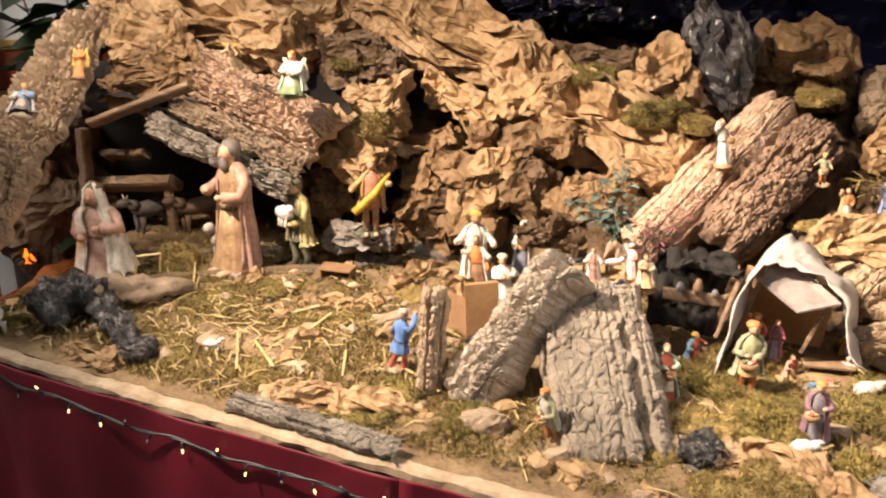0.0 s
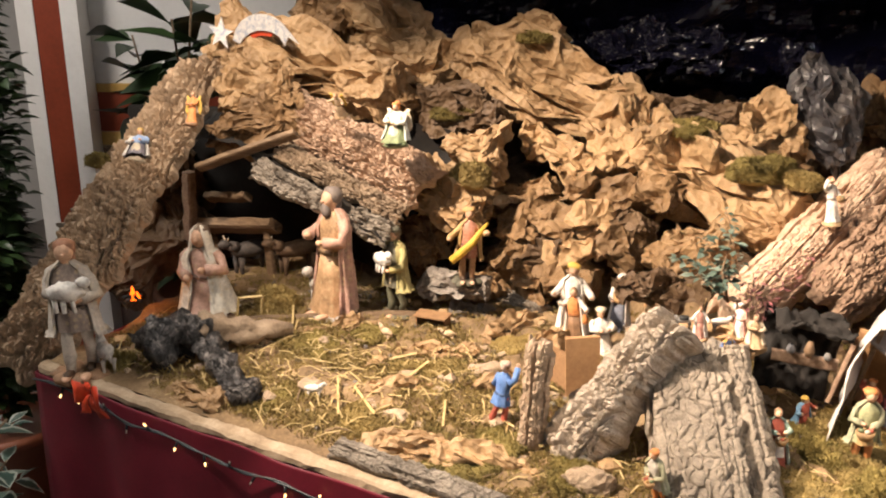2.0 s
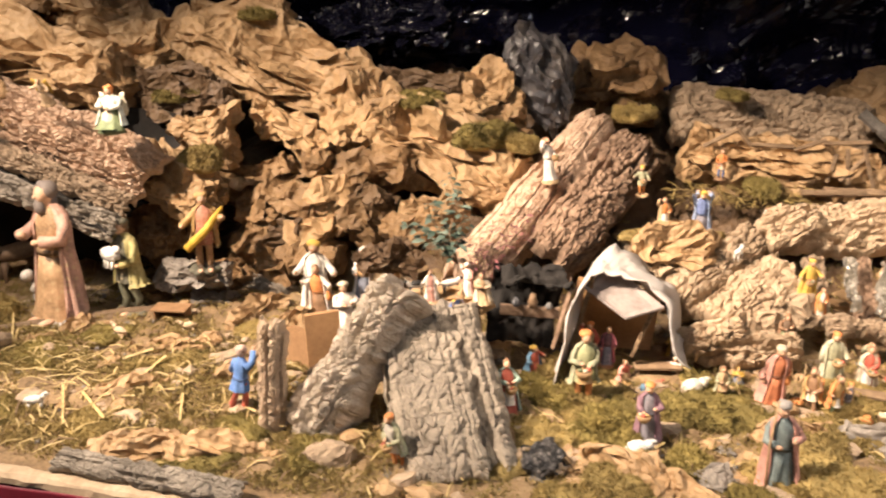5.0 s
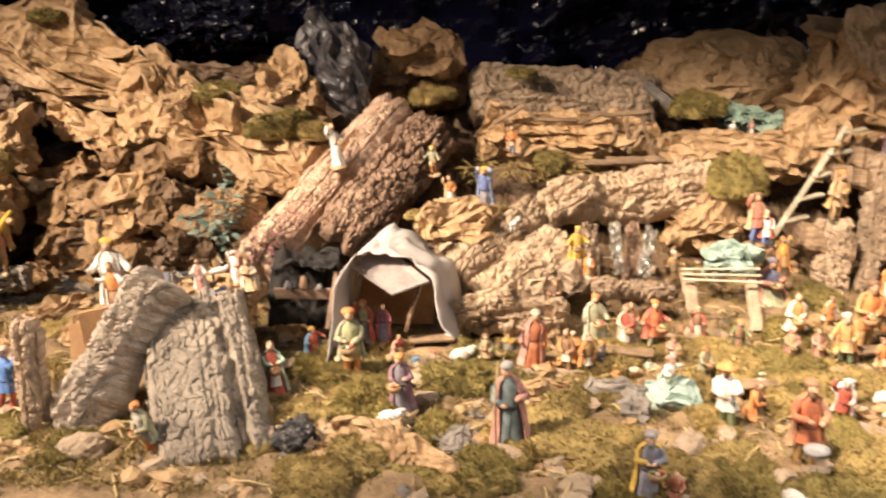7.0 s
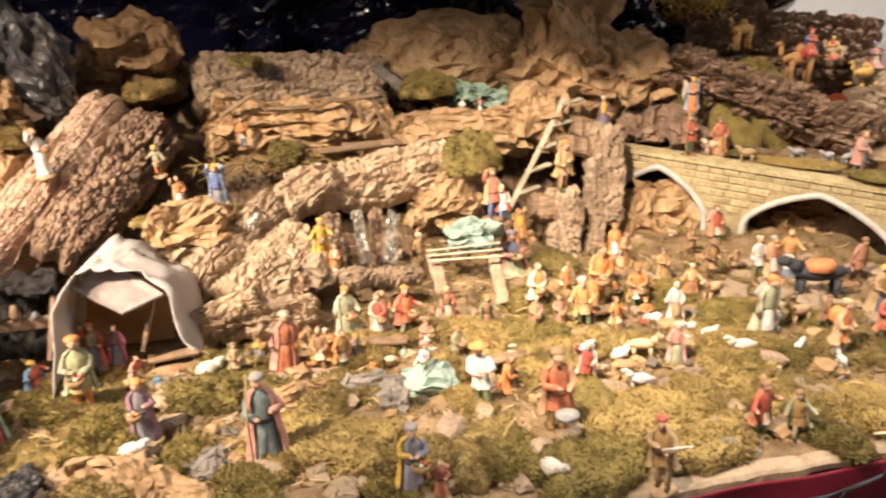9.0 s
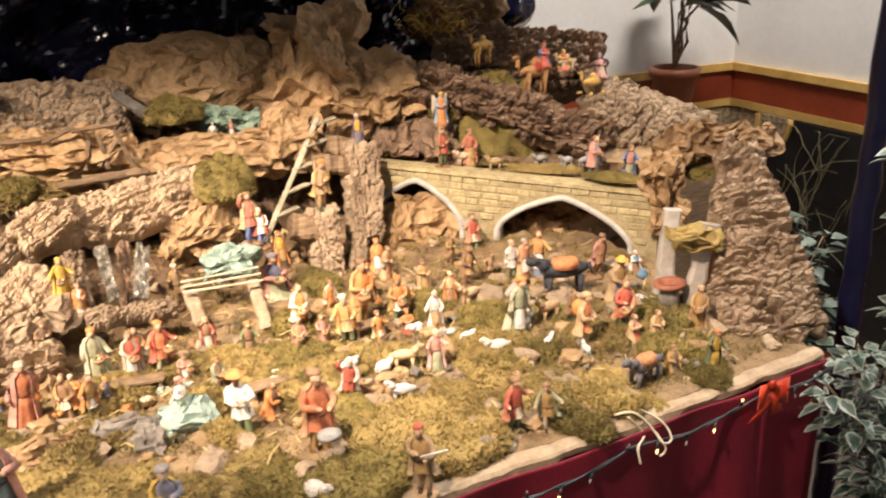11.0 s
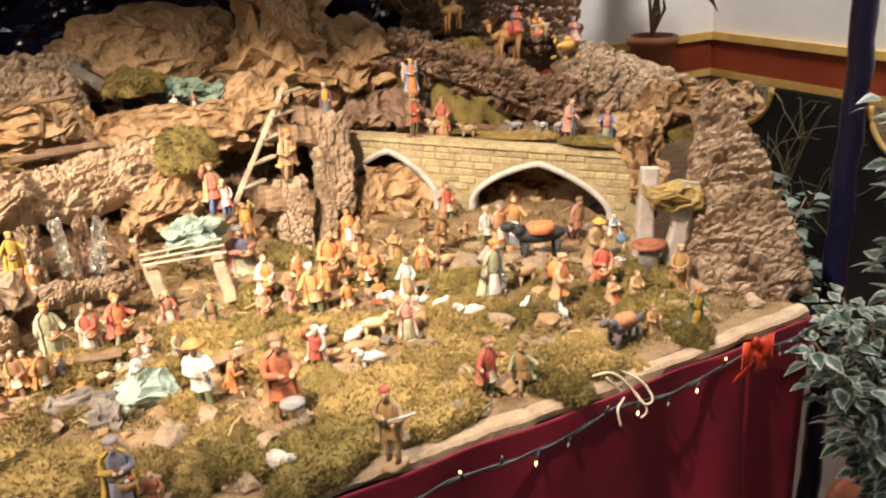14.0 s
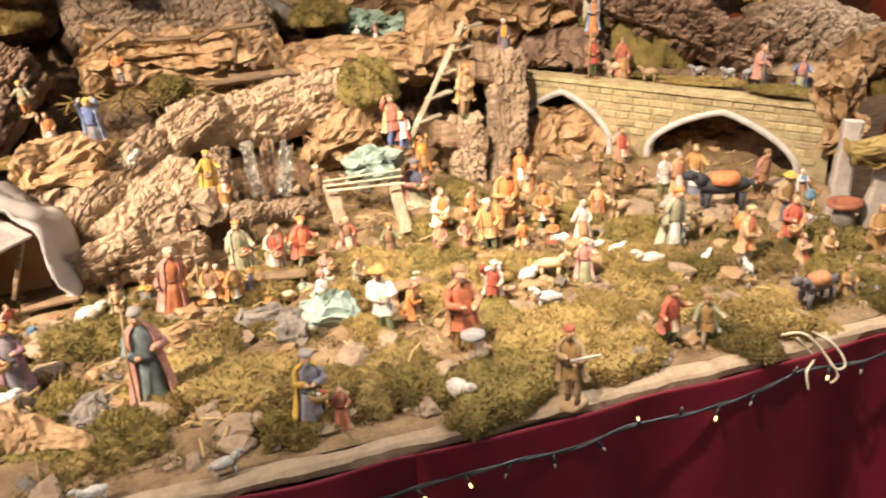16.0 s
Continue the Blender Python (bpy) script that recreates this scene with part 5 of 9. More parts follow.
moss_clump((1.204, 1.059, 0.862), 0.065, 0.035, 0.022, 103, MG, turn=111)
moss_clump((1.524, 1.182, 0.865), 0.07, 0.05, 0.025, 105, MG, turn=185)
moss_clump((1.604, 1.297, 0.869), 0.06, 0.05, 0.03, 106, MG, turn=222)
moss_clump((1.420, 1.277, 0.868), 0.06, 0.05, 0.02, 107, MOSS, turn=259)
moss_clump((0.754, 1.500, 0.875), 0.075, 0.05, 0.025, 108, MOSS, turn=296)
moss_clump((0.863, 1.480, 0.875), 0.06, 0.045, 0.028, 109, MG, turn=333)
moss_clump((1.172, 1.582, 0.876), 0.07, 0.05, 0.02, 110, MG, turn=10)
moss_clump((1.261, 1.470, 0.874), 0.07, 0.04, 0.02, 111, MG, turn=47)
moss_clump((1.006, 1.796, 0.876), 0.06, 0.05, 0.03, 112, MG, turn=84)
moss_clump((0.892, 1.621, 0.876), 0.055, 0.04, 0.03, 113, MG, turn=121)
moss_clump((0.992, 1.411, 0.872), 0.08, 0.04, 0.02, 114, MOSS, turn=158)
moss_clump((1.196, 1.162, 0.864), 0.07, 0.04, 0.02, 115, MOSS, turn=195)
moss_clump((1.516, 1.079, 0.862), 0.05, 0.035, 0.02, 116, MG, turn=232)
moss_clump((1.068, 1.210, 0.866), 0.06, 0.04, 0.02, 117, MOSS, turn=269)
moss_clump((1.389, 1.436, 0.873), 0.06, 0.03, 0.018, 118, MG, turn=306)
moss_clump((0.244, 1.394, 0.872), 0.06, 0.042, 0.035, 140, MG, turn=0)
moss_clump((0.089, 1.339, 0.870), 0.045, 0.04, 0.03, 141, MG, turn=53)
moss_clump((0.312, 1.122, 0.863), 0.05, 0.04, 0.025, 142, MG, turn=106)
moss_clump((0.437, 1.211, 0.866), 0.11, 0.06, 0.035, 143, MOSS, turn=159)
moss_clump((-0.090, 1.439, 0.873), 0.05, 0.035, 0.025, 144, MG, turn=212)
moss_clump((0.223, 1.238, 0.866), 0.05, 0.03, 0.02, 145, MG, turn=265)
moss_clump((-0.010, 1.409, 0.872), 0.05, 0.035, 0.025, 146, MG, turn=318)
moss_clump((0.641, 1.533, 0.876), 0.06, 0.04, 0.02, 147, MOSS, turn=11)
moss_clump((0.534, 1.082, 0.862), 0.06, 0.04, 0.02, 148, MG, turn=64)
moss_clump((0.683, 1.280, 0.868), 0.05, 0.03, 0.02, 149, MOSS, turn=117)
moss_clump((0.191, 1.123, 0.863), 0.05, 0.03, 0.015, 150, MG, turn=170)
moss_clump((0.524, 1.356, 0.871), 0.04, 0.03, 0.02, 151, MOSS, turn=223)
moss_clump((-0.535, 1.204, 0.865), 0.05, 0.03, 0.018, 153, MG, turn=329)
moss_clump((-0.567, 1.091, 0.862), 0.06, 0.035, 0.018, 154, MG, turn=22)
moss_clump((-1.065, 1.401, 0.872), 0.06, 0.04, 0.015, 156, MG, turn=128)
moss_clump((-0.980, 1.507, 0.875), 0.05, 0.035, 0.015, 157, MG, turn=181)
moss_clump((-0.653, 1.598, 0.876), 0.05, 0.035, 0.018, 158, MOSS, turn=234)
moss_clump((-0.390, 1.148, 0.864), 0.05, 0.035, 0.02, 159, MG, turn=287)
moss_clump((-1.401, 1.153, 0.864), 0.035, 0.03, 0.02, 160, MG, turn=340)
moss_clump((-0.786, 1.411, 0.872), 0.07, 0.03, 0.012, 161, MOSS, turn=33)
moss_clump((-0.998, 1.179, 0.865), 0.06, 0.03, 0.012, 162, MG, turn=86)
moss_clump((-0.810, 1.171, 0.865), 0.06, 0.03, 0.014, 163, MOSS, turn=139)
moss_clump((-1.274, 1.553, 0.876), 0.06, 0.045, 0.05, 170, MOSS, "heap of dry moss and hay in the stable")
moss_clump((0.848, 1.930, 1.103), 0.062, 0.05, 0.075, 171, MG, "round green moss bush on the slope", name="moss_bush")
moss_clump((1.648, 2.050, 1.047), 0.12, 0.06, 0.19, 172, MG, "mossy bank behind the terrace")
moss_clump((1.631, 2.080, 1.238), 0.04, 0.03, 0.035, 173, MG, "green moss on the dark bark")
moss_clump((-0.866, 1.800, 1.193), 0.055, 0.03, 0.045, 180, MOSS, TUCKED, 0)
moss_clump((-0.217, 1.950, 1.246), 0.075, 0.04, 0.045, 181, MG, TUCKED, 41)
moss_clump((-0.380, 2.020, 1.323), 0.08, 0.04, 0.025, 182, MG, TUCKED, 82)
moss_clump((-0.133, 1.950, 1.235), 0.04, 0.03, 0.03, 183, MOSS, TUCKED, 123)
moss_clump((-0.822, 2.060, 1.512), 0.04, 0.03, 0.02, 184, MG, TUCKED, 164)
moss_clump((-0.968, 1.900, 1.329), 0.04, 0.03, 0.02, 185, MG, TUCKED, 205)
moss_clump((0.129, 2.180, 1.279), 0.07, 0.04, 0.025, 186, MOSS, TUCKED, 246)
moss_clump((0.354, 2.160, 1.335), 0.04, 0.03, 0.018, 187, MG, TUCKED, 287)
moss_clump((0.794, 2.200, 1.236), 0.05, 0.04, 0.045, 188, MG, TUCKED, 328)
moss_clump((0.207, 1.800, 1.080), 0.09, 0.04, 0.018, 189, MOSS, TUCKED, 9)
moss_clump((0.799, 2.180, 1.235), 0.07, 0.05, 0.035, 190, MG, TUCKED, 50)
moss_clump((0.430, 2.050, 1.140), 0.09, 0.03, 0.02, 191, MG, TUCKED, 91)
moss_clump((1.731, 1.380, 1.000), 0.05, 0.035, 0.012, 192, MOSS, TUCKED, 132)
moss_clump((-1.911, 1.620, 1.164), 0.03, 0.03, 0.03, 193, MG, TUCKED, 173)
moss_clump((1.937, 1.600, 1.063), 0.05, 0.03, 0.02, 194, MG, TUCKED, 214)


def more_mats():
    """Thin mats of moss that fill the village floor."""
    r = random.Random(77)
    k = 0
    while k < 46:
        x, y = r.uniform(-0.05, 1.62), r.uniform(0.06, 0.72)
        y += edge_y(x)
        if y > 1.62 - 0.15 * x or (x > 1.45 and y < 1.25):
            continue
        s = r.uniform(0.028, 0.055)
        moss_clump((x, y, float(ground(x, y)) + r.uniform(-0.002, 0.004)), s * r.uniform(1.0, 1.6), s, r.uniform(0.014, 0.03), 500 + k, r.choice((MOSS, MOSS, MG)), "thin mat of dry moss laid on the village floor", r.uniform(0, 360), "moss_clump", r.uniform(-9, 9))
        k += 1


more_mats()


def scatter(name, n, seed, make, mat, label, category, mask=None, x=(-1.5, 1.72)):
    """Many small pieces strewn over the ground, as one body."""
    r = np.random.RandomState(seed)
    V, F, k = [], [], 0
    tries = 0
    while k < n and tries < 40 * n:
        tries += 1
        px = r.uniform(*x)
        py = edge_y(px) + 0.05 + r.beta(1.1, 1.8) * 1.0
        if mask is not None and mask(px, py, r):
            continue
        z = float(ground(px, py))
        if z > 1.12:
            continue
        v, f = make(r, px, py, z)
        base = sum(len(q) for q in V) if not V else off
        F += [tuple(i + base for i in q) for q in f]
        V.append(v)
        off = base + len(v)
        k += 1
    return mesh_ob(name, np.concatenate(V), F, mat, label=label, category=category, kind="stuff", smooth=False)


def straw_piece(r, x, y, z):
    a, l = r.uniform(0, 2 * math.pi), r.uniform(0.015, 0.06)
    d = np.array((math.cos(a), math.sin(a), r.uniform(-0.1, 0.35)))
    s = np.array((-math.sin(a), math.cos(a), 0)) * r.uniform(0.0008, 0.0019)
    up = np.array((0, 0, 0.0012))
    c = np.array((x, y, z + r.uniform(0.004, 0.014)))
    b = np.array((0, 0, r.uniform(-0.004, 0.012)))
    v = []
    for t in (-0.5, 0.0, 0.5):
        q = c + d * l * t + b * (1 - 4 * t * t)
        v += [q - s, q + s, q + up]
    f = []
    for k in (0, 3):
        for i in range(3):
            j = (i + 1) % 3
            f.append((k + i, k + j, k + 3 + j, k + 3 + i))
    return np.array(v), f + [(2, 1, 0), (6, 7, 8)]


def stone_piece(lo, hi):
    def make(r, x, y, z):
        p, faces = ball_mesh(2)
        s = r.uniform(lo, hi) * (0.6 + r.uniform(0, 1) ** 3)
        seed = r.randint(1, 9999)
        q = np.sign(p) * np.abs(p) ** 0.7 * (1 + 0.35 * vnoise(p * 1.6 + seed, seed) + r.uniform(-0.22, 0.22, len(p)))[:, None] * s * np.array((r.uniform(0.8, 1.6), r.uniform(0.7, 1.2), r.uniform(0.4, 0.8)))
        a = r.uniform(0, 6.28)
        q = np.stack([q[:, 0] * math.cos(a) - q[:, 1] * math.sin(a), q[:, 0] * math.sin(a) + q[:, 1] * math.cos(a), q[:, 2]], 1)
        return q + np.array((x, y, z + 0.25 * s)), faces
    return make


def tuft_piece(r, x, y, z):
    n = 26
    pts = np.stack([x + r.normal(size=n) * 0.009, y + r.normal(size=n) * 0.009, z + 0.004 + np.abs(r.normal(size=n)) * 0.003], 1)
    v, f = blades(pts, np.tile((0, 0, 1.0), (n, 1)), 0.0075, r.randint(1, 99999), 1.2)
    return v, [tuple(q) for q in f]


def in_stable_front(x, y, r):
    return r.uniform() > 0.12 + 0.9 * math.exp(-(((x + 0.95) / 0.4) ** 2 + ((y - 1.28) / 0.18) ** 2))


scatter("straw", 900, 31, straw_piece, STRAW, "loose dry straw strewn over the ground", "straw", in_stable_front)
scatter("twigs", 240, 36, straw_piece, WOOD, "small dry twigs strewn over the ground", "twigs")
scatter("pebbles", 420, 32, stone_piece(0.004, 0.011), STONE, "small stones strewn over the ground", "stones")
scatter("paper_pebbles", 420, 33, stone_piece(0.006, 0.017), KRAFT, "small crumpled bits of brown paper among the moss", "paper", lambda x, y, r: x < -0.25 and r.uniform() < 0.7)
scatter("bark_chips", 520, 37, stone_piece(0.006, 0.019), BARK, "chips of cork bark among the moss", "bark chips", lambda x, y, r: x < -0.25 and r.uniform() < 0.5)
scatter("ground_moss", 3200, 34, tuft_piece, MOSS, "thin dry moss growing over the ground", "moss", lambda x, y, r: noise.noise(Vector((x * 7, y * 7, 3))) < r.uniform(-0.35, 0.25))
scatter("ground_moss", 1100, 35, tuft_piece, MOSS_GREEN, "thin green moss growing over the ground", "moss", lambda x, y, r: noise.noise(Vector((x * 6, y * 6, 9))) < r.uniform(-0.2, 0.3))

scatter("ground_moss", 1200, 42, tuft_piece, MOSS, "patches of dry moss before the stable", "moss", lambda x, y, r: y > 1.62 or noise.noise(Vector((x * 5, y * 5, 21))) > 0.12, (-1.3, -0.25))
scatter("bark_lumps", 170, 38, stone_piece(0.009, 0.018), BARK, "knobs of cork bark among the figures of the village", "bark chips", lambda x, y, r: y > 1.62, (0.12, 1.6))

# larger loose stones and chunks


def chunk(a, b, w, th, mat, seed):
    return paper_rock(a, b, w, th, seed, mat, 0.04, 0.9, sub=4, face=(0, -0.5, 0.85), label="weathered loose chunk lying on the mossy ground", category="rock", name="loose_rock")


chunk((-0.750, 1.071, 0.862), (-0.610, 1.138, 0.863), 0.06, 0.06, KRAFT, 200)
chunk((-0.642, 1.123, 0.863), (-0.433, 1.128, 0.863), 0.05, 0.05, KRAFT, 201)
chunk((-0.882, 1.729, 0.876), (-0.780, 1.739, 0.876), 0.055, 0.05, STONE, 202)
chunk((0.333, 1.326, 0.870), (0.474, 1.363, 0.871), 0.04, 0.04, KRAFT, 203)
chunk((0.474, 1.363, 0.871), (0.582, 1.330, 0.870), 0.05, 0.05, STONE, 204)
chunk((0.382, 1.142, 0.864), (0.469, 1.132, 0.863), 0.05, 0.03, KRAFT, 205)
chunk((0.219, 1.192, 0.865), (0.291, 1.198, 0.865), 0.035, 0.03, STONE, 206)
chunk((-0.030, 1.150, 0.864), (-0.003, 1.250, 0.867), 0.06, 0.05, CHAR, 207)
chunk((1.034, 1.048, 0.862), (1.112, 1.081, 0.862), 0.04, 0.04, BARK, 208)
chunk((1.026, 1.047, 0.862), (1.089, 1.053, 0.862), 0.035, 0.035, BARK_GREY, 209)
chunk((1.234, 1.185, 0.865), (1.306, 1.116, 0.863), 0.05, 0.04, BARK, 210)
chunk((0.542, 1.313, 0.869), (0.589, 1.301, 0.869), 0.05, 0.05, STONE, 211)
chunk((0.314, 1.584, 0.876), (0.451, 1.562, 0.876), 0.04, 0.03, KRAFT, 212)
chunk((1.022, 1.249, 0.867), (1.124, 1.278, 0.868), 0.025, 0.02, BARK, 213)
chunk((0.877, 1.296, 0.869), (0.963, 1.308, 0.869), 0.03, 0.03, KRAFT, 214)
chunk((0.011, 1.233, 0.866), (0.190, 1.137, 0.864), 0.07, 0.04, KRAFT, 215)
chunk((0.186, 1.166, 0.864), (0.278, 1.112, 0.863), 0.05, 0.04, KRAFT, 216)
chunk((-0.410, 1.121, 0.863), (-0.321, 1.145, 0.864), 0.05, 0.05, BARK, 217)
chunk((-0.733, 1.593, 0.876), (-0.663, 1.778, 0.876), 0.05, 0.05, KRAFT, 218)
chunk((-0.600, 1.528, 0.875), (-0.570, 1.710, 0.876), 0.06, 0.05, KRAFT, 219)
chunk((-0.866, 1.266, 0.868), (-0.753, 1.344, 0.870), 0.04, 0.03, KRAFT, 220)
chunk((-1.121, 1.440, 0.873), (-1.028, 1.536, 0.876), 0.03, 0.02, KRAFT, 221)
chunk((-1.218, 1.100, 0.863), (-1.071, 1.095, 0.863), 0.04, 0.03, KRAFT, 222)
chunk((-0.901, 1.446, 0.873), (-0.715, 1.519, 0.875), 0.035, 0.02, KRAFT, 223)
chunk((-0.649, 1.366, 0.871), (-0.593, 1.474, 0.874), 0.04, 0.03, KRAFT, 224)
bark((-0.898, 1.924, 0.876), (-0.663, 1.798, 0.876), 0.065, 0.05, 230, BARK_GREY, 0.8, 0.8, label="pale bark log lying before the paper rocks", cell=0.014)
bark((1.353, 1.183, 0.865), (1.368, 1.017, 0.862), 0.045, 0.015, 231, MOSS, 0.4, 0.6, (0, -0.5, 0.85), "mossy strip of bark tilted on the ground", name="mossy_bark", cell=0.014)
bark((-0.490, 1.214, 0.866), (-0.487, 1.240, 1.066), 0.045, 0.03, 232, BARK_TAN, 0.8, 0.8, label="upright split stump beside the blue figurine", name="stump", cell=0.018, grain=0.2, lumpy=0.5, chunk=0.15)

paper_rock((0.578, 1.335, 0.885), (0.673, 1.345, 0.88), 0.06, 0.05, 720, paint((0.25, 0.33, 0.29)), 0.035, 0.8, sub=4, face=(0, -0.5, 0.85), label="pale green stone among the figures", category="rock", name="loose_rock")

# moss on the terrace
moss_clump((1.530, 2.021, 1.055), 0.08, 0.03, 0.009, 301, MG, "strip of moss along the terrace", -44)
moss_clump((1.637, 1.853, 1.055), 0.09, 0.03, 0.009, 302, MOSS, "strip of moss along the terrace", -44)
moss_clump((1.747, 1.689, 1.055), 0.06, 0.03, 0.009, 303, MG, "strip of moss along the terrace", -44)
moss_clump((1.406, 2.227, 1.060), 0.07, 0.04, 0.03, 304, MG, "moss at the end of the terrace", -44)
moss_clump((1.510, 2.100, 1.175), 0.07, 0.04, 0.06, 305, MG, "mossy rock under the angel figurine", 0)
paper_rock((1.395, 2.06, 1.105), (1.495, 2.06, 1.105), 0.125, 0.075, 306, BARK_DARK, 0.05, 1.1, label="dark rock on the terrace", category="rock", name="rock")


# ---- figurines ----
CREAM, WHITE, OCHRE, ORANGE, YELLOW = (0.55, 0.48, 0.36), (0.72, 0.69, 0.64), (0.42, 0.25, 0.08), (0.6, 0.2, 0.04), (0.62, 0.4, 0.05)
RED, ROSE, BROWN, DKBROWN, TAN = (0.42, 0.05, 0.03), (0.5, 0.23, 0.19), (0.2, 0.1, 0.045), (0.08, 0.045, 0.025), (0.45, 0.3, 0.16)
GREEN, SAGE, DKGREEN, BLUE, SKY = (0.09, 0.16, 0.07), (0.28, 0.3, 0.19), (0.03, 0.05, 0.035), (0.05, 0.13, 0.34), (0.1, 0.3, 0.5)
GREY, SLATE, PLUM, AQUA = (0.3, 0.29, 0.28), (0.13, 0.14, 0.19), (0.12, 0.05, 0.1), (0.3, 0.45, 0.38)


def muted(c):
    """The tone of old paint: a little towards warm brown."""
    return tuple(0.86 * v + 0.14 * w + 0.012 for v, w in zip(c, (0.5, 0.33, 0.2)))


BROCADES = {}


def brocade(c):
    """Cloth painted on a larger statuette, with a small worn gold and pale pattern."""
    key = tuple(round(v, 3) for v in c)
    if key not in BROCADES:
        m = rough_stuff("painted_brocade", tuple(v * 0.5 for v in c), c, tuple(min(1, v * 1.3 + 0.05) for v in c), 7, 40, 0.6, 0.6, 0.003)
        n = m.node_tree
        b = n.nodes["Principled BSDF"]
        old = b.inputs["Base Color"].links[0].from_socket
        co = n.nodes.new("ShaderNodeTexCoord")
        v = add(n, "ShaderNodeTexVoronoi", Scale=19.0, Randomness=0.75)
        n.links.new(co.outputs["Object"], v.inputs["Vector"])
        st = n.nodes.new("ShaderNodeMapRange")
        st.inputs["From Min"].default_value, st.inputs["From Max"].default_value = 0.34, 0.22
        n.links.new(v.outputs["Distance"], st.inputs[0])
        half = n.nodes.new("ShaderNodeMath")
        half.operation = "MULTIPLY"
        half.inputs[1].default_value = 0.45
        n.links.new(st.outputs[0], half.inputs[0])
        mix = n.nodes.new("ShaderNodeMix")
        mix.data_type = "RGBA"
        n.links.new(half.outputs[0], mix.inputs[0])
        n.links.new(old, mix.inputs[6])
        mix.inputs[7].default_value = (0.55, 0.42, 0.24, 1)
        n.links.new(mix.outputs[2], b.inputs["Base Color"])
        BROCADES[key] = m
    return BROCADES[key]


def fig(at, h, turn=0, robe=BROWN, over=None, hat=None, legs=None, arm="front", prop=None, hair=DKBROWN, base=BROWN, lean=0, label="", kneel=False, name="figurine", wide=1.0):
    """A painted clay figure as one plain shape, standing (or kneeling) on a little uneven base."""
    sh = Shape()
    seed = int(abs(at[0] * 7919 + at[1] * 104729) * 100) % 9973
    r = random.Random(seed)
    if name == "figurine" and h < 0.13 and not kneel:
        if arm == "front" and prop is None:
            arm = r.choice(("front", "out", "down", "side", "up"))
        if prop is None and r.random() < 0.35:
            prop = r.choice(("bundle", "staff", "jug", "basket"))
        lean += r.uniform(-2, 9)
    robe, over_c = muted(robe), muted(over) if over else None
    body, skin = paint(robe), paint((0.6, 0.37, 0.24))
    statue = name == "statuette"
    wide *= 1.02 if statue else 1.0
    big = 1.15 if statue else 1.12
    k = 0.66 if kneel else 1.0
    sway, twist = r.uniform(-0.03, 0.03), r.uniform(-0.25, 0.25)
    folds, ph = r.choice((9, 10)) if statue else r.choice((6, 7, 8)), r.uniform(0, 6)
    if statue:
        body = brocade(robe)
    if statue:
        for q in range(7):
            a = q * 0.9 + ph
            sh.ball((0.13 * math.cos(a), 0.11 * math.sin(a), -0.005), (0.085, 0.075, 0.045), paint(muted(base)), 2, 0.35, seed + q)
        for sx in (-1, 1):
            sh.ball((0.06 * sx, -0.15, 0.03), (0.032, 0.06, 0.022), skin, 2)
    else:
        sh.ball((0, 0.0, -0.03), (0.22, 0.19, 0.075), paint(muted(base)), 2, 0.3, seed)

    def folded(rings, mat, n=26, depth=0.12):
        pts, faces = [], []
        for m, (x, y, z, rx, ry) in enumerate(rings):
            f = depth * (1 - m / (len(rings) - 1)) ** 0.8
            for i in range(n):
                t = 2 * math.pi * i / n
                q = 1 + f * math.sin(folds * t + ph + m * 0.5) + 0.4 * f * math.sin((folds * 2 + 1) * t + ph * 2)
                pts.append((x + rx * q * math.cos(t + twist * z), y + ry * q * math.sin(t + twist * z), z))
        for m in range(len(rings) - 1):
            for i in range(n):
                e = (i + 1) % n
                faces.append((m * n + i, m * n + e, (m + 1) * n + e, (m + 1) * n + i))
        faces.append(tuple((len(rings) - 1) * n + i for i in range(n)))
        sh.put(pts, faces, mat)

    top = 0.82 * k
    lower = body
    if not statue and r.random() < 0.6:
        lower = paint(muted(r.choice((RED, BROWN, GREEN, SLATE, CREAM, (0.12, 0.17, 0.26), OCHRE, ROSE, DKBROWN, SAGE))))
    if legs and not kneel:
        lc = paint(muted(legs))
        step = r.choice((-1, 1)) * r.uniform(0.02, 0.07)
        for sx in (-1, 1):
            sh.tube([(0.055 * sx, -0.02 + step * sx, 0.03), (0.062 * sx, 0.01 + step * sx * 0.9, 0.14), (0.058 * sx, -0.025 + step * sx * 0.6, 0.27), (0.055 * sx, 0.0, 0.46)], [0.03, 0.044, 0.042, 0.062], lc, 9)
            sh.ball((0.057 * sx, -0.055 + step * sx, 0.04), (0.034, 0.068, 0.03), paint((0.07, 0.04, 0.022)), 2)
        folded([(0, 0, 0.34, 0.135 * wide, 0.11), (sway * 0.3, 0, 0.46, 0.118 * wide, 0.092), (sway * 0.6, 0, 0.53, 0.1 * wide, 0.078), (sway * 0.8, 0.0, 0.62, 0.108 * wide, 0.082), (sway, 0.008, 0.71, 0.12 * wide, 0.08), (sway, 0.012, 0.765, 0.1 * wide, 0.066), (sway, 0.008, 0.79, 0.06, 0.05), (sway, 0.0, top, 0.034, 0.036)], body)
    else:
        folded([(0, -0.07 * kneel, 0.02, 0.165 * wide, 0.14 + 0.06 * kneel), (0, -0.03 * kneel, 0.12 * k, 0.142 * wide, 0.115 + 0.03 * kneel), (sway * 0.3, 0, 0.32 * k, 0.12 * wide, 0.096), (sway * 0.6, 0, 0.52 * k, 0.096 * wide, 0.077)], lower, 30, 0.2 if statue else 0.14)
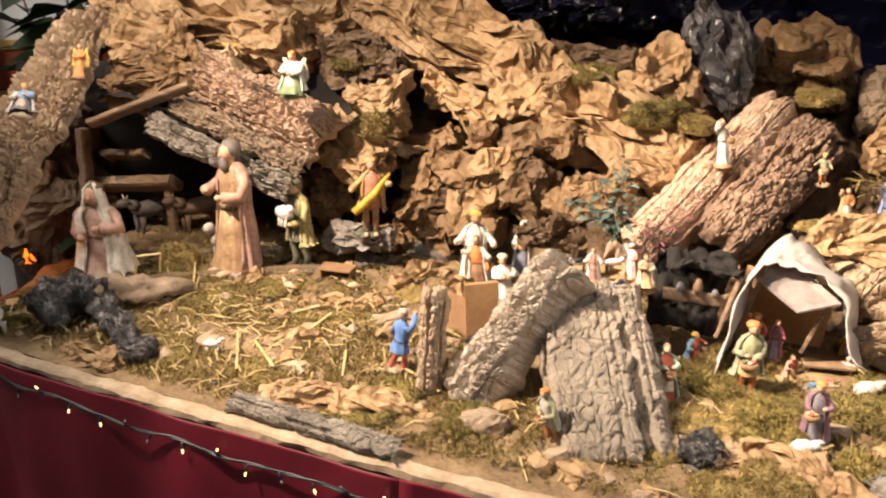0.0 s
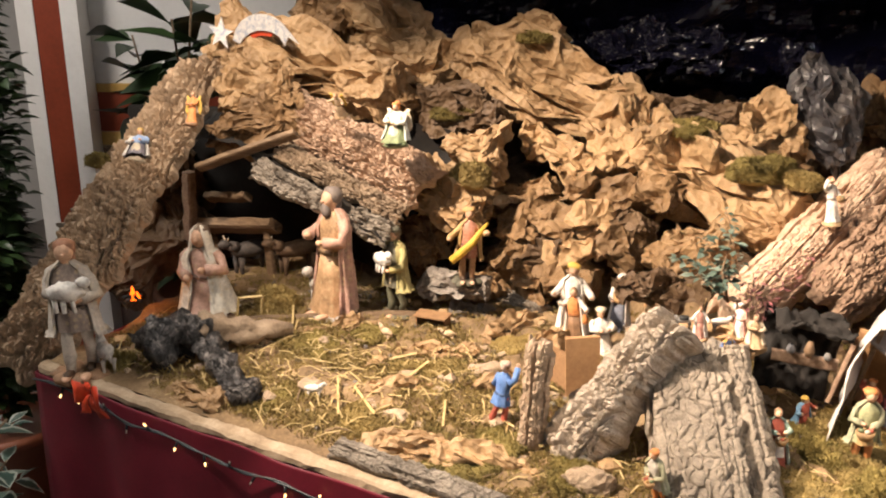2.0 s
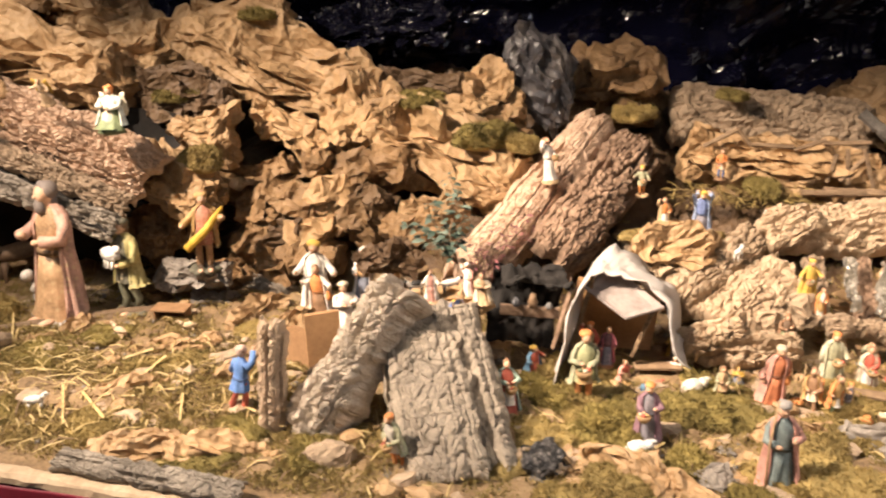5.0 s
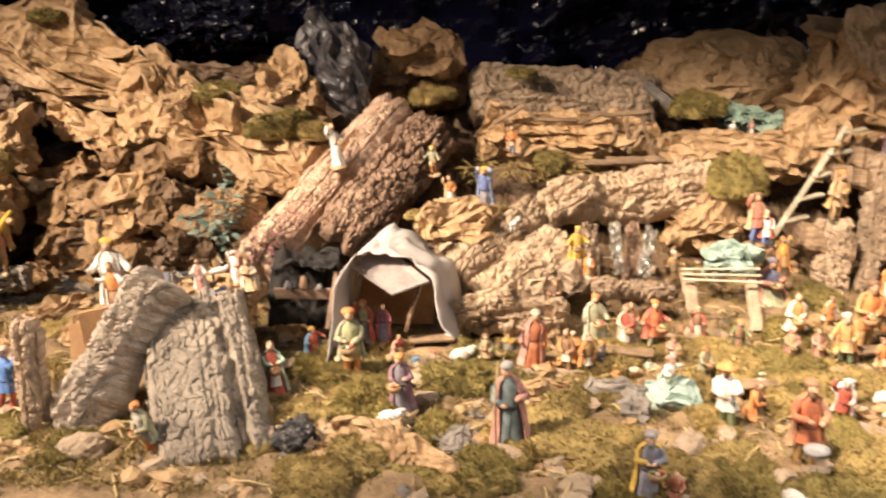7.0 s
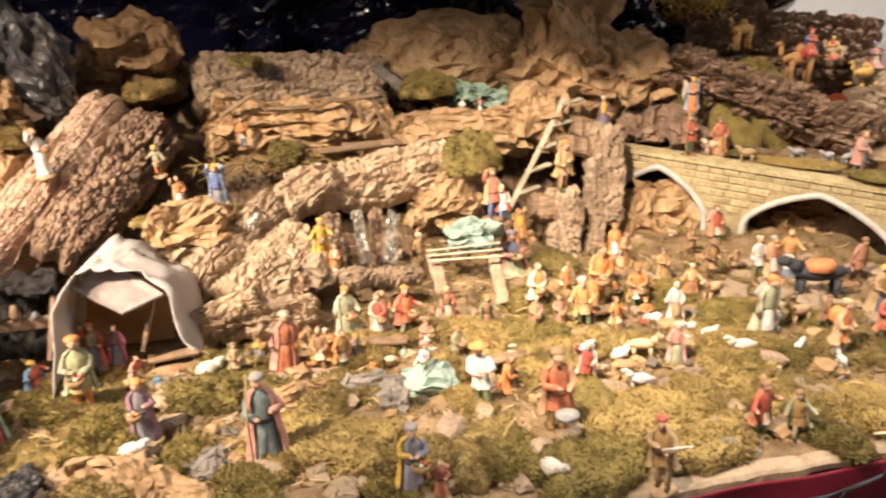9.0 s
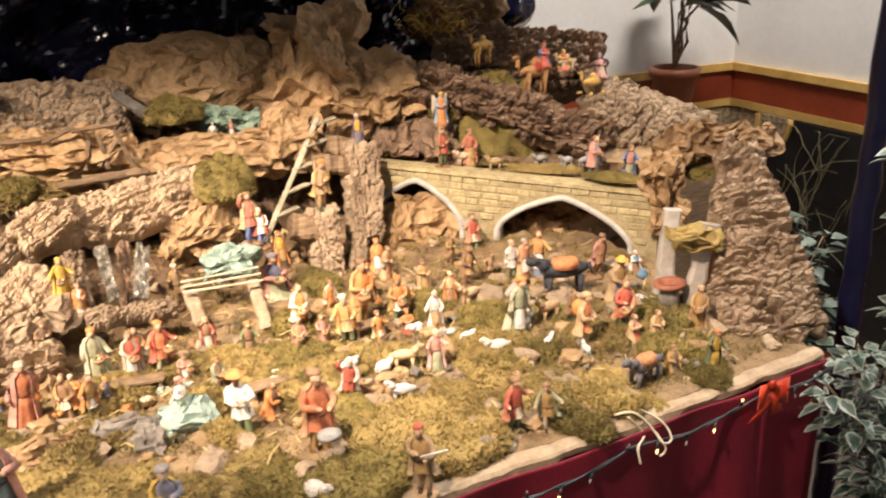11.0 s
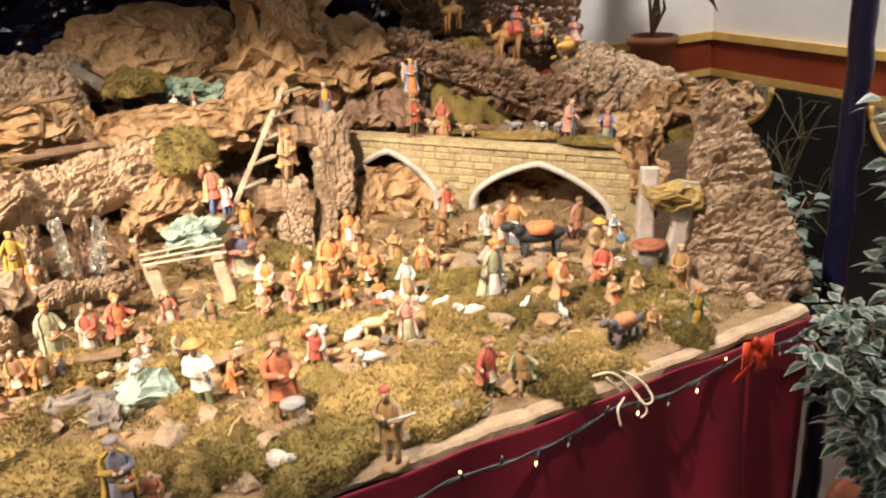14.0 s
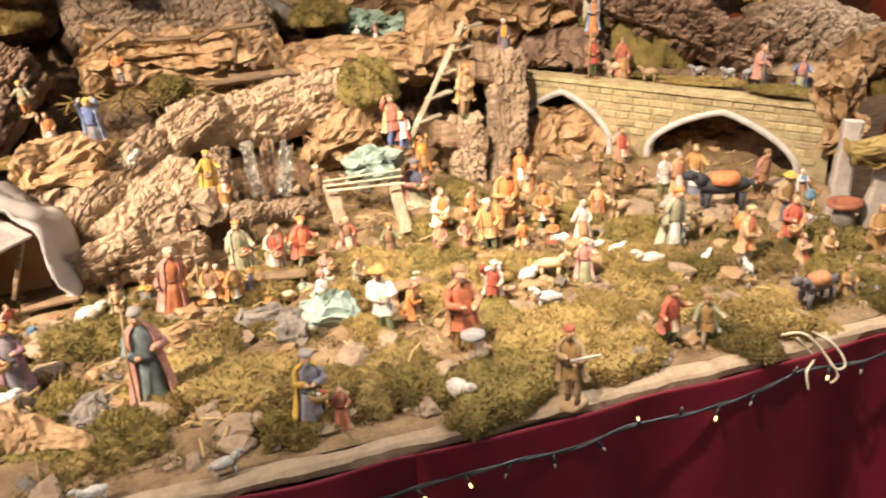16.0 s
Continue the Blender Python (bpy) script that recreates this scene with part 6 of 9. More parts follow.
        folded([(sway * 0.6, 0, 0.48 * k, 0.102 * wide, 0.081), (sway * 0.8, 0.0, 0.6 * k, 0.106 * wide, 0.082), (sway, 0.008, 0.7 * k, 0.12 * wide, 0.08), (sway, 0.012, 0.76 * k, 0.1 * wide, 0.066), (sway, 0.008, 0.79 * k, 0.06, 0.05), (sway, 0.0, top, 0.034, 0.036)], body, 26, 0.07)
    # belt and, on some, an apron
    sh.loft([(sway * 0.6, 0, 0.49 * k, 0.112 * wide, 0.09), (sway * 0.6, 0, 0.525 * k, 0.112 * wide, 0.09)], paint(tuple(v * 0.45 for v in robe)), 18, 0.02)
    if r.random() < 0.35 and not statue and prop not in ("drum", "sash"):
        ap = paint(muted(r.choice((CREAM, TAN, WHITE, OCHRE))))
        pts = []
        for z, w, y in ((0.5 * k, 0.07, -0.094), (0.36 * k, 0.085, -0.118), (0.2 * k if not legs else 0.33, 0.095, -0.14)):
            for q in (-1, -0.5, 0, 0.5, 1):
                pts.append((w * q, y + 0.035 * q * q, z))
        sh.put(pts + [(x, y + 0.012, z) for x, y, z in pts], [(m * 5 + i, m * 5 + i + 1, m * 5 + i + 6, m * 5 + i + 5) for m in (0, 1) for i in range(4)] + [(15 + m * 5 + i, 15 + m * 5 + i + 5, 15 + m * 5 + i + 6, 15 + m * 5 + i + 1) for m in (0, 1) for i in range(4)], ap)
    # head: skull, nose, hair, perhaps a beard
    hx, hy, hz = sway + r.uniform(-0.012, 0.012), -0.012, top + 0.075
    sh.tube([(sway, 0.004, top - 0.02), (hx, hy, hz)], [0.036, 0.034], skin, 8)
    sh.ball((hx, hy, hz), (0.052 * big, 0.06 * big, 0.074), skin, 2)
    sh.ball((hx, hy - 0.06 * big, hz - 0.004), (0.012, 0.018, 0.016), skin, 1)
    hair_m = paint(muted(hair))
    sh.ball((hx, hy + (0.026 if statue else 0.022), hz + (0.028 if statue else 0.018)), ((0.064 if statue else 0.058) * big, 0.057 * big, 0.072), hair_m, 2, 0.12, seed)
    if not legs or statue:
        sh.ball((hx, hy + 0.045, hz - 0.045), (0.055, 0.035, 0.06), hair_m, 2, 0.15, seed)
    if (legs and r.random() < 0.5 and not statue) or hair == GREY:
        sh.ball((hx, hy - 0.035, hz - 0.055), (0.04, 0.035, 0.05), hair_m, 2, 0.15, seed)
    if over:
        z0 = 0.06 if not legs else 0.3
        sh.cape([(0, 0.01, z0, 0.2 * wide, 0.155 + 0.06 * kneel), (sway * 0.4, 0.01, 0.3 * k + 0.04, 0.165 * wide, 0.125), (sway * 0.7, 0.01, 0.52 * k, 0.142 * wide, 0.105), (sway, 0.012, 0.7 * k, 0.145 * wide, 0.1), (sway, 0.012, 0.775 * k, 0.118 * wide, 0.08), (sway, 0.008, 0.81 * k, 0.07, 0.058), (sway, 0.005, top + 0.015, 0.048, 0.045)], (brocade(over_c) if statue else paint(over_c)), 27 if hat == "veil" else r.randint(40, 70), 33, 0.13)
    if hat == "veil":
        sh.cape([(sway, 0.015, 0.7 * k, 0.135, 0.105), (sway, 0.012, top - 0.03, 0.1, 0.085), (hx, 0.008, top + 0.06, 0.075, 0.085), (hx, 0.004, top + 0.12, 0.066, 0.075), (hx, 0.0, top + 0.155, 0.04, 0.045), (hx, 0, top + 0.168, 0.02, 0.02)], paint(over_c or CREAM), 40, 17, 0.05)
    elif hat:
        c = paint(muted(hat))
        if prop == "brim":
            sh.loft([(hx, 0, top + 0.105, 0.135, 0.13), (hx, 0, top + 0.118, 0.13, 0.125), (hx, 0, top + 0.126, 0.075, 0.075), (hx, 0.005, top + 0.18, 0.05, 0.05), (hx, 0.005, top + 0.187, 0.02, 0.02)], c, 14, 0.03)
        else:
            sh.ball((hx, 0.01, top + 0.12), (0.07 * big, 0.073 * big, 0.046), c, 2, 0.2, seed)
            sh.ball((hx, 0.04, top + 0.085), (0.058, 0.045, 0.065), c, 2, 0.15, seed)
    j = lambda s: r.uniform(-s, s)
    grips = {"front": [(-0.05 + j(0.03), -0.15, 0.58 + j(0.06)), (0.05 + j(0.03), -0.15, 0.58 + j(0.06))], "down": [(-0.16, -0.04 + j(0.03), 0.42), (0.16, -0.05 + j(0.03), 0.43)], "up": [(-0.16, -0.08, 0.96), (0.12, -0.12, 0.55)],
             "out": [(-0.24, -0.13, 0.64 + j(0.08)), (0.23, -0.12, 0.6 + j(0.08))], "both": [(-0.1, -0.05, 1.0), (0.1, -0.05, 1.0)], "side": [(-0.25, -0.06, 0.62 + j(0.12)), (0.07, -0.15, 0.56 + j(0.06))]}[arm]
    for sx, e in zip((-1, 1), grips):
        e = (e[0], e[1], e[2] * k)
        mid = (0.15 * sx * wide + 0.25 * e[0], e[1] * 0.35 + 0.02, (0.7 * k + e[2]) / 2 - (0.05 if arm != "both" else -0.02))
        wrist = tuple(m + (q - m) * 0.82 for m, q in zip(mid, e))
        sleeve = paint(over_c) if over and hat != "veil" and r.random() < 0.7 else body
        sh.tube([(0.095 * sx * wide + sway, 0.012, 0.755 * k), (0.13 * sx * wide + sway, 0.008, 0.69 * k), mid, wrist], [0.04, 0.046, 0.042, 0.044], sleeve, 9)
        sh.tube([wrist, e], [0.024, 0.022], skin, 7)
        sh.ball(e, (0.028, 0.026, 0.024), skin, 2)
    if prop == "staff":
        sh.tube([(-0.17, -0.13, 0.0), (-0.155, -0.14, 0.6), (-0.13, -0.13, 1.05)], 0.011, paint(TAN), 6)
    elif prop == "bundle":
        sh.tube([(-0.2, 0.06, 0.7 * k), (0.0, 0.09, 0.79 * k), (0.2, 0.05, 0.72 * k)], [0.05, 0.075, 0.045], paint(muted(r.choice((TAN, CREAM, OCHRE, GREY)))), 9)
    elif prop == "jug":
        x = r.choice((-0.17, 0.17))
        sh.loft([(x, -0.02, 0.36, 0.02, 0.02), (x, -0.02, 0.4, 0.055, 0.055), (x, -0.02, 0.46, 0.05, 0.05), (x, -0.02, 0.5, 0.022, 0.022), (x, -0.02, 0.52, 0.03, 0.03)], paint(muted(r.choice((BROWN, ORANGE, GREY)))), 10)
    elif prop == "stick":
        sh.tube([(0.0, -0.17, 0.62), (0.34, -0.22, 0.74)], 0.016, paint(WHITE), 6)
    elif prop == "basket":
        x = r.uniform(-0.08, 0.1)
        sh.loft([(x, -0.18, 0.43 * k, 0.06, 0.05), (x, -0.18, 0.48 * k, 0.095, 0.075), (x, -0.18, 0.54 * k, 0.105, 0.085), (x, -0.18, 0.53 * k, 0.085, 0.07)], paint((0.34, 0.21, 0.1)), 12, 0.03)
        for q in range(4):
            sh.ball((x + 0.05 * math.cos(q * 1.6), -0.18 + 0.04 * math.sin(q * 1.6), 0.55 * k), (0.035, 0.035, 0.028), paint(muted((RED, OCHRE, GREEN, CREAM)[(q + seed) % 4])), 1)
    elif prop == "lamb":
        sh.ball((0, -0.16, 0.66), (0.12, 0.06, 0.07), paint(WHITE), 3, 0.25)
        sh.ball((0.13, -0.18, 0.73), (0.05, 0.035, 0.04), paint(WHITE), 2)
        for q in (-0.07, -0.02, 0.04):
            sh.tube([(q, -0.17, 0.62), (q + 0.02, -0.2, 0.52)], [0.02, 0.014], paint(WHITE), 6)
    elif prop == "lamb_side":
        sh.ball((-0.2, 0.05, 0.2), (0.06, 0.1, 0.07), paint((0.5, 0.46, 0.4)), 3, 0.25)
        sh.ball((-0.22, -0.05, 0.29), (0.04, 0.055, 0.045), paint((0.5, 0.46, 0.4)), 2)
        for q in (-0.02, 0.1):
            sh.tube([(-0.2, q, 0.16), (-0.2, q - 0.01, 0.0)], [0.025, 0.02], paint((0.45, 0.41, 0.36)), 6)
        sh.ball((hx, hy - 0.04, hz - 0.065), (0.042, 0.035, 0.06), hair_m, 2, 0.15, seed)
        sh.cape([(-0.03, 0.0, 0.1, 0.185, 0.15), (-0.03, 0.0, 0.4, 0.155, 0.12), (-0.02, 0.0, 0.68, 0.15, 0.11), (-0.01, 0.0, 0.78, 0.11, 0.08)], paint((0.2, 0.2, 0.09)), 112, 9, 0.1)
    elif prop == "drum":
        sh.loft([(0, -0.2, 0.3, 0.05, 0.05), (0, -0.2, 0.32, 0.12, 0.11), (0, -0.2, 0.36, 0.12, 0.11), (0, -0.2, 0.38, 0.06, 0.05)], paint(GREY), 16)
    elif prop == "sack":
        sh.ball((0.06, 0.14, 0.66), (0.12, 0.09, 0.15), paint(muted(ORANGE)), 3, 0.2)
    elif prop == "sash":
        sh.tube([(-0.2, -0.09, 0.3), (-0.05, -0.13, 0.45), (0.06, -0.125, 0.55), (0.14, -0.09, 0.66), (0.24, -0.02, 0.78)], [0.05, 0.05, 0.045, 0.04, 0.02], paint(YELLOW), 10)
    elif prop == "wings":
        for sx in (-1, 1):
            sh.loft([(0.2 * sx, 0.12, 0.3 * k, 0.02, 0.012), (0.2 * sx, 0.12, 0.42 * k, 0.06, 0.016), (0.17 * sx, 0.115, 0.6 * k, 0.085, 0.018), (0.15 * sx, 0.11, 0.76 * k, 0.075, 0.018), (0.2 * sx, 0.11, 0.88 * k, 0.03, 0.01)], paint(muted(CREAM if over else YELLOW)), 10, 0.08)
    v = np.array(sh.v)
    v[:, 0] += 0.012 * vnoise(v * 14, seed)
    v[:, 1] += 0.012 * vnoise(v * 14 + 5, seed + 1)
    sh.v = v.tolist()
    full = 0.985 if not kneel else 0.7
    return sh.make(name, at, turn + r.uniform(-12, 12), h / full * (1.0 if statue else 1.06), label or "small painted clay figurine standing on the moss", "figurine", "statuettes of the stable" if statue else "figurines of the village", tip=lean + r.uniform(-3, 3), lean=r.uniform(-3, 3))


def beast(at, size, turn=0, col=WHITE, kind="sheep", label="", name="sheep", saddle=None, head=None, lying=False):
    """A four-legged model animal as one plain shape; size is its height at the back."""
    sh = Shape()
    c, d = paint(col), paint(head or tuple(v * 0.8 for v in col))
    leg = 0.12 if lying else (0.5 if kind != "sheep" else 0.42)
    r = 1 - leg
    mid = leg + r * 0.5
    long = {"sheep": 0.62, "goat": 0.6, "ox": 0.7, "camel": 0.62}[kind]
    fat = (0.5, 0.19, 0.21) if kind == "camel" else (long * 0.92, r * 0.44, r * 0.46)
    mid = 0.78 if kind == "camel" and not lying else mid
    sh.ball((0, 0, mid), fat, c, 3, 0.22 if kind == "sheep" else 0.08, 3)
    if kind == "camel":
        sh.ball((0.0, 0, mid + 0.24), (0.2, 0.12, 0.17), c, 2, 0.1)
        sh.tube([(0.38, 0, mid + 0.03), (0.62, 0, mid - 0.02), (0.72, 0, mid + 0.2), (0.74, 0, mid + 0.42)], [0.14, 0.09, 0.07, 0.065], c, 9)
        sh.ball((0.82, 0, mid + 0.46), (0.14, 0.065, 0.075), d, 2)
        for sy in (-1, 1):
            sh.ball((0.74, 0.05 * sy, mid + 0.54), (0.02, 0.018, 0.045), d, 1)
    else:
        up = 0.24 if kind == "ox" else 0.34
        sh.tube([(long * 0.7, 0, mid + 0.1), (long * 1.02, 0, mid + up)], [r * 0.36, r * 0.24], c, 9)
        sh.ball((long * 1.18, 0, mid + up + 0.03), (0.21, 0.12, 0.13), d, 2)
        for sy in (-1, 1):
            sh.ball((long * 1.06, 0.14 * sy, mid + up + 0.09), (0.04, 0.08, 0.035), d, 1)
            if kind in ("ox", "goat"):
                sh.tube([(long * 1.1, 0.07 * sy, mid + up + 0.12), (long * 1.12, 0.13 * sy, mid + up + 0.26)], [0.03, 0.008], paint(CREAM), 6)
    sh.tube([(-long * 0.95, 0, mid + 0.1), (-long * 1.1, 0, mid - 0.2)], [0.06, 0.03], c, 6)
    for sx in (-1, 1):
        for sy in (-1, 1):
            x, y = long * 0.6 * sx, r * 0.3 * sy
            if lying:
                sh.tube([(x, y, 0.1), (x + 0.2, y * 1.6, 0.05)], [0.09, 0.06], d, 7)
            else:
                if kind == "camel":
                    x, y, leg = 0.34 * sx, 0.1 * sy, 0.68
                sh.tube([(x, y, leg + 0.08), (x + 0.02, y, leg * 0.5), (x, y, -0.03)], [0.1, 0.055, 0.05], d, 7)
    if saddle and kind == "camel":
        sh.loft([(0, 0, mid - 0.02, 0.22, 0.22), (0, 0, mid + 0.15, 0.2, 0.19), (0, 0, mid + 0.3, 0.12, 0.1), (0, 0, mid + 0.42, 0.06, 0.05)], paint(saddle), 14, 0.05)
    elif saddle:
        sh.loft([(0, 0, mid + r * 0.12, 0.4, r * 0.62), (0, 0, mid + r * 0.45, 0.36, r * 0.5), (0, 0, mid + r * 0.62, 0.28, r * 0.24)], paint(saddle), 12)
    if kind == "sheep":
        size *= 0.72
    return sh.make(name, at, turn, size, label or "small white model sheep standing on the moss", {"sheep": "sheep", "goat": "goat", "ox": "ox", "camel": "camel"}[kind], {"sheep": "model sheep", "goat": "model goats", "ox": "model cattle", "camel": "model camels"}[kind])


# the holy family and the large figures of the stable
fig((-1.442, 1.090, 0.863), 0.293, 35, (0.2, 0.16, 0.14), (0.5, 0.46, 0.4), None, (0.5, 0.46, 0.4), "front", "lamb", (0.26, 0.1, 0.05), BROWN, label="large painted shepherd statuette holding a lamb", name="statuette")
beast((-1.405, 1.12, 0.864), 0.085, 150, (0.5, 0.47, 0.43), label="grey-white model sheep beside the large shepherd")
fig((-1.393, 1.433, 0.873), 0.229, 20, (0.5, 0.29, 0.22), (0.7, 0.66, 0.56), "veil", None, "front", None, DKBROWN, CREAM, label="kneeling statuette in a cream veil and rose dress", name="statuette", kneel=True)
fig((-1.131, 1.575, 0.876), 0.319, -8, (0.42, 0.25, 0.12), (0.47, 0.26, 0.2), None, None, "front", "lamb_side", (0.11, 0.1, 0.1), GREY, label="tall bearded statuette in ochre and rose with a sheep", name="statuette")
fig((-0.989, 1.646, 0.876), 0.226, -25, DKGREEN, (0.3, 0.27, 0.09), DKGREEN, (0.06, 0.09, 0.06), "front", "lamb", DKBROWN, DKGREEN, 4, "shepherd statuette in dark green carrying a white lamb", name="statuette")
fig((-0.828, 1.700, 0.973), 0.185, 25, (0.4, 0.14, 0.08), OCHRE, OCHRE, (0.35, 0.2, 0.1), "out", "sash", BROWN, DKGREEN, label="shepherd statuette with a long yellow sash", name="statuette")
beast((-1.504, 1.750, 0.866), 0.1, -110, (0.08, 0.07, 0.065), "ox", "dark grey donkey lying in the stable", "donkey")
beast((-1.372, 1.780, 0.877), 0.1, -120, (0.16, 0.1, 0.06), "ox", "brown ox lying in the stable", "stable_ox")
fig((-1.364, 1.432, 0.873), 0.056, 0, CREAM, None, None, None, "out", None, BROWN, TAN, label="tiny child figurine before the kneeling statuette", kneel=True)
beast((-0.938, 1.500, 0.875), 0.042, 160, (0.5, 0.36, 0.24), label="tan model sheep grazing before the stable")
beast((-0.808, 1.555, 0.876), 0.038, 200, (0.6, 0.45, 0.28), label="tan model sheep before the stable")
beast((-0.939, 1.207, 0.866), 0.04, 20, WHITE)
fig((-0.568, 1.263, 0.867), 0.125, 150, (0.02, 0.17, 0.5), None, (0.5, 0.36, 0.3), RED, "up", None, BROWN, BROWN, label="sitting figurine in a bright blue shirt and red trousers")
fig((-0.565, 1.706, 0.876), 0.169, 10, WHITE, WHITE, YELLOW, None, "out", None, BROWN, TAN, label="white-robed figurine with a yellow turban")
fig((-0.479, 1.792, 0.876), 0.133, -10, (0.5, 0.3, 0.12), WHITE, WHITE, None, "front", "sack", BROWN, TAN, label="figurine with a white turban and a bundle")
fig((-0.479, 1.652, 0.876), 0.102, 20, WHITE, None, CREAM, None, "front", None, BROWN, TAN, label="white-clad figurine crouching by a bark wall", kneel=True)
fig((-0.549, 1.685, 0.876), 0.125, 0, ORANGE, WHITE, None, None, "out", None, BROWN, TAN)
fig((-0.428, 1.888, 0.879), 0.095, 0, (0.5, 0.26, 0.1), None, None, TAN, "out", None, BROWN, TAN)
fig((-0.387, 1.885, 0.888), 0.083, 0, OCHRE, CREAM, None, TAN, "front", None, BROWN, TAN)
beast((-0.280, 1.460, 1.045), 0.026, 200, (0.62, 0.6, 0.56), "ox", "black and white model cow", "cow", (0.02, 0.02, 0.02), (0.03, 0.03, 0.03))
beast((-0.214, 1.460, 1.053), 0.028, 30, (0.65, 0.6, 0.55), "ox", "white model cow with dark patches", "cow", None, (0.04, 0.03, 0.03))
fig((-0.193, 1.400, 1.033), 0.038, 60, BLUE, YELLOW, None, None, "out", None, BROWN, DKGREEN, label="reclining figurine in blue and yellow on a green base", kneel=True, wide=1.6)
fig((-0.058, 1.860, 1.180), 0.093, 40, WHITE, None, None, None, "up", None, (0.4, 0.15, 0.07), TAN, label="figurine in a white dress on the bark root", lean=-14)
fig((-1.566, 1.420, 1.247), 0.075, 30, (0.2, 0.35, 0.6), WHITE, YELLOW, None, "front", "wings", YELLOW, CREAM, label="small angel figurine in blue and white", lean=-35, kneel=True, wide=1.3)
fig((-1.460, 1.500, 1.328), 0.072, 30, ORANGE, None, None, None, "front", "wings", BROWN, BROWN, label="small angel figurine in orange on the bark slab", lean=-22)
fig((-0.986, 1.640, 1.302), 0.088, 10, (0.5, 0.55, 0.5), (0.55, 0.58, 0.52), ORANGE, None, "front", "wings", ORANGE, GREEN, label="kneeling white angel figurine with raised wings", wide=1.25, kneel=True)
fig((-1.144, 1.660, 1.350), 0.068, 20, (0.55, 0.4, 0.25), None, None, None, "out", "wings", TAN, TAN, label="cherub figurine lying on the bark roof", lean=30)

fig((-0.247, 1.450, 1.039), 0.061, 10, ROSE, WHITE, None, None, "out", None, BROWN, TAN, label="small figurine in rose among the cows")
fig((-0.181, 1.460, 1.050), 0.061, -10, WHITE, ROSE, WHITE, None, "front", None, BROWN, TAN, label="small figurine in white beside the brushwood")
fig((-0.150, 1.450, 1.043), 0.056, 20, TAN, CREAM, None, None, "front", None, BROWN, TAN, label="small tan figurine beside the brushwood", kneel=True)

# the middle of the village
fig((0.12, 1.5, 0.876), 0.045, 60, RED, ROSE, None, None, "out", None, BROWN, BROWN, label="reclining figurine in red beside the tent", kneel=True, wide=1.5)
fig((0.219, 1.540, 0.875), 0.042, -30, WHITE, ROSE, CREAM, None, "front", None, BROWN, TAN, label="crouching figurine in white beside the tent", kneel=True)
fig((0.298, 1.466, 0.874), 0.068, 10, TAN, SAGE, BROWN, BROWN, "front", "staff", BROWN, BROWN)
fig((0.464, 1.483, 0.875), 0.067, -15, OCHRE, ORANGE, CREAM, BROWN, "front", "basket", BROWN, BROWN)
fig((0.512, 1.462, 0.874), 0.061, 20, SLATE, TAN, ORANGE, None, "out", None, BROWN, BROWN)
fig((0.626, 1.373, 0.871), 0.063, -20, (0.3, 0.42, 0.4), CREAM, None, None, "front", None, BROWN, TAN)
fig((0.583, 1.595, 0.876), 0.081, 15, (0.55, 0.2, 0.08), SAGE, None, BROWN, "up", None, BROWN, BROWN)
fig((0.654, 1.503, 0.875), 0.051, 0, ROSE, TAN, BROWN, None, "front", "basket", BROWN, BROWN, kneel=True)
fig((0.987, 1.658, 0.876), 0.073, 10, ORANGE, CREAM, BROWN, OCHRE, "front", None, BROWN, BROWN)
fig((1.228, 1.561, 0.876), 0.074, -10, TAN, ORANGE, CREAM, None, "out", None, BROWN, BROWN)
fig((1.411, 1.373, 0.871), 0.071, 10, OCHRE, BROWN, BROWN, GREEN, "front", "staff", BROWN, BROWN)
fig((-0.085, 1.348, 0.871), 0.101, 10, RED, AQUA, None, None, "front", "basket", BROWN, RED, label="figurine in red and pale blue carrying a basket")
fig((-0.054, 1.507, 0.875), 0.060, 60, RED, SKY, YELLOW, None, "out", None, BROWN, YELLOW, label="seated figurine in red, blue and yellow", kneel=True, wide=1.3)
fig((0.05, 1.52, 0.9), 0.088, 0, (0.3, 0.34, 0.2), RED, ORANGE, None, "front", None, BROWN, BROWN, label="figurine in green under the tent")
fig((0.085, 1.53, 0.9), 0.075, 0, PLUM, (0.5, 0.12, 0.2), None, None, "down", None, BROWN, BROWN, label="figurine in purple under the tent")
fig((0.046, 1.411, 0.872), 0.139, 15, (0.35, 0.38, 0.2), SAGE, ORANGE, ORANGE, "front", "basket", BROWN, BROWN, label="figurine in sage green carrying a tray")
fig((0.157, 1.299, 0.869), 0.108, -10, SLATE, PLUM, ORANGE, None, "front", "basket", BROWN, TAN, label="figurine in a dark slate cloak")
fig((0.149, 1.960, 1.133), 0.068, 0, SAGE, None, YELLOW, ORANGE, "out", "basket", BROWN, TAN, label="musician figurine on a stone ledge")
fig((0.196, 1.860, 1.083), 0.071, 0, ORANGE, TAN, None, None, "front", None, BROWN, TAN, label="small ochre figurine on the moss ledge")
fig((0.277, 1.860, 1.070), 0.103, 0, BLUE, (0.25, 0.35, 0.55), YELLOW, None, "both", None, YELLOW, BLUE, label="figurine in bright blue with a jar on the head")
fig((0.333, 2.050, 1.158), 0.067, 0, ORANGE, None, None, BLUE, "front", None, BROWN, BROWN, label="tiny figurine in orange and blue on the paper ledge")
beast((0.345, 1.750, 1.057), 0.035, 60, WHITE)
fig((0.430, 1.920, 1.072), 0.054, 0, ROSE, WHITE, None, None, "front", None, BROWN, TAN)
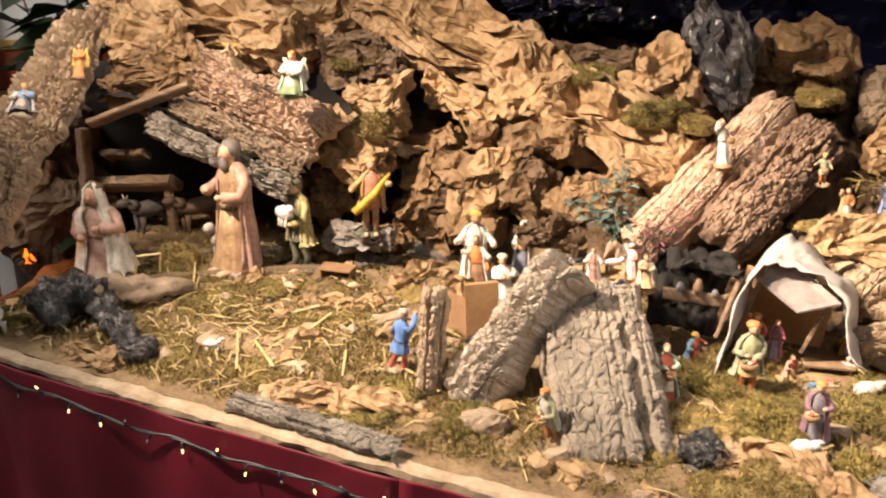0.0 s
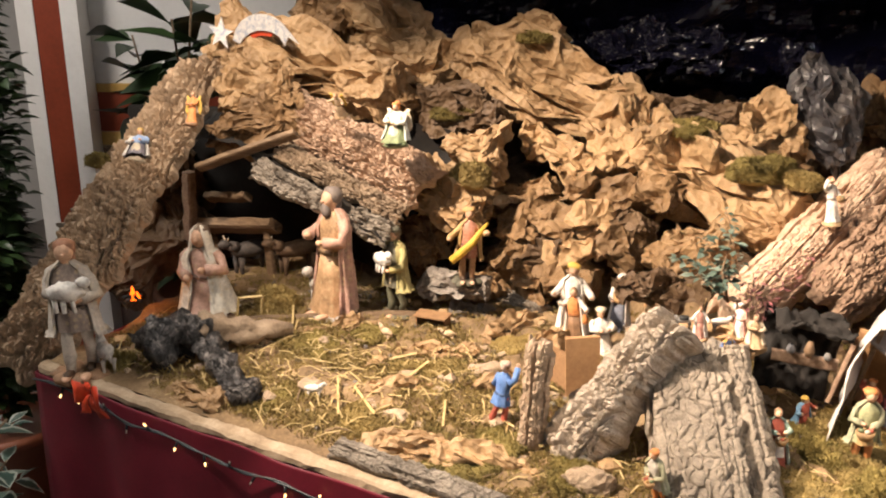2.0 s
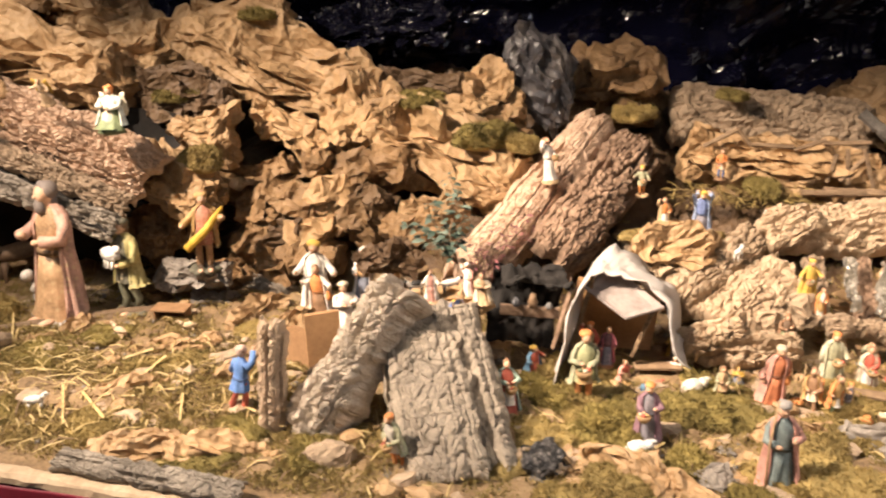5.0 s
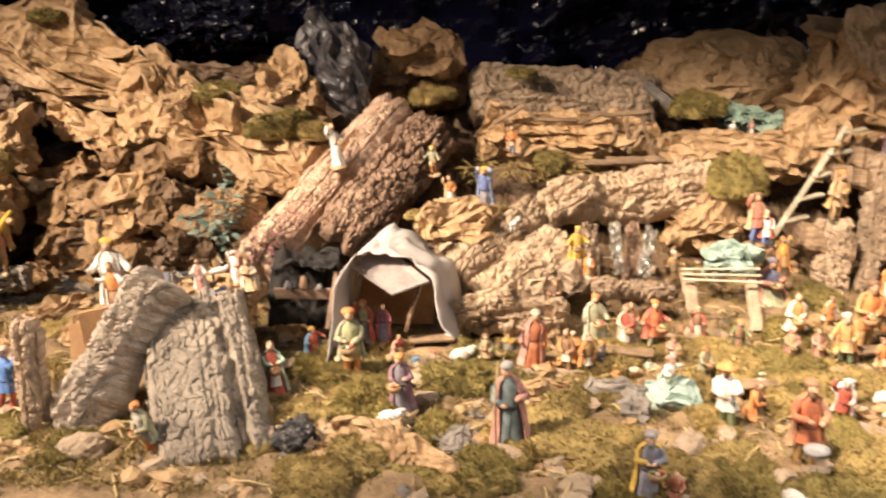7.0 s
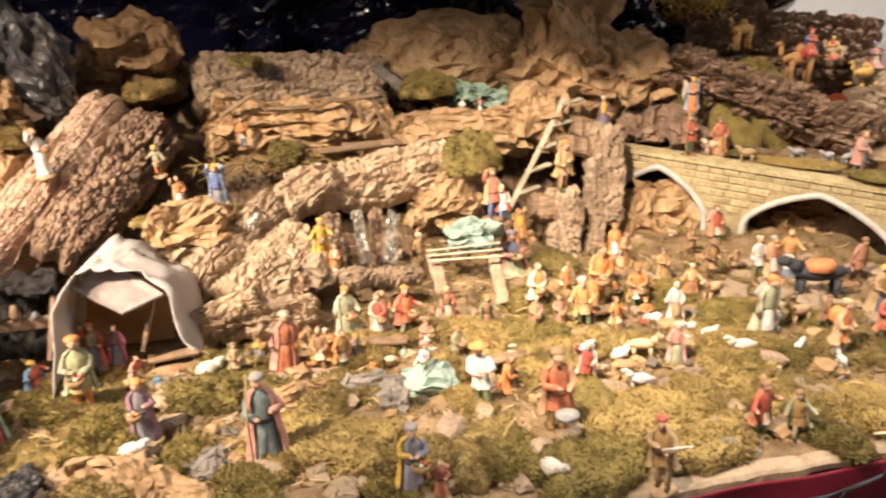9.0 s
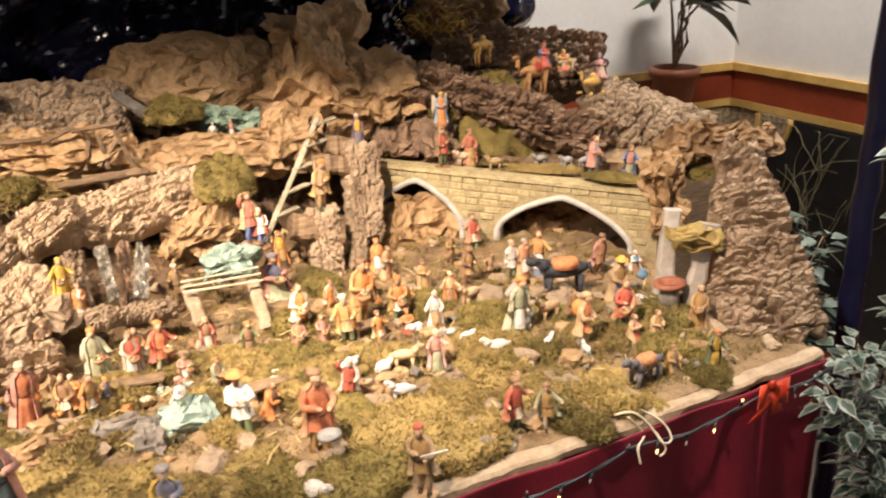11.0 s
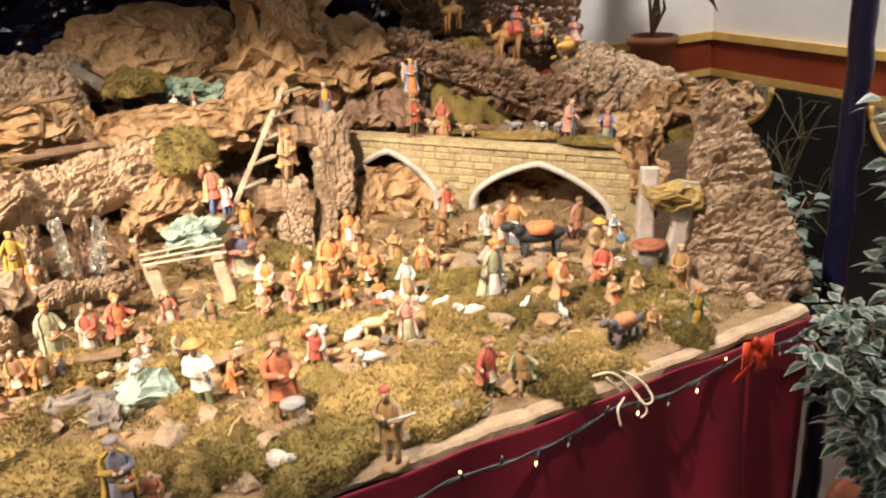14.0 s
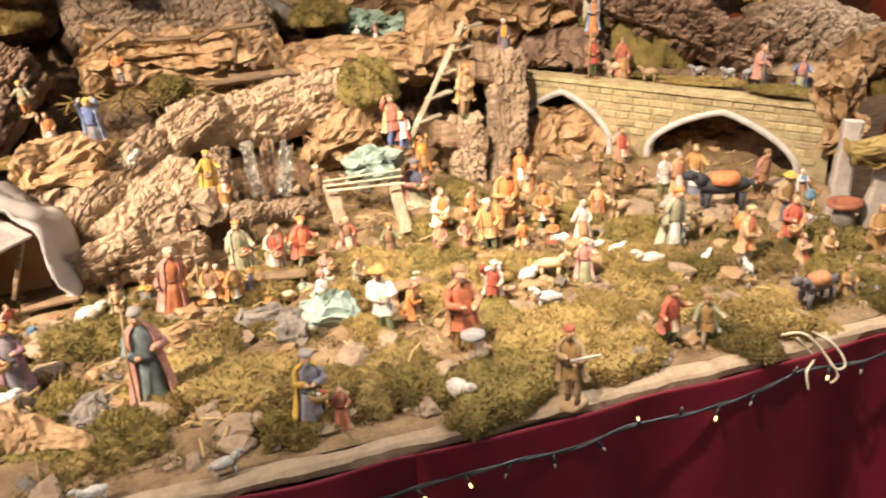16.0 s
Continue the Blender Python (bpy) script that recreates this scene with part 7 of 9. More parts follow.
fig((0.476, 1.700, 0.998), 0.086, 0, YELLOW, YELLOW, YELLOW, None, "out", "basket", BROWN, TAN, label="figurine in bright yellow by the waterfall")
fig((0.500, 1.680, 0.975), 0.059, 0, WHITE, ORANGE, None, None, "front", None, BROWN, TAN)
fig((0.428, 1.620, 0.936), 0.056, 0, DKBROWN, BROWN, BROWN, None, "front", None, DKBROWN, DKBROWN, kneel=True)
fig((0.383, 1.467, 0.874), 0.117, 10, (0.55, 0.16, 0.06), ROSE, CREAM, None, "down", None, BROWN, TAN, label="figurine in an orange-red dress with a white cap")
fig((0.338, 1.542, 0.876), 0.031, 0, YELLOW, None, None, None, "front", None, YELLOW, YELLOW, kneel=True, wide=1.5)
fig((0.353, 1.194, 0.865), 0.149, 15, (0.12, 0.2, 0.22), ROSE, GREY, None, "front", "staff", BROWN, TAN, label="tall figurine in a blue-grey and rose robe with a staff")
fig((0.452, 1.447, 0.873), 0.088, -20, BROWN, OCHRE, None, BROWN, "front", "staff", BROWN, BROWN)
fig((0.484, 1.438, 0.873), 0.085, 30, OCHRE, ORANGE, None, GREEN, "front", None, BROWN, BROWN)
fig((0.554, 1.068, 0.862), 0.115, 5, (0.2, 0.22, 0.3), YELLOW, GREY, None, "front", "basket", GREY, TAN, label="woman figurine in grey-blue with a white apron")
fig((0.593, 1.050, 0.862), 0.063, -5, (0.4, 0.12, 0.07), None, None, None, "front", None, BROWN, TAN, label="child figurine in a red dress")
fig((0.512, 1.574, 0.876), 0.109, 5, SAGE, (0.42, 0.42, 0.3), ORANGE, None, "down", "basket", ORANGE, BROWN, label="figurine in a sage green dress carrying a jar")
fig((0.571, 1.557, 0.876), 0.094, -10, RED, CREAM, None, None, "front", "basket", BROWN, BROWN)
fig((0.619, 1.537, 0.875), 0.105, 15, (0.55, 0.14, 0.05), RED, ORANGE, SAGE, "out", None, BROWN, BROWN, label="figurine in a red and orange dress")
fig((0.709, 1.263, 0.867), 0.119, -10, WHITE, None, ORANGE, GREEN, "front", "brim", BROWN, TAN, label="farmer figurine in white shirt and green trousers")
fig((0.628, 1.347, 0.9), 0.06, 40, WHITE, None, ROSE, None, "out", None, BROWN, AQUA, label="white figurine bent over a pale green stone", kneel=True)
fig((0.763, 1.305, 0.869), 0.061, 80, BROWN, ORANGE, None, None, "front", None, BROWN, DKBROWN, kneel=True, wide=1.4)
fig((-0.241, 1.154, 0.864), 0.100, -20, (0.5, 0.48, 0.42), SAGE, ORANGE, ORANGE, "front", "basket", BROWN, TAN, label="figurine in white and green on a round base before the bark")
fig((0.804, 1.158, 0.864), 0.148, 10, (0.5, 0.13, 0.05), (0.42, 0.2, 0.1), BROWN, OCHRE, "front", "drum", BROWN, TAN, label="drummer figurine in a red-orange tunic")
fig((0.897, 1.288, 0.868), 0.086, -15, RED, (0.62, 0.48, 0.46), WHITE, OCHRE, "front", None, GREY, BROWN, label="figurine in a pink shirt and red apron")
beast((0.761, 1.052, 0.862), 0.05, -60, (0.68, 0.62, 0.55), label="white model sheep lying on the moss", lying=True)
beast((0.142, 1.251, 0.867), 0.045, 10, (0.55, 0.53, 0.5), label="grey-white model sheep lying on the moss", lying=True)
beast((0.434, 0.999, 0.861), 0.042, 10, (0.5, 0.48, 0.45), label="grey model sheep at the front of the table")
beast((0.278, 1.000, 0.861), 0.04, 200, WHITE)
beast((0.248, 1.475, 0.874), 0.05, 20, (0.6, 0.55, 0.46), label="cream model sheep lying beside the tent", lying=True)
beast((0.525, 1.492, 0.874), 0.034, 20, (0.66, 0.62, 0.6))
beast((0.553, 1.547, 0.876), 0.03, 200, (0.5, 0.6, 0.5), lying=True)
beast((0.213, 1.569, 0.876), 0.03, 0, (0.66, 0.6, 0.52), lying=True)
beast((0.816, 1.417, 0.873), 0.035, 190, (0.6, 0.58, 0.5), label="cream model sheep lying on the moss", lying=True)

# the right of the village
fig((1.277, 1.368, 0.871), 0.125, 20, SAGE, (0.42, 0.42, 0.3), ORANGE, None, "down", None, ORANGE, TAN, label="shepherdess figurine in a sage dress")
fig((1.080, 1.317, 0.870), 0.079, 0, ROSE, (0.6, 0.32, 0.3), CREAM, None, "out", None, BROWN, TAN, label="figurine in a pink dress")
fig((1.370, 1.266, 0.868), 0.113, 30, (0.58, 0.17, 0.05), TAN, TAN, CREAM, "front", "sack", BROWN, TAN, label="figurine with an orange bundle on the back")
fig((0.910, 0.998, 0.862), 0.110, -25, OCHRE, (0.4, 0.27, 0.14), RED, TAN, "front", "stick", BROWN, TAN, label="piper figurine with a red cap holding a white flute")
fig((1.105, 1.076, 0.862), 0.100, 20, RED, (0.4, 0.12, 0.06), BROWN, GREEN, "out", None, BROWN, TAN, label="dancing figurine in a red shirt and green trousers")
fig((1.163, 1.058, 0.862), 0.087, -30, OCHRE, SAGE, BROWN, CREAM, "out", None, BROWN, TAN, label="dancing figurine in ochre with a green cloak")
fig((0.782, 1.534, 0.875), 0.072, 0, BROWN, GREEN, ORANGE, None, "front", None, BROWN, BROWN)
fig((0.902, 1.584, 0.876), 0.105, 0, ORANGE, CREAM, None, ORANGE, "front", "basket", BROWN, BROWN)
fig((0.924, 1.503, 0.875), 0.069, 10, ROSE, BROWN, None, None, "front", "basket", BROWN, BROWN)
fig((0.970, 1.494, 0.874), 0.106, -15, OCHRE, (0.55, 0.25, 0.08), CREAM, GREEN, "front", None, GREY, BROWN, label="figurine with a broad orange apron")
fig((1.026, 1.563, 0.875), 0.138, 10, ORANGE, OCHRE, BROWN, OCHRE, "front", "basket", BROWN, BROWN)
fig((1.160, 1.813, 0.876), 0.084, 0, OCHRE, ORANGE, ORANGE, None, "front", None, BROWN, BROWN)
fig((1.163, 1.767, 0.876), 0.080, 20, (0.55, 0.25, 0.1), TAN, None, None, "front", None, BROWN, BROWN)
fig((1.095, 1.531, 0.875), 0.102, -10, ORANGE, OCHRE, ORANGE, GREEN, "front", "basket", BROWN, BROWN)
fig((1.094, 1.485, 0.875), 0.048, 0, ORANGE, None, ORANGE, None, "front", None, BROWN, BROWN, kneel=True)
fig((1.207, 1.645, 0.876), 0.079, 0, OCHRE, TAN, BROWN, None, "front", None, BROWN, BROWN)
fig((1.309, 1.641, 0.876), 0.095, 15, OCHRE, BROWN, BROWN, BROWN, "front", "brim", BROWN, BROWN, label="farmer figurine in brown with a broad hat")
fig((1.432, 1.840, 0.866), 0.101, 0, RED, (0.45, 0.2, 0.12), BROWN, GREEN, "front", None, BROWN, BROWN, label="figurine in a red waistcoat beside the arch")
fig((1.414, 1.622, 0.876), 0.092, 0, WHITE, None, CREAM, GREEN, "down", None, BROWN, BROWN, label="soldier figurine in white and green")
fig((1.444, 1.617, 0.876), 0.093, 0, (0.5, 0.2, 0.1), TAN, GREY, None, "front", None, BROWN, BROWN)
fig((1.484, 1.614, 0.876), 0.107, -20, (0.5, 0.24, 0.07), OCHRE, None, None, "out", None, BROWN, BROWN, label="figurine in an orange-brown robe under the arch")
fig((1.600, 1.549, 0.876), 0.101, 10, (0.45, 0.22, 0.1), ROSE, BROWN, BROWN, "front", None, BROWN, BROWN)
beast((1.472, 1.488, 0.874), 0.085, 165, (0.03, 0.035, 0.045), "ox", "dark blue-grey model ox with an orange saddle cloth", "saddled_ox", (0.55, 0.2, 0.08))
fig((1.546, 1.403, 0.872), 0.105, 0, OCHRE, TAN, YELLOW, None, "front", "brim", BROWN, BROWN)
fig((1.479, 1.283, 0.868), 0.112, -20, RED, (0.4, 0.16, 0.08), None, GREEN, "front", "basket", BROWN, BROWN)
fig((1.475, 1.242, 0.867), 0.056, 30, ROSE, TAN, None, None, "front", None, BROWN, BROWN, kneel=True)
fig((1.691, 1.521, 0.875), 0.051, 0, SKY, WHITE, None, None, "front", None, WHITE, TAN, kneel=True)
fig((1.617, 1.225, 0.866), 0.093, -20, OCHRE, (0.42, 0.25, 0.12), TAN, None, "front", "basket", BROWN, BROWN)
fig((1.536, 1.086, 0.863), 0.078, -10, YELLOW, GREEN, ORANGE, None, "out", None, BROWN, DKGREEN, label="figurine in yellow and green by the bark slab")
beast((1.389, 1.097, 0.863), 0.06, 190, (0.14, 0.13, 0.14), "ox", "grey model donkey carrying a rider", "donkey", (0.4, 0.18, 0.08))
fig((1.394, 1.119, 0.863), 0.047, 90, ORANGE, None, None, None, "front", None, BROWN, TAN)
beast((0.982, 1.248, 0.867), 0.05, 160, (0.66, 0.62, 0.6), label="white model lamb standing on the moss")
beast((1.205, 1.308, 0.869), 0.055, 170, (0.64, 0.56, 0.46), label="cream model sheep standing on the moss")
beast((1.296, 1.370, 0.871), 0.055, 20, WHITE)
fig((1.155, 1.476, 0.874), 0.085, 0, WHITE, WHITE, None, None, "front", None, WHITE, WHITE, label="white figurine bent over the sheep", wide=0.9)
beast((1.109, 1.470, 0.874), 0.035, 200, WHITE, lying=True)
beast((0.988, 1.352, 0.870), 0.04, 20, WHITE, lying=True)
beast((1.029, 1.350, 0.870), 0.042, -20, (0.6, 0.42, 0.24), "goat", "tan model goat on the moss", "goat")
beast((1.179, 1.386, 0.872), 0.036, 10, WHITE, lying=True)
beast((1.157, 1.415, 0.872), 0.036, 180, WHITE)
beast((1.310, 1.296, 0.868), 0.035, 30, WHITE)
beast((1.375, 1.396, 0.872), 0.045, 190, (0.45, 0.3, 0.17), "goat", "brown model goat on the moss", "goat")
beast((1.266, 1.535, 0.875), 0.045, 200, (0.5, 0.34, 0.2), "goat", "brown model goat near the arches", "goat")
beast((1.593, 1.348, 0.870), 0.042, 160, WHITE)
beast((0.809, 1.382, 0.872), 0.04, 170, (0.6, 0.58, 0.5), lying=True)
beast((0.924, 1.374, 0.871), 0.045, 20, WHITE, lying=True)
beast((1.356, 1.233, 0.867), 0.036, 80, WHITE)
beast((1.530, 1.173, 0.864), 0.036, 30, (0.5, 0.38, 0.26))

# figures and beasts on the terrace and the mountain
fig((1.427, 2.000, 1.060), 0.1, 0, RED, BROWN, BROWN, GREEN, "front", "staff", BROWN, BROWN, label="shepherd figurine in red and green on the terrace")
fig((1.5, 1.985, 1.060), 0.092, 0, (0.45, 0.12, 0.07), (0.45, 0.15, 0.09), BROWN, None, "front", None, BROWN, BROWN, label="figurine in a red robe on the terrace")
fig((1.441, 2.03, 1.163), 0.082, 0, ORANGE, (0.25, 0.35, 0.5), YELLOW, None, "front", "wings", YELLOW, BROWN, label="angel figurine in orange and blue on a rock")
beast((1.479, 1.980, 1.060), 0.05, 180, (0.55, 0.42, 0.3), label="tan model sheep on the terrace wall")
beast((1.526, 1.896, 1.060), 0.045, 160, (0.45, 0.32, 0.18), label="brown model sheep on the terrace wall")
beast((1.389, 2.188, 1.060), 0.04, 170, (0.45, 0.38, 0.28), label="grey-brown sheep lying on the terrace", lying=True)
beast((1.646, 1.874, 1.058), 0.04, 170, (0.35, 0.34, 0.34), label="grey model sheep on the terrace")
beast((1.693, 1.820, 1.058), 0.042, 190, (0.38, 0.37, 0.37), label="grey model sheep on the terrace")
beast((1.726, 1.793, 1.058), 0.042, 20, (0.35, 0.34, 0.34), label="grey model sheep on the terrace")
fig((1.730, 1.756, 1.040), 0.106, 20, (0.16, 0.22, 0.32), ROSE, None, SLATE, "front", "staff", BROWN, SLATE, label="figurine in blue with a shovel on the terrace")
fig((1.800, 1.705, 1.036), 0.090, 0, ROSE, BLUE, BROWN, None, "out", None, BROWN, ROSE, label="figurine in pink and blue on the terrace")
beast((1.582, 2.060, 1.305), 0.062, 200, (0.45, 0.27, 0.08), "camel", "golden brown model camel on the bark ledge", "camel")
beast((1.708, 2.000, 1.216), 0.085, 190, (0.45, 0.24, 0.09), "camel", "brown model camel with a red saddle", "camel", RED)
beast((1.845, 1.930, 1.215), 0.06, 190, (0.5, 0.3, 0.08), "camel", "ochre model camel lying on the ledge", "camel", None, None, True)
beast((1.806, 2.000, 1.257), 0.05, 190, (0.4, 0.3, 0.2), "camel", "brown model camel behind the others", "camel", YELLOW)
fig((1.732, 2.000, 1.292), 0.057, 0, RED, BLUE, RED, None, "front", None, BROWN, RED, label="rider figurine in red and blue", kneel=True)
fig((1.797, 2.000, 1.276), 0.051, 0, RED, YELLOW, YELLOW, None, "front", None, BROWN, ROSE, label="rider figurine in red and yellow", kneel=True)
fig((1.875, 1.940, 1.256), 0.059, 0, ROSE, PLUM, BLUE, None, "front", None, BROWN, GREY, label="rider figurine in rose and purple", kneel=True)
fig((1.215, 2.050, 1.126), 0.084, 0, YELLOW, PLUM, WHITE, None, "front", None, WHITE, BROWN, label="figurine in yellow with a dark skirt on the bark column")
fig((1.066, 1.920, 1.024), 0.119, 0, TAN, OCHRE, ORANGE, TAN, "front", "staff", BROWN, GREEN, label="shepherd figurine in tan standing on the board step")
fig((0.873, 1.840, 0.998), 0.110, 0, (0.45, 0.12, 0.08), TAN, BROWN, BLUE, "up", None, BROWN, BROWN, label="figurine in red with a raised arm")
fig((0.898, 1.840, 0.986), 0.085, 0, WHITE, RED, None, BLUE, "front", None, WHITE, BROWN)
fig((0.929, 1.800, 0.943), 0.081, 0, YELLOW, ORANGE, ORANGE, None, "both", None, BROWN, BROWN, label="figurine in bright yellow and orange")
fig((0.906, 1.795, 0.876), 0.099, 10, (0.1, 0.14, 0.26), ROSE, SLATE, None, "front", "basket", BROWN, SLATE, label="seated figurine in slate blue with a wooden box", kneel=True, wide=1.3)
fig((0.914, 2.120, 1.174), 0.048, 0, ROSE, DKGREEN, None, None, "out", None, BROWN, GREY, label="small figurine in a rocky grotto")
fig((0.867, 2.120, 1.181), 0.037, 0, WHITE, None, None, None, "front", None, WHITE, GREY)
fig((0.695, 1.819, 0.892), 0.094, 30, TAN, OCHRE, CREAM, OCHRE, "out", None, CREAM, BROWN, label="figurine working at the wooden press")


# ---- wares and vessels among the figures ----
def basket(at, size, fill, turn=0, label="small woven basket of wares on the ground"):
    ob = thing("basket", at, label, "basket", "baskets in the village", turn=turn)
    sh = Shape()
    sh.loft([(0, 0, -0.004, size * 0.7, size * 0.6), (0, 0, size * 0.3, size * 0.95, size * 0.8), (0, 0, size * 0.62, size * 1.05, size * 0.9), (0, 0, size * 0.66, size * 1.05, size * 0.9), (0, 0, size * 0.5, size * 0.9, size * 0.75)], paint((0.3, 0.19, 0.09)), 16, 0.04)
    mesh_ob("bowl", sh.v, sh.f, sh.m, sh.s, ob, True)
    for q in range(6):
        sh = Shape()
        sh.ball((size * 0.5 * math.cos(q * 1.05), size * 0.42 * math.sin(q * 1.05), size * 0.62), (size * 0.3, size * 0.3, size * 0.24), paint(muted(fill)), 2, 0.1, q)
        mesh_ob("ware", sh.v, sh.f, sh.m, sh.s, ob, True)


def jar(at, size, col, label="small clay jar standing on the ground"):
    sh = Shape()
    sh.loft([(0, 0, -0.003, size * 0.5, size * 0.5), (0, 0, size * 0.4, size * 0.8, size * 0.8), (0, 0, size * 0.9, size * 0.85, size * 0.85), (0, 0, size * 1.35, size * 0.45, size * 0.45), (0, 0, size * 1.5, size * 0.52, size * 0.52), (0, 0, size * 1.45, size * 0.36, size * 0.36)], paint(muted(col)), 16)
    return sh.make("jar", at, 0, 1, label, "jar")


def bench(at, w, turn, label="low wooden market table with wares"):
    ob = thing("market_table", at, label, "table", turn=turn)
    for nm, c, s in (("tabletop", (0, 0, 0.028), (w, 0.03, 0.004)), ("leg", (-w * 0.42, 0, 0.012), (0.005, 0.024, 0.03)), ("leg", (w * 0.42, 0, 0.012), (0.005, 0.024, 0.03))):
        sh = Shape()
        sh.box(c, s, WOOD)
        mesh_ob(nm, sh.v, sh.f, sh.m, sh.s, ob, False)


basket((0.432, 1.471, 0.874), 0.016, ORANGE)
basket((0.691, 1.377, 0.871), 0.016, CREAM)
basket((0.186, 1.507, 0.875), 0.015, RED)
basket((0.853, 1.478, 0.874), 0.014, OCHRE)
basket((0.984, 1.352, 0.871), 0.014, TAN)
basket((0.576, 1.451, 0.873), 0.014, CREAM)
basket((1.098, 1.565, 0.875), 0.014, OCHRE)
basket((1.092, 1.638, 0.876), 0.014, ORANGE)
basket((1.495, 1.172, 0.865), 0.014, TAN)
jar((0.158, 1.467, 0.874), 0.012, SKY)
jar((0.285, 1.492, 0.875), 0.011, OCHRE)
jar((0.790, 1.464, 0.874), 0.012, BROWN)
jar((0.541, 1.424, 0.873), 0.012, ORANGE)
jar((-0.052, 1.434, 0.873), 0.012, SLATE)
jar((1.684, 1.484, 0.874), 0.014, SKY)
jar((0.691, 1.631, 0.876), 0.011, BROWN)
bench((0.183, 1.530, 0.875), 0.09, 10)
bench((0.569, 1.485, 0.875), 0.09, -8)
bench((0.778, 1.371, 0.871), 0.08, 12)
bench((1.017, 1.506, 0.875), 0.07, 10)
basket((0.192, 1.547, 0.876), 0.013, RED)
jar((0.605, 1.468, 0.874), 0.01, AQUA)
fig((0.702, 1.433, 0.873), 0.066, 20, TAN, SAGE, ORANGE, BROWN, "front", "basket", BROWN, BROWN)
fig((0.220, 1.624, 0.876), 0.061, 0, OCHRE, YELLOW, None, None, "front", None, BROWN, BROWN)
fig((1.021, 1.453, 0.874), 0.073, 10, ORANGE, TAN, BROWN, OCHRE, "out", None, BROWN, BROWN)
fig((0.870, 1.499, 0.875), 0.074, -10, TAN, ROSE, CREAM, None, "front", "basket", BROWN, BROWN)
fig((0.274, 1.698, 0.876), 0.050, 0, BROWN, TAN, None, None, "front", None, BROWN, BROWN)
fig((0.716, 1.591, 0.876), 0.071, 0, BROWN, RED, TAN, None, "front", None, BROWN, BROWN)
fig((1.124, 1.562, 0.876), 0.072, 20, OCHRE, ORANGE, TAN, BROWN, "front", None, BROWN, BROWN)
fig((1.333, 1.779, 0.876), 0.076, 20, OCHRE, BROWN, BROWN, BROWN, "front", "staff", BROWN, BROWN)
fig((1.082, 1.664, 0.876), 0.087, -10, (0.5, 0.25, 0.1), OCHRE, ORANGE, None, "front", "basket", BROWN, BROWN)
fig((1.375, 1.658, 0.876), 0.066, 0, TAN, BROWN, BROWN, BROWN, "front", None, BROWN, BROWN)
fig((1.527, 1.238, 0.867), 0.057, 0, OCHRE, TAN, None, None, "front", None, BROWN, BROWN, kneel=True)
fig((1.465, 1.112, 0.863), 0.053, 0, TAN, OCHRE, BROWN, None, "front", None, BROWN, BROWN, kneel=True)


def dark_stall():
    """A plank stall under the root, pots on a shelf, its shade made of black sheets."""
    at = (-0.129, 1.627, 0.876)
    ob = thing("shaded_stall", at, "stall with a plank shelf under the root, black sheets for its shade", "stall")
    O = Vector(at)
    def sheet(name, a, b, c, d, seed, mat):
        U, V = np.meshgrid(np.linspace(0, 1, 26), np.linspace(0, 1, 18), indexing="ij")
        U, V = U.ravel()[:, None], V.ravel()[:, None]
        P = (1 - V) * ((1 - U) * np.array(a) + U * np.array(b)) + V * ((1 - U) * np.array(d) + U * np.array(c))
        P = P + np.stack([0.4 * crumple(P, 0.03, seed), 1.3 * crumple(P, 0.03, seed + 1), 1.1 * crumple(P, 0.035, seed + 2)], 1)
        F = [(i * 18 + j, (i + 1) * 18 + j, (i + 1) * 18 + j + 1, i * 18 + j + 1) for i in range(25) for j in range(17)]
        o = mesh_ob(name, P - np.array(at), F, mat, None, ob, True)
        o.modifiers.new("thick", "SOLIDIFY").thickness = 0.002
    # Black sheets fill the dark gap behind and above the shelf with shade.
    sheet("back_cloth", (-0.157, 1.540, 0.927), (-0.023, 1.560, 0.907), (-0.009, 1.600, 1.053), (-0.150, 1.600, 1.063), 81, SHADE_CLOTH)
    sheet("roof_cloth", (-0.110, 1.470, 1.073), (0.013, 1.490, 1.072), (-0.008, 1.600, 1.062), (-0.150, 1.600, 1.065), 84, SHADE_CLOTH)
    beam((-0.124, 1.510, 1.007), (-0.010, 1.510, 1.007), 0.008, 0.024, BARK_DARK, "shelf", ob, face=(0, -0.2, 1))
    beam((-0.018, 1.490, 0.942), (0.009, 1.490, 1.061), 0.008, 0.008, BARK_DARK, "post", ob)
    for q, px in enumerate((0.25, 0.5, 0.75)):
        p = Vector((-0.123, 1.500, 1.021)).lerp(Vector((0.002, 1.500, 1.017)), px) - O
        sh = Shape()
        sh.loft([(p.x, p.y, p.z + d * (0.8, 1.3, 0.6)[q], w * (0.8, 0.9, 0.7)[q], w * (0.8, 0.9, 0.7)[q]) for d, w in ((0, 0.007), (0.008, 0.011), (0.016, 0.008), (0.022, 0.005))], paint(((0.12, 0.12, 0.13), (0.13, 0.08, 0.045), (0.1, 0.1, 0.1))[q]), 12)
        mesh_ob("pot", sh.v, sh.f, sh.m, sh.s, ob, True)


dark_stall()


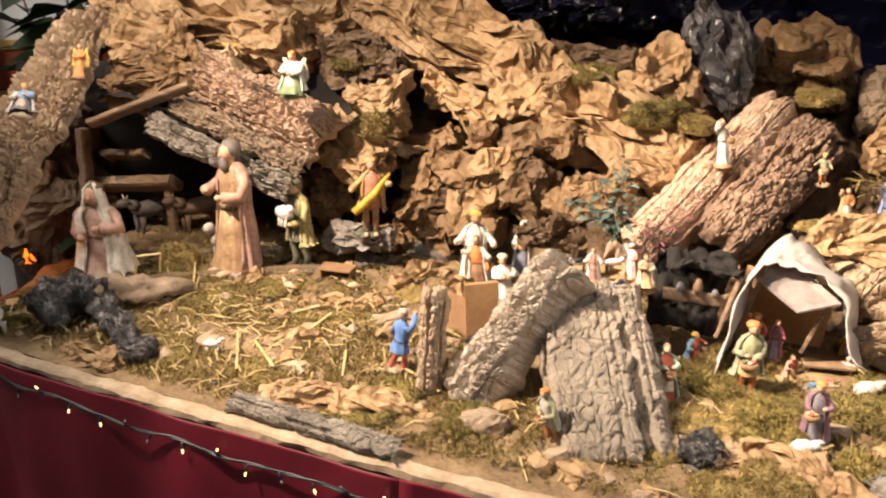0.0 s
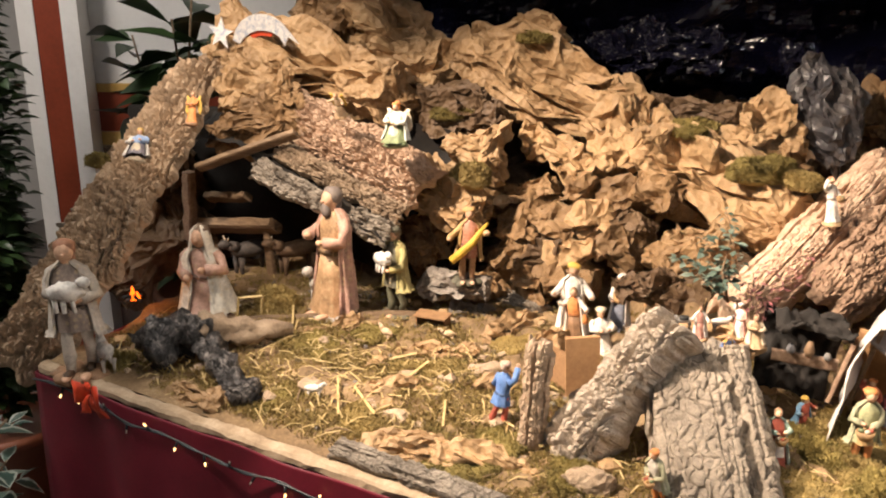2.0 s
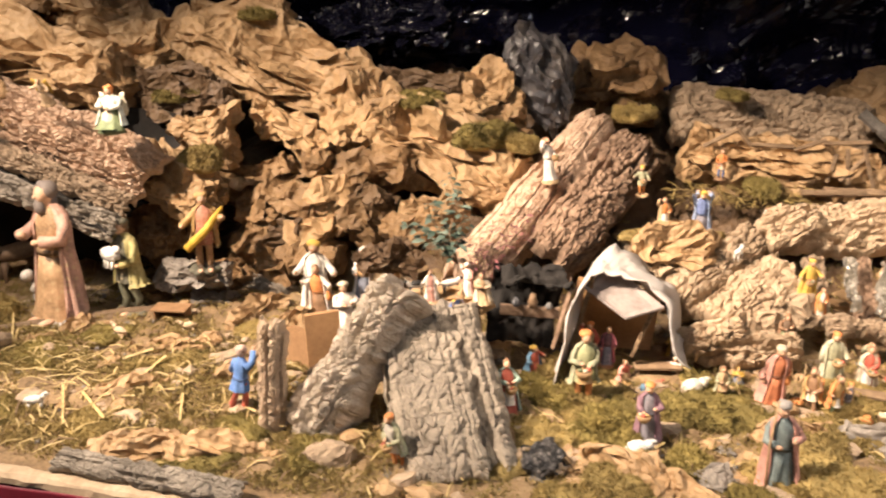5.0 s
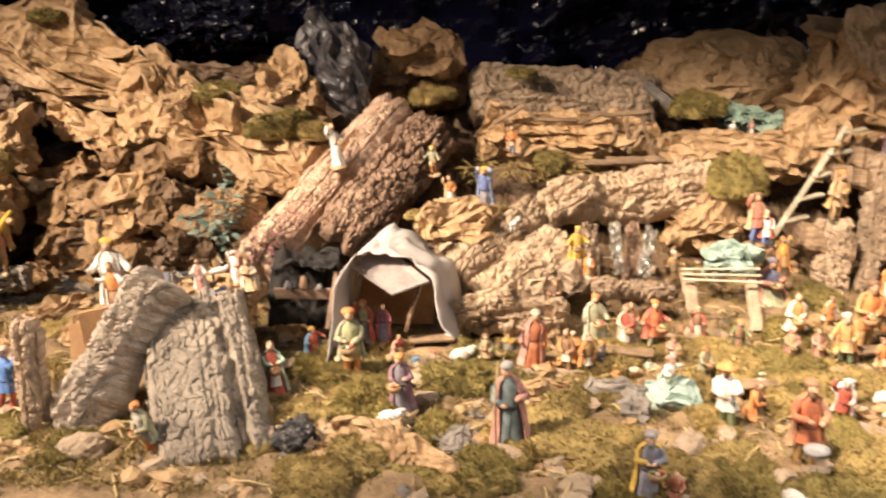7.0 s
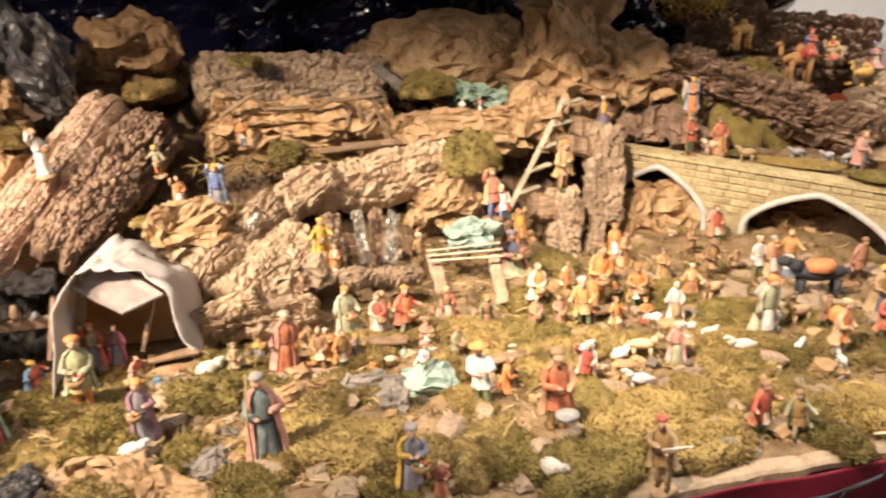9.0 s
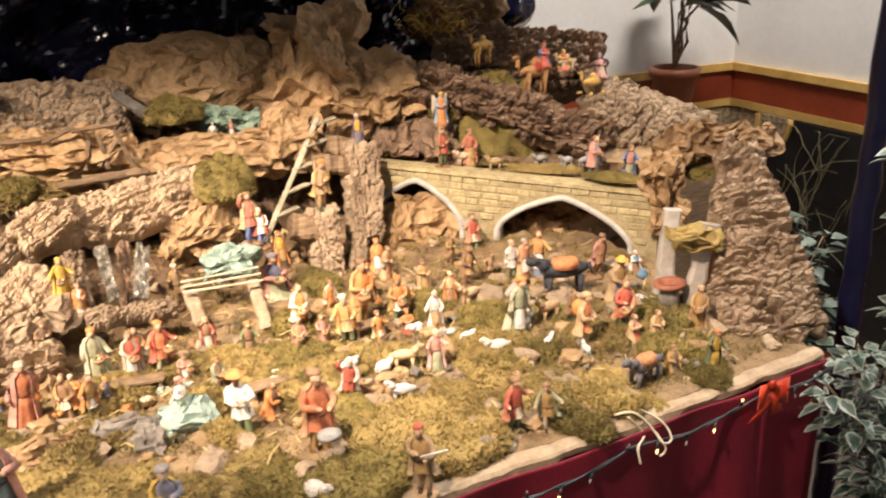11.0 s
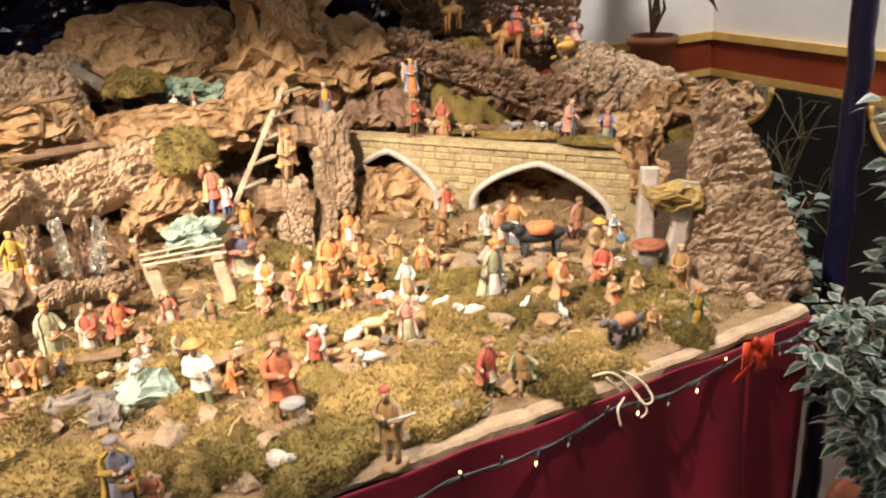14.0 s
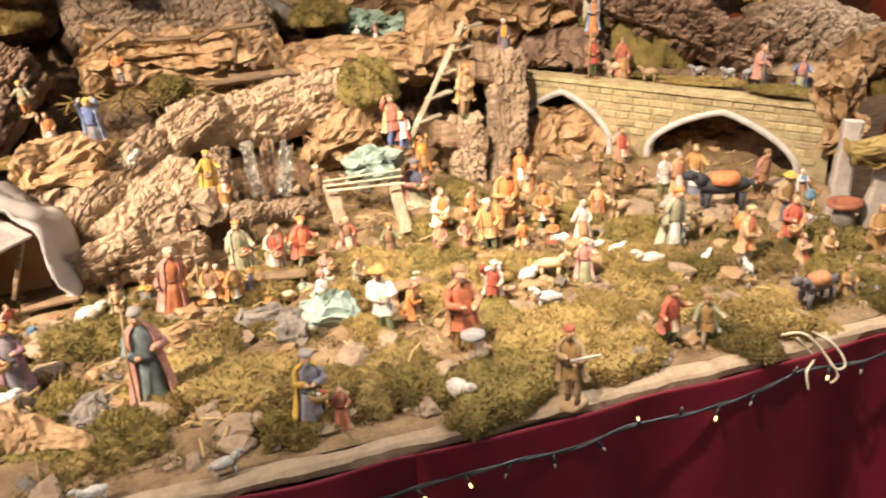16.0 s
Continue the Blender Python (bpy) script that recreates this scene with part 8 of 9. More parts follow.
# ---- other things of the village ----
def tent():
    """A pale mesh cloth thrown over a stall with a grey roof panel and a brown back."""
    at = (0.091, 1.592, 0.876)
    ob = thing("market_tent", at, "stall tent of pale mesh cloth over a grey roof panel", "tent")
    foot_l, low_l, top_l = Vector((-0.003, 1.500, 0.881)), Vector((0.022, 1.520, 1.055)), Vector((0.062, 1.580, 1.098))
    top_r, mid_r, foot_r = Vector((0.122, 1.600, 1.085)), Vector((0.2, 1.575, 1.02)), Vector((0.238, 1.545, 0.912))
    prof = [foot_l, low_l, top_l, top_r, mid_r, foot_r]
    line = []
    for k in range(5):
        for i in range(6):
            line.append(prof[k].lerp(prof[k + 1], i / 6))
    line.append(foot_r)
    for _ in range(2):
        line = [line[0]] + [(line[i - 1] + line[i] * 2 + line[i + 1]) / 4 for i in range(1, len(line) - 1)] + [line[-1]]
    pts = []
    for i, p in enumerate(line):
        for j in range(9):
            q = p + Vector((0.02, 0.17, -0.01)) * (j / 8 - 0.4)
            w = 0.016 * noise.noise(q * 16) + 0.007 * noise.noise(q * 55) + 0.002 * math.sin(i * 1.9 + j)
            fray = 0.014 * noise.noise(Vector((i * 0.9, 3.1, 0))) if j == 0 else 0.0
            pts.append(q + Vector((w, w * 0.4 + fray, w)) - Vector(at))
    me = mesh_ob("cloth", pts, grid_faces(len(line), 9), NET, None, ob, True, "pale crumpled mesh cloth")
    me.modifiers.new("thick", "SOLIDIFY").thickness = 0.0025
    pan = [Vector((0.03, 1.515, 1.062)), Vector((0.115, 1.49, 1.012)), Vector((0.185, 1.515, 1.03)), Vector((0.085, 1.585, 1.082))]
    up = Vector((0, 0, 0.004))
    v = [p - Vector(at) for p in pan] + [p + up - Vector(at) for p in pan]
    mesh_ob("roof_panel", v, [(0, 1, 2, 3), (7, 6, 5, 4), (0, 4, 5, 1), (1, 5, 6, 2), (2, 6, 7, 3), (3, 7, 4, 0)], paint((0.3, 0.25, 0.23)), None, ob, False, "pale grey card roof panel")
    bk = [Vector((-0.009, 1.630, 0.891)), Vector((0.174, 1.630, 0.889)), Vector((0.188, 1.630, 1.015)), Vector((0.021, 1.630, 1.039))]
    v = [p - Vector(at) for p in bk] + [p + Vector((0, 0.006, 0)) - Vector(at) for p in bk]
    mesh_ob("back_panel", v, [(0, 1, 2, 3), (7, 6, 5, 4), (0, 4, 5, 1), (1, 5, 6, 2), (2, 6, 7, 3), (3, 7, 4, 0)], CARD, None, ob, False)
    beam((0.133, 1.520, 0.924), (0.167, 1.520, 1.026), 0.008, 0.008, WOOD, "pole", ob)
    beam((0.017, 1.520, 0.930), (0.052, 1.520, 1.086), 0.008, 0.008, WOOD, "pole", ob)


tent()


def waterfall(a, b, w, seed, label):
    """A crinkled strip of foil that stands for falling water."""
    a, b, length, u, v, o = frame_of(a, b)
    nu, nv = 40, 14
    U, V = np.meshgrid(np.linspace(0, 1, nu), np.linspace(-1, 1, nv), indexing="ij")
    U, V = U.ravel(), V.ravel()
    P = np.stack([U * length, V * w / 2, U * 0], 1)
    h = 3.2 * crumple(P + seed, 0.012, seed) + 0.012 * np.sin(U * 9)
    pts = a + U[:, None] * length * u + (V * w / 2)[:, None] * v + h[:, None] * o
    c = (a + b) / 2
    ob = mesh_ob("waterfall", pts - c, grid_faces(nu, nv), CELLO, label=label, category="waterfall", smooth=False)
    ob.location = c
    ob.modifiers.new("thick", "SOLIDIFY").thickness = 0.002


waterfall((0.556, 1.740, 1.079), (0.562, 1.650, 0.995), 0.022, 61, "crinkled silver foil waterfall between the bark pieces")
waterfall((0.638, 1.760, 1.064), (0.609, 1.650, 0.991), 0.026, 62, "crinkled silver foil waterfall between the bark pieces")
bark((0.605, 1.800, 1.057), (0.590, 1.680, 0.966), 0.03, 0.04, 63, BARK_DARK, 0.8, 1.0, label="dark bark between the foil waterfalls", cell=0.014)
bark((0.508, 1.800, 1.057), (0.508, 1.680, 0.946), 0.04, 0.04, 64, BARK, 0.8, 1.0, label="upright bark beside the waterfall", cell=0.014)
bark((0.507, 1.640, 0.975), (0.673, 1.660, 0.957), 0.035, 0.03, 65, BARK, 0.7, 0.8, (0, -0.5, 0.85), "bark basin under the waterfall", cell=0.014)
paper_rock((0.744, 1.760, 0.996), (0.857, 1.760, 0.992), 0.07, 0.08, 66, paint((0.19, 0.26, 0.22)), 0.03, 1.1, label="pale green crumpled net over a rock", category="rock", name="green_rock")
paper_rock((0.856, 2.200, 1.207), (1.002, 2.200, 1.186), 0.06, 0.1, 67, paint((0.2, 0.28, 0.22)), 0.04, 1.3, label="green-grey rocky grotto with tiny figures", category="rock", name="grotto_rock")
paper_rock((0.988, 2.160, 1.199), (1.040, 2.160, 1.177), 0.07, 0.08, 68, BARK_DARK, 0.04, 1.2, label="dark rock beside the grotto", category="rock", name="rock")


def press():
    """A trestle of pale sticks and two bark legs, with bundles laid across."""
    at = (0.757, 1.664, 0.876)
    ob = thing("trestle", at, "trestle of pale sticks laid over two bark posts", "trestle")
    beam((0.716, 1.600, 0.907), (0.697, 1.660, 0.997), 0.026, 0.02, BARK, "post", ob, "bark post")
    beam((0.838, 1.620, 0.889), (0.827, 1.660, 0.988), 0.024, 0.02, BARK, "post", ob, seed=3)
    for k in range(3):
        a, b = Vector((0.687, 1.630, 1.001)), Vector((0.844, 1.630, 0.997))
        dz = Vector((0, 0.012 * k, 0.006 * (k - 1)))
        beam(a + dz, b + dz * 1.4, 0.004, 0.004, WOOD_PALE, "stick", ob, seed=k + 5)


press()


def well():
    """A ruined well house: two plaster pillars, a mossy roof piece and a round red basin."""
    at = (1.675, 1.336, 0.870)
    ob = thing("ruined_well", at, "ruined well with two pale plaster pillars and a red basin", "well")
    O = Vector(at)
    for k, (foot, head, w) in enumerate(((Vector((1.637, 1.360, 0.891)), Vector((1.651, 1.360, 1.080)), 0.036), (Vector((1.666, 1.300, 0.884)), Vector((1.702, 1.300, 1.057)), 0.036))):
        beam(foot, head, w, 0.026, paint((0.4, 0.36, 0.32)), "pillar", ob, face=(-0.4, -0.9, 0.1), n=9, seed=70 + k)
    r = paper_rock(Vector((1.6, 1.315, 1.046)), Vector((1.715, 1.285, 1.026)), 0.05, 0.02, 72, MOSS, 0.03, 0.8, 0.4, 4, (0, -0.4, 0.9), name="roof_piece")
    loc = r.location.copy()
    del r["category"]
    r["label"] = "mossy roof fragment"
    r.parent = ob
    r.location = loc - O
    sh = Shape()
    c = Vector((1.616, 1.310, 0.936)) - O
    base = Shape()
    base.loft([(c.x, c.y, c.z - 0.05, 0.026, 0.024), (c.x, c.y, c.z - 0.03, 0.022, 0.02), (c.x, c.y, c.z - 0.009, 0.02, 0.018)], STONE, 16, 0.03)
    mesh_ob("pedestal", base.v, base.f, base.m, base.s, ob, True, "grey stone pedestal")
    ring = [(c.x, c.y, c.z - 0.009, 0.022, 0.02), (c.x, c.y, c.z - 0.006, 0.028, 0.024), (c.x, c.y, c.z - 0.002, 0.036, 0.03), (c.x, c.y, c.z + 0.005, 0.036, 0.03), (c.x, c.y, c.z + 0.005, 0.022, 0.018), (c.x, c.y, c.z - 0.014, 0.018, 0.014)]
    sh.loft(ring, paint((0.3, 0.11, 0.065)), 20)
    mesh_ob("basin", sh.v, sh.f, sh.m, sh.s, ob, True, "round brick-red basin")


well()


def driftwood():
    """A forked black root before the stable."""
    ob = thing("driftwood", (-1.273, 1.213, 0.866), "forked charred root lying before the stable", "driftwood")
    O = Vector(ob.location)

    def limb(name, path, radii, mat, seed):
        sh = Shape()
        P = [Vector(p) for p in path]
        fine, rad = [], []
        for k in range(len(P) - 1):
            for i in range(6):
                fine.append(P[k].lerp(P[k + 1], i / 6))
                rad.append(radii[k] + (radii[k + 1] - radii[k]) * i / 6)
        fine.append(P[-1])
        rad.append(radii[-1])
        sh.tube(fine, rad, mat, 18)
        v = np.array(sh.v)
        c = np.repeat(np.array(fine), 18, axis=0)
        n = v - c
        v = v + n * (1.5 * fbm(v * 60 + seed, seed, 4) + 0.4 * vnoise(v * 20, seed))[:, None]
        mesh_ob(name, v - np.array(O), sh.f, sh.m, sh.s, ob, True)

    limb("burl", [(-1.328, 1.161, 0.900), (-1.299, 1.231, 0.920), (-1.265, 1.287, 0.925)], [0.03, 0.045, 0.03], CHAR, 3)
    limb("burl", [(-1.366, 1.189, 0.910), (-1.371, 1.247, 0.920)], [0.03, 0.025], CHAR, 7)
    limb("stem", [(-1.279, 1.263, 0.925), (-1.218, 1.320, 0.915), (-1.130, 1.410, 0.900)], [0.03, 0.026, 0.01], BARK, 4)
    limb("fork", [(-1.225, 1.235, 0.920), (-1.118, 1.166, 0.900), (-1.033, 1.119, 0.885)], [0.026, 0.022, 0.026], CHAR, 5)


driftwood()


def card_box(a, size, turn, label, mat=None):
    """A little open box folded of card, with a loose lid."""
    ob = thing("card_box", a, label, "box", turn=turn)
    x, y, z = size
    for name, c, s in (("side", (-x / 2, 0, z / 2), (0.003, y, z)), ("side", (x / 2, 0, z / 2), (0.003, y, z)), ("back", (0, y / 2, z / 2), (x, 0.003, z)), ("lid", (0, -0.006, z + 0.002), (x * 1.15, y * 1.2, 0.003))):
        sh = Shape()
        sh.box(c, s, mat or CARD)
        mesh_ob(name, sh.v, sh.f, sh.m, sh.s, ob, False)


card_box((-0.879, 1.622, 0.876), (0.07, 0.04, 0.028), 5, "small brown card hut with a flat lid")


def card_panel(at, w, h, turn, tip):
    """An upright sheet of brown card with a folded-over top edge."""
    sh = Shape()
    sh.box((0, 0, h / 2 - 0.004), (w, 0.004, h), CARD)
    sh.box((0.002, 0.008, h - 0.005), (w * 0.96, 0.016, 0.003), CARD)
    sh.make("cardboard_screen", at, turn, 1, "upright panel of brown card beside the pale bark", "card", smooth=False, tip=tip)


card_panel((-0.452, 1.424, 0.868), 0.07, 0.135, 35, -10)
card_panel((-0.52, 1.45, 0.868), 0.075, 0.085, -28, -6)


def comet():
    """The glittering comet star on the mountain top."""
    at = (-1.461, 1.735, 1.532)
    ob = thing("comet_star", at, "silver glitter comet star with a red tail", "star")
    O = Vector(at)
    glit = rough_stuff("silver_glitter", (0.2, 0.3, 0.5), (0.75, 0.72, 0.7), (1.0, 0.96, 0.9), 75, 260, 0.35, 1.0, 0.004, metal=0.2)

    def flat(name, line, mat, back):
        n = len(line)
        v = [Vector(p) - O + Vector((0, back, 0)) for p in line]
        v = v + [p + Vector((0, 0.004, 0)) for p in v]
        mesh_ob(name, v, [tuple(range(n)), tuple(range(2 * n - 1, n - 1, -1))] + [(k, k + n, (k + 1) % n + n, (k + 1) % n) for k in range(n)], mat, None, ob, False)

    c = Vector((-1.546, 1.735, 1.519))
    star = []
    for k in range(10):
        a = radians(90 + 36 * k - 8)
        r = 0.041 if k % 2 == 0 else 0.017
        star.append(c + Vector((r * math.cos(a), 0, r * math.sin(a))))
    flat("star", star[::-1], glit, -0.006)
    m = Vector((-1.426, 1.735, 1.472))
    arc, inner = [], []
    for k in range(13):
        t = k / 12
        a = radians(158 - 118 * t)
        w = 0.004 + 0.03 * math.sin(math.pi * min(1, 0.15 + 0.62 * t))
        R0 = 0.072 + 0.012 * t
        arc.append(m + Vector(((R0 + w * 0.6) * math.cos(a) * 1.12, 0, (R0 + w * 0.6) * math.sin(a))))
        inner.append(m + Vector(((R0 - w * 0.6) * math.cos(a) * 1.12, 0, (R0 - w * 0.6) * math.sin(a))))
    tip = [m + Vector((0.115, 0, 0.03)), m + Vector((0.086, 0, 0.046)), m + Vector((0.074, 0, 0.024))]
    flat("tail", arc + tip + inner[::-1], glit, 0.0)
    flat("tail_backing", [p.lerp(m, 0.12) for p in arc[1:11]] + [p.lerp(m, 0.22) for p in inner[1:11]][::-1], paint((0.5, 0.05, 0.015)), 0.007)


comet()


def fire():
    ob = thing("campfire", (-1.629, 1.424, 0.873), "small glowing electric campfire by the stable", "fire")
    for k, (x, y, h) in enumerate(((0, 0, 0.042), (0.009, 0.006, 0.026), (-0.008, 0.004, 0.022))):
        sh = Shape()
        sh.loft([(x, y, 0.004, 0.008, 0.008), (x, y, h * 0.35, 0.009, 0.009), (x + 0.002, y, h * 0.7, 0.004, 0.004), (x + 0.001, y, h, 0.001, 0.001)], paint((1.0, 0.13, 0.006), 0.6, 0.0, 3.5), 8)
        mesh_ob("flame", sh.v, sh.f, sh.m, sh.s, ob, True, "glowing orange flame")
    for k in range(4):
        a = k * 1.6
        beam(Vector(ob.location) + Vector((0.03 * math.cos(a), 0.03 * math.sin(a), 0.006)), Vector(ob.location) + Vector((-0.012 * math.cos(a), -0.012 * math.sin(a), 0.018)), 0.008, 0.008, CHAR, "log", ob, seed=k)


fire()
lamp("campfire_lamp", "POINT", (-1.556, 1.360, 0.945), (0, 0, 0), 0.22, (1.0, 0.3, 0.05), 0.015)


def manger():
    ob = thing("hay_rack", (-1.308, 1.473, 0.874), "little rack bent of yellow straw stalks", "rack")
    for a, b in (((-1.279, 1.400, 0.907), (-1.271, 1.400, 0.956)), ((-1.272, 1.400, 0.953), (-1.219, 1.420, 0.961)), ((-1.225, 1.420, 0.915), (-1.219, 1.420, 0.961))):
        beam(a, b, 0.005, 0.005, STRAW, "stalk", ob)


manger()


def stick_fence():
    """Weathered sticks propped as a hut frame on the paper ledge."""
    ob = thing("stick_frame", (0.637, 2.040, 1.164), "frame of weathered sticks propped on the ledge", "sticks")
    for k, (a, b) in enumerate((((0.616, 2.040, 1.159), (0.606, 2.050, 1.240)), ((0.671, 2.040, 1.155), (0.640, 2.050, 1.245)), ((0.552, 2.050, 1.250), (0.654, 2.050, 1.257)), ((0.596, 2.040, 1.167), (0.653, 2.050, 1.230)), ((0.568, 2.040, 1.162), (0.585, 2.050, 1.228)))):
        beam(a, b, 0.009, 0.008, WOOD, "stick", ob, seed=k)
    ob2 = thing("stick_frame", (0.330, 2.070, 1.260), "dry forked sticks laid over the paper ledge", "sticks")
    for k, (a, b) in enumerate((((0.287, 2.060, 1.230), (0.365, 2.060, 1.277)), ((0.358, 2.060, 1.278), (0.396, 2.060, 1.237)), ((0.396, 2.060, 1.240), (0.491, 2.060, 1.238)), ((0.491, 2.060, 1.231), (0.560, 2.060, 1.257)))):
        beam(a, b, 0.009, 0.008, WOOD, "stick", ob2, seed=k)
    plank((0.503, 1.980, 1.150), (0.693, 2.000, 1.152), 0.014, 0.012, "narrow weathered plank laid on the slope", seed=15)
    plank((0.665, 2.200, 1.301), (0.745, 2.160, 1.232), 0.025, 0.02, "grey stick leaning on the ridge", STONE, seed=16, name="branch", category="branch")
    plank((0.373, 1.294, 0.869), (0.479, 1.363, 0.871), 0.022, 0.014, "pale flat stick lying on the moss", WOOD_PALE, seed=17)
    plank((0.395, 1.170, 0.865), (0.421, 1.229, 0.866), 0.008, 0.008, "pale stick lying on the moss", WOOD_PALE, seed=18)
    plank((0.276, 1.451, 0.873), (0.478, 1.433, 0.873), 0.025, 0.012, "flat bark strip lying among the figures", BARK, seed=19)


stick_fence()


# ---- leaves ----
def leaf_points(base, d, up, length, width, curl):
    """A pointed leaf of two halves; gives points, faces and an edge value for each point."""
    d, up = Vector(d).normalized(), Vector(up)
    s = d.cross(up).normalized()
    n = s.cross(d).normalized()
    pts, ev = [], []
    shape = (0.0, 0.62, 1.0, 0.82, 0.42, 0.0)
    for k, w in enumerate(shape):
        t = k / (len(shape) - 1)
        c = Vector(base) + d * length * t - n * curl * length * t * t
        for j in (-1, 0, 1):
            pts.append(c + s * (j * w * width / 2) + n * (abs(j) * w * width * 0.16))
            ev.append(abs(j) if w else 1.0)
    faces = []
    for k in range(len(shape) - 1):
        for j in (0, 1):
            p = k * 3 + j
            faces.append((p, p + 1, p + 4, p + 3))
    return pts, faces, ev


def foliage(name, stems, per, length, width, mat, seed, parent, spread=0.05, droop=0.3, label="", start=0.08):
    """One body of leaves along the stems."""
    r = random.Random(seed)
    V, F, E = [], [], []
    for stem in stems:
        for k in range(per):
            t = r.uniform(start, 1.0) * (len(stem) - 1)
            i = min(int(t), len(stem) - 2)
            p = Vector(stem[i]).lerp(Vector(stem[i + 1]), t - i)
            a = r.uniform(0, 2 * math.pi)
            d = Vector((math.cos(a), math.sin(a), r.uniform(-droop, 0.5)))
            L = length * r.uniform(0.65, 1.25)
            pts, fs, ev = leaf_points(p + d * spread * r.uniform(0, 1), d, (r.uniform(-0.5, 0.5), r.uniform(-0.5, 0.5), 1), L, width * L / length * r.uniform(0.85, 1.15), r.uniform(0.05, 0.45))
            o = len(V)
            V += pts
            F += [tuple(q + o for q in f) for f in fs]
            E += ev
    O = parent.location
    ob = mesh_ob(name, [v - O for v in V], F, mat, None, parent, True, label, kind="stuff")
    uv = ob.data.uv_layers.new(name="leaf")
    idx = np.zeros(len(ob.data.loops), dtype=np.int32)
    ob.data.loops.foreach_get("vertex_index", idx)
    e = np.array(E)[idx]
    uv.data.foreach_set("uv", np.stack([e, e * 0], 1).ravel())
    return ob


def stems_of(parent, stems, radius, mat):
    for s in stems:
        sh = Shape()
        sh.tube([Vector(p) - parent.location for p in s], [radius * (1 - 0.6 * k / (len(s) - 1)) for k in range(len(s))], mat, 6)
        mesh_ob("stem", sh.v, sh.f, sh.m, sh.s, parent, True)


def bush(name, base, tops, per, length, width, mat, seed, label, pot=None, radius=0.006, spread=0.05, category="plant", droop=0.3, start=0.08):
    ob = thing(name, base, label, category)
    r = random.Random(seed)
    B = Vector(base)
    stems = []
    for t in tops:
        t = Vector(t)
        s = [B]
        for k in range(1, 5):
            p = B.lerp(t, k / 4)
            s.append(p + Vector((r.uniform(-0.02, 0.02), r.uniform(-0.02, 0.02), 0.02 * math.sin(k))))
        stems.append(s)
    stems_of(ob, stems, radius, WOOD)
    foliage("foliage", stems, per, length, width, mat, seed, ob, spread, droop, "", start)
    if pot:
        sh = Shape()
        rad, h, z = pot
        sh.loft([(0, 0, z - h, rad * 0.72, rad * 0.72), (0, 0, z - 0.03, rad * 0.95, rad * 0.95), (0, 0, z - 0.03, rad * 1.06, rad * 1.06), (0, 0, z, rad * 1.06, rad * 1.06), (0, 0, z, rad * 0.92, rad * 0.92), (0, 0, z - 0.02, rad * 0.9, rad * 0.9)], POT_CLAY, 24)
        mesh_ob("pot", sh.v, sh.f, sh.m, sh.s, ob, True, "brown plastic flower pot")
    return ob


# the variegated shrub at the table's end, standing on the floor
bx, by, bz = (2.023, 0.980, 0.682)
bush("variegated_shrub", (bx + 0.08, by, 0.3), [(2.019, 1.050, 1.237), (1.784, 1.000, 0.912), (1.709, 0.980, 0.848), (1.805, 0.950, 0.763), (1.810, 0.930, 0.662), (1.907, 1.000, 0.820), (1.982, 1.000, 0.969), (1.999, 1.020, 1.119), (1.979, 0.950, 0.880), (2.075, 0.950, 0.744), (1.864, 0.900, 0.585), (2.114, 1.000, 1.000), (1.803, 0.900, 0.764), (1.949, 0.900, 0.668)],
     170, 0.042, 0.025, LEAF_EDGED, 3, "bushy artificial shrub with cream-edged green leaves", (0.17, 0.3, 0.0), 0.006, 0.07)
# small-leaved trailing plant behind the bark slab
bush("trailing_plant", (1.93, 1.5, 0.1), [(2.033, 1.44, 0.95), (2.123, 1.45, 0.97), (2.227, 1.45, 0.9), (2.076, 1.45, 0.904), (2.173, 1.43, 0.871), (2.10, 1.43, 0.80), (2.2, 1.43, 0.76)],
     70, 0.045, 0.03, LEAF_GREY, 4, "grey-green trailing plant behind the bark slab", (0.1, 0.1, 0.0), 0.004, 0.03, start=0.6)
# the pot plant on a stand by the wall
bush("pot_plant", (2.601, 2.500, 1.149), [(2.56, 2.500, 1.46), (2.60, 2.500, 1.5), (2.64, 2.480, 1.48), (2.72, 2.480, 1.44), (2.67, 2.460, 1.42), (2.58, 2.450, 1.40)],
     3, 0.22, 0.13, LEAF_DARK, 5, "leafy green plant in a brown pot", (0.085, 0.16, 0.0), 0.007, 0.02, droop=0.5, start=0.8)
px, py, pz = (2.601, 2.500, 1.149)
slab("plant_stand", (px - 0.12, py - 0.12, 0.0), (px + 0.12, py + 0.12, pz - 0.16), WOOD, "plain wooden plant stand against the wall", "", "stand")
# broad dark leaves behind the stable
bush("broad_leaf_plant", (-2.05, 2.15, 0.6), [(-2.118, 2.050, 1.401), (-2.178, 2.050, 1.487), (-2.007, 2.050, 1.543), (-1.910, 2.050, 1.612), (-1.880, 2.050, 1.480), (-2.010, 2.000, 1.324)],
     34, 0.18, 0.1, LEAF_DARK, 6, "dark broad-leaved plant behind the stable", (0.16, 0.3, 0.0), 0.008, 0.01, droop=0.2)
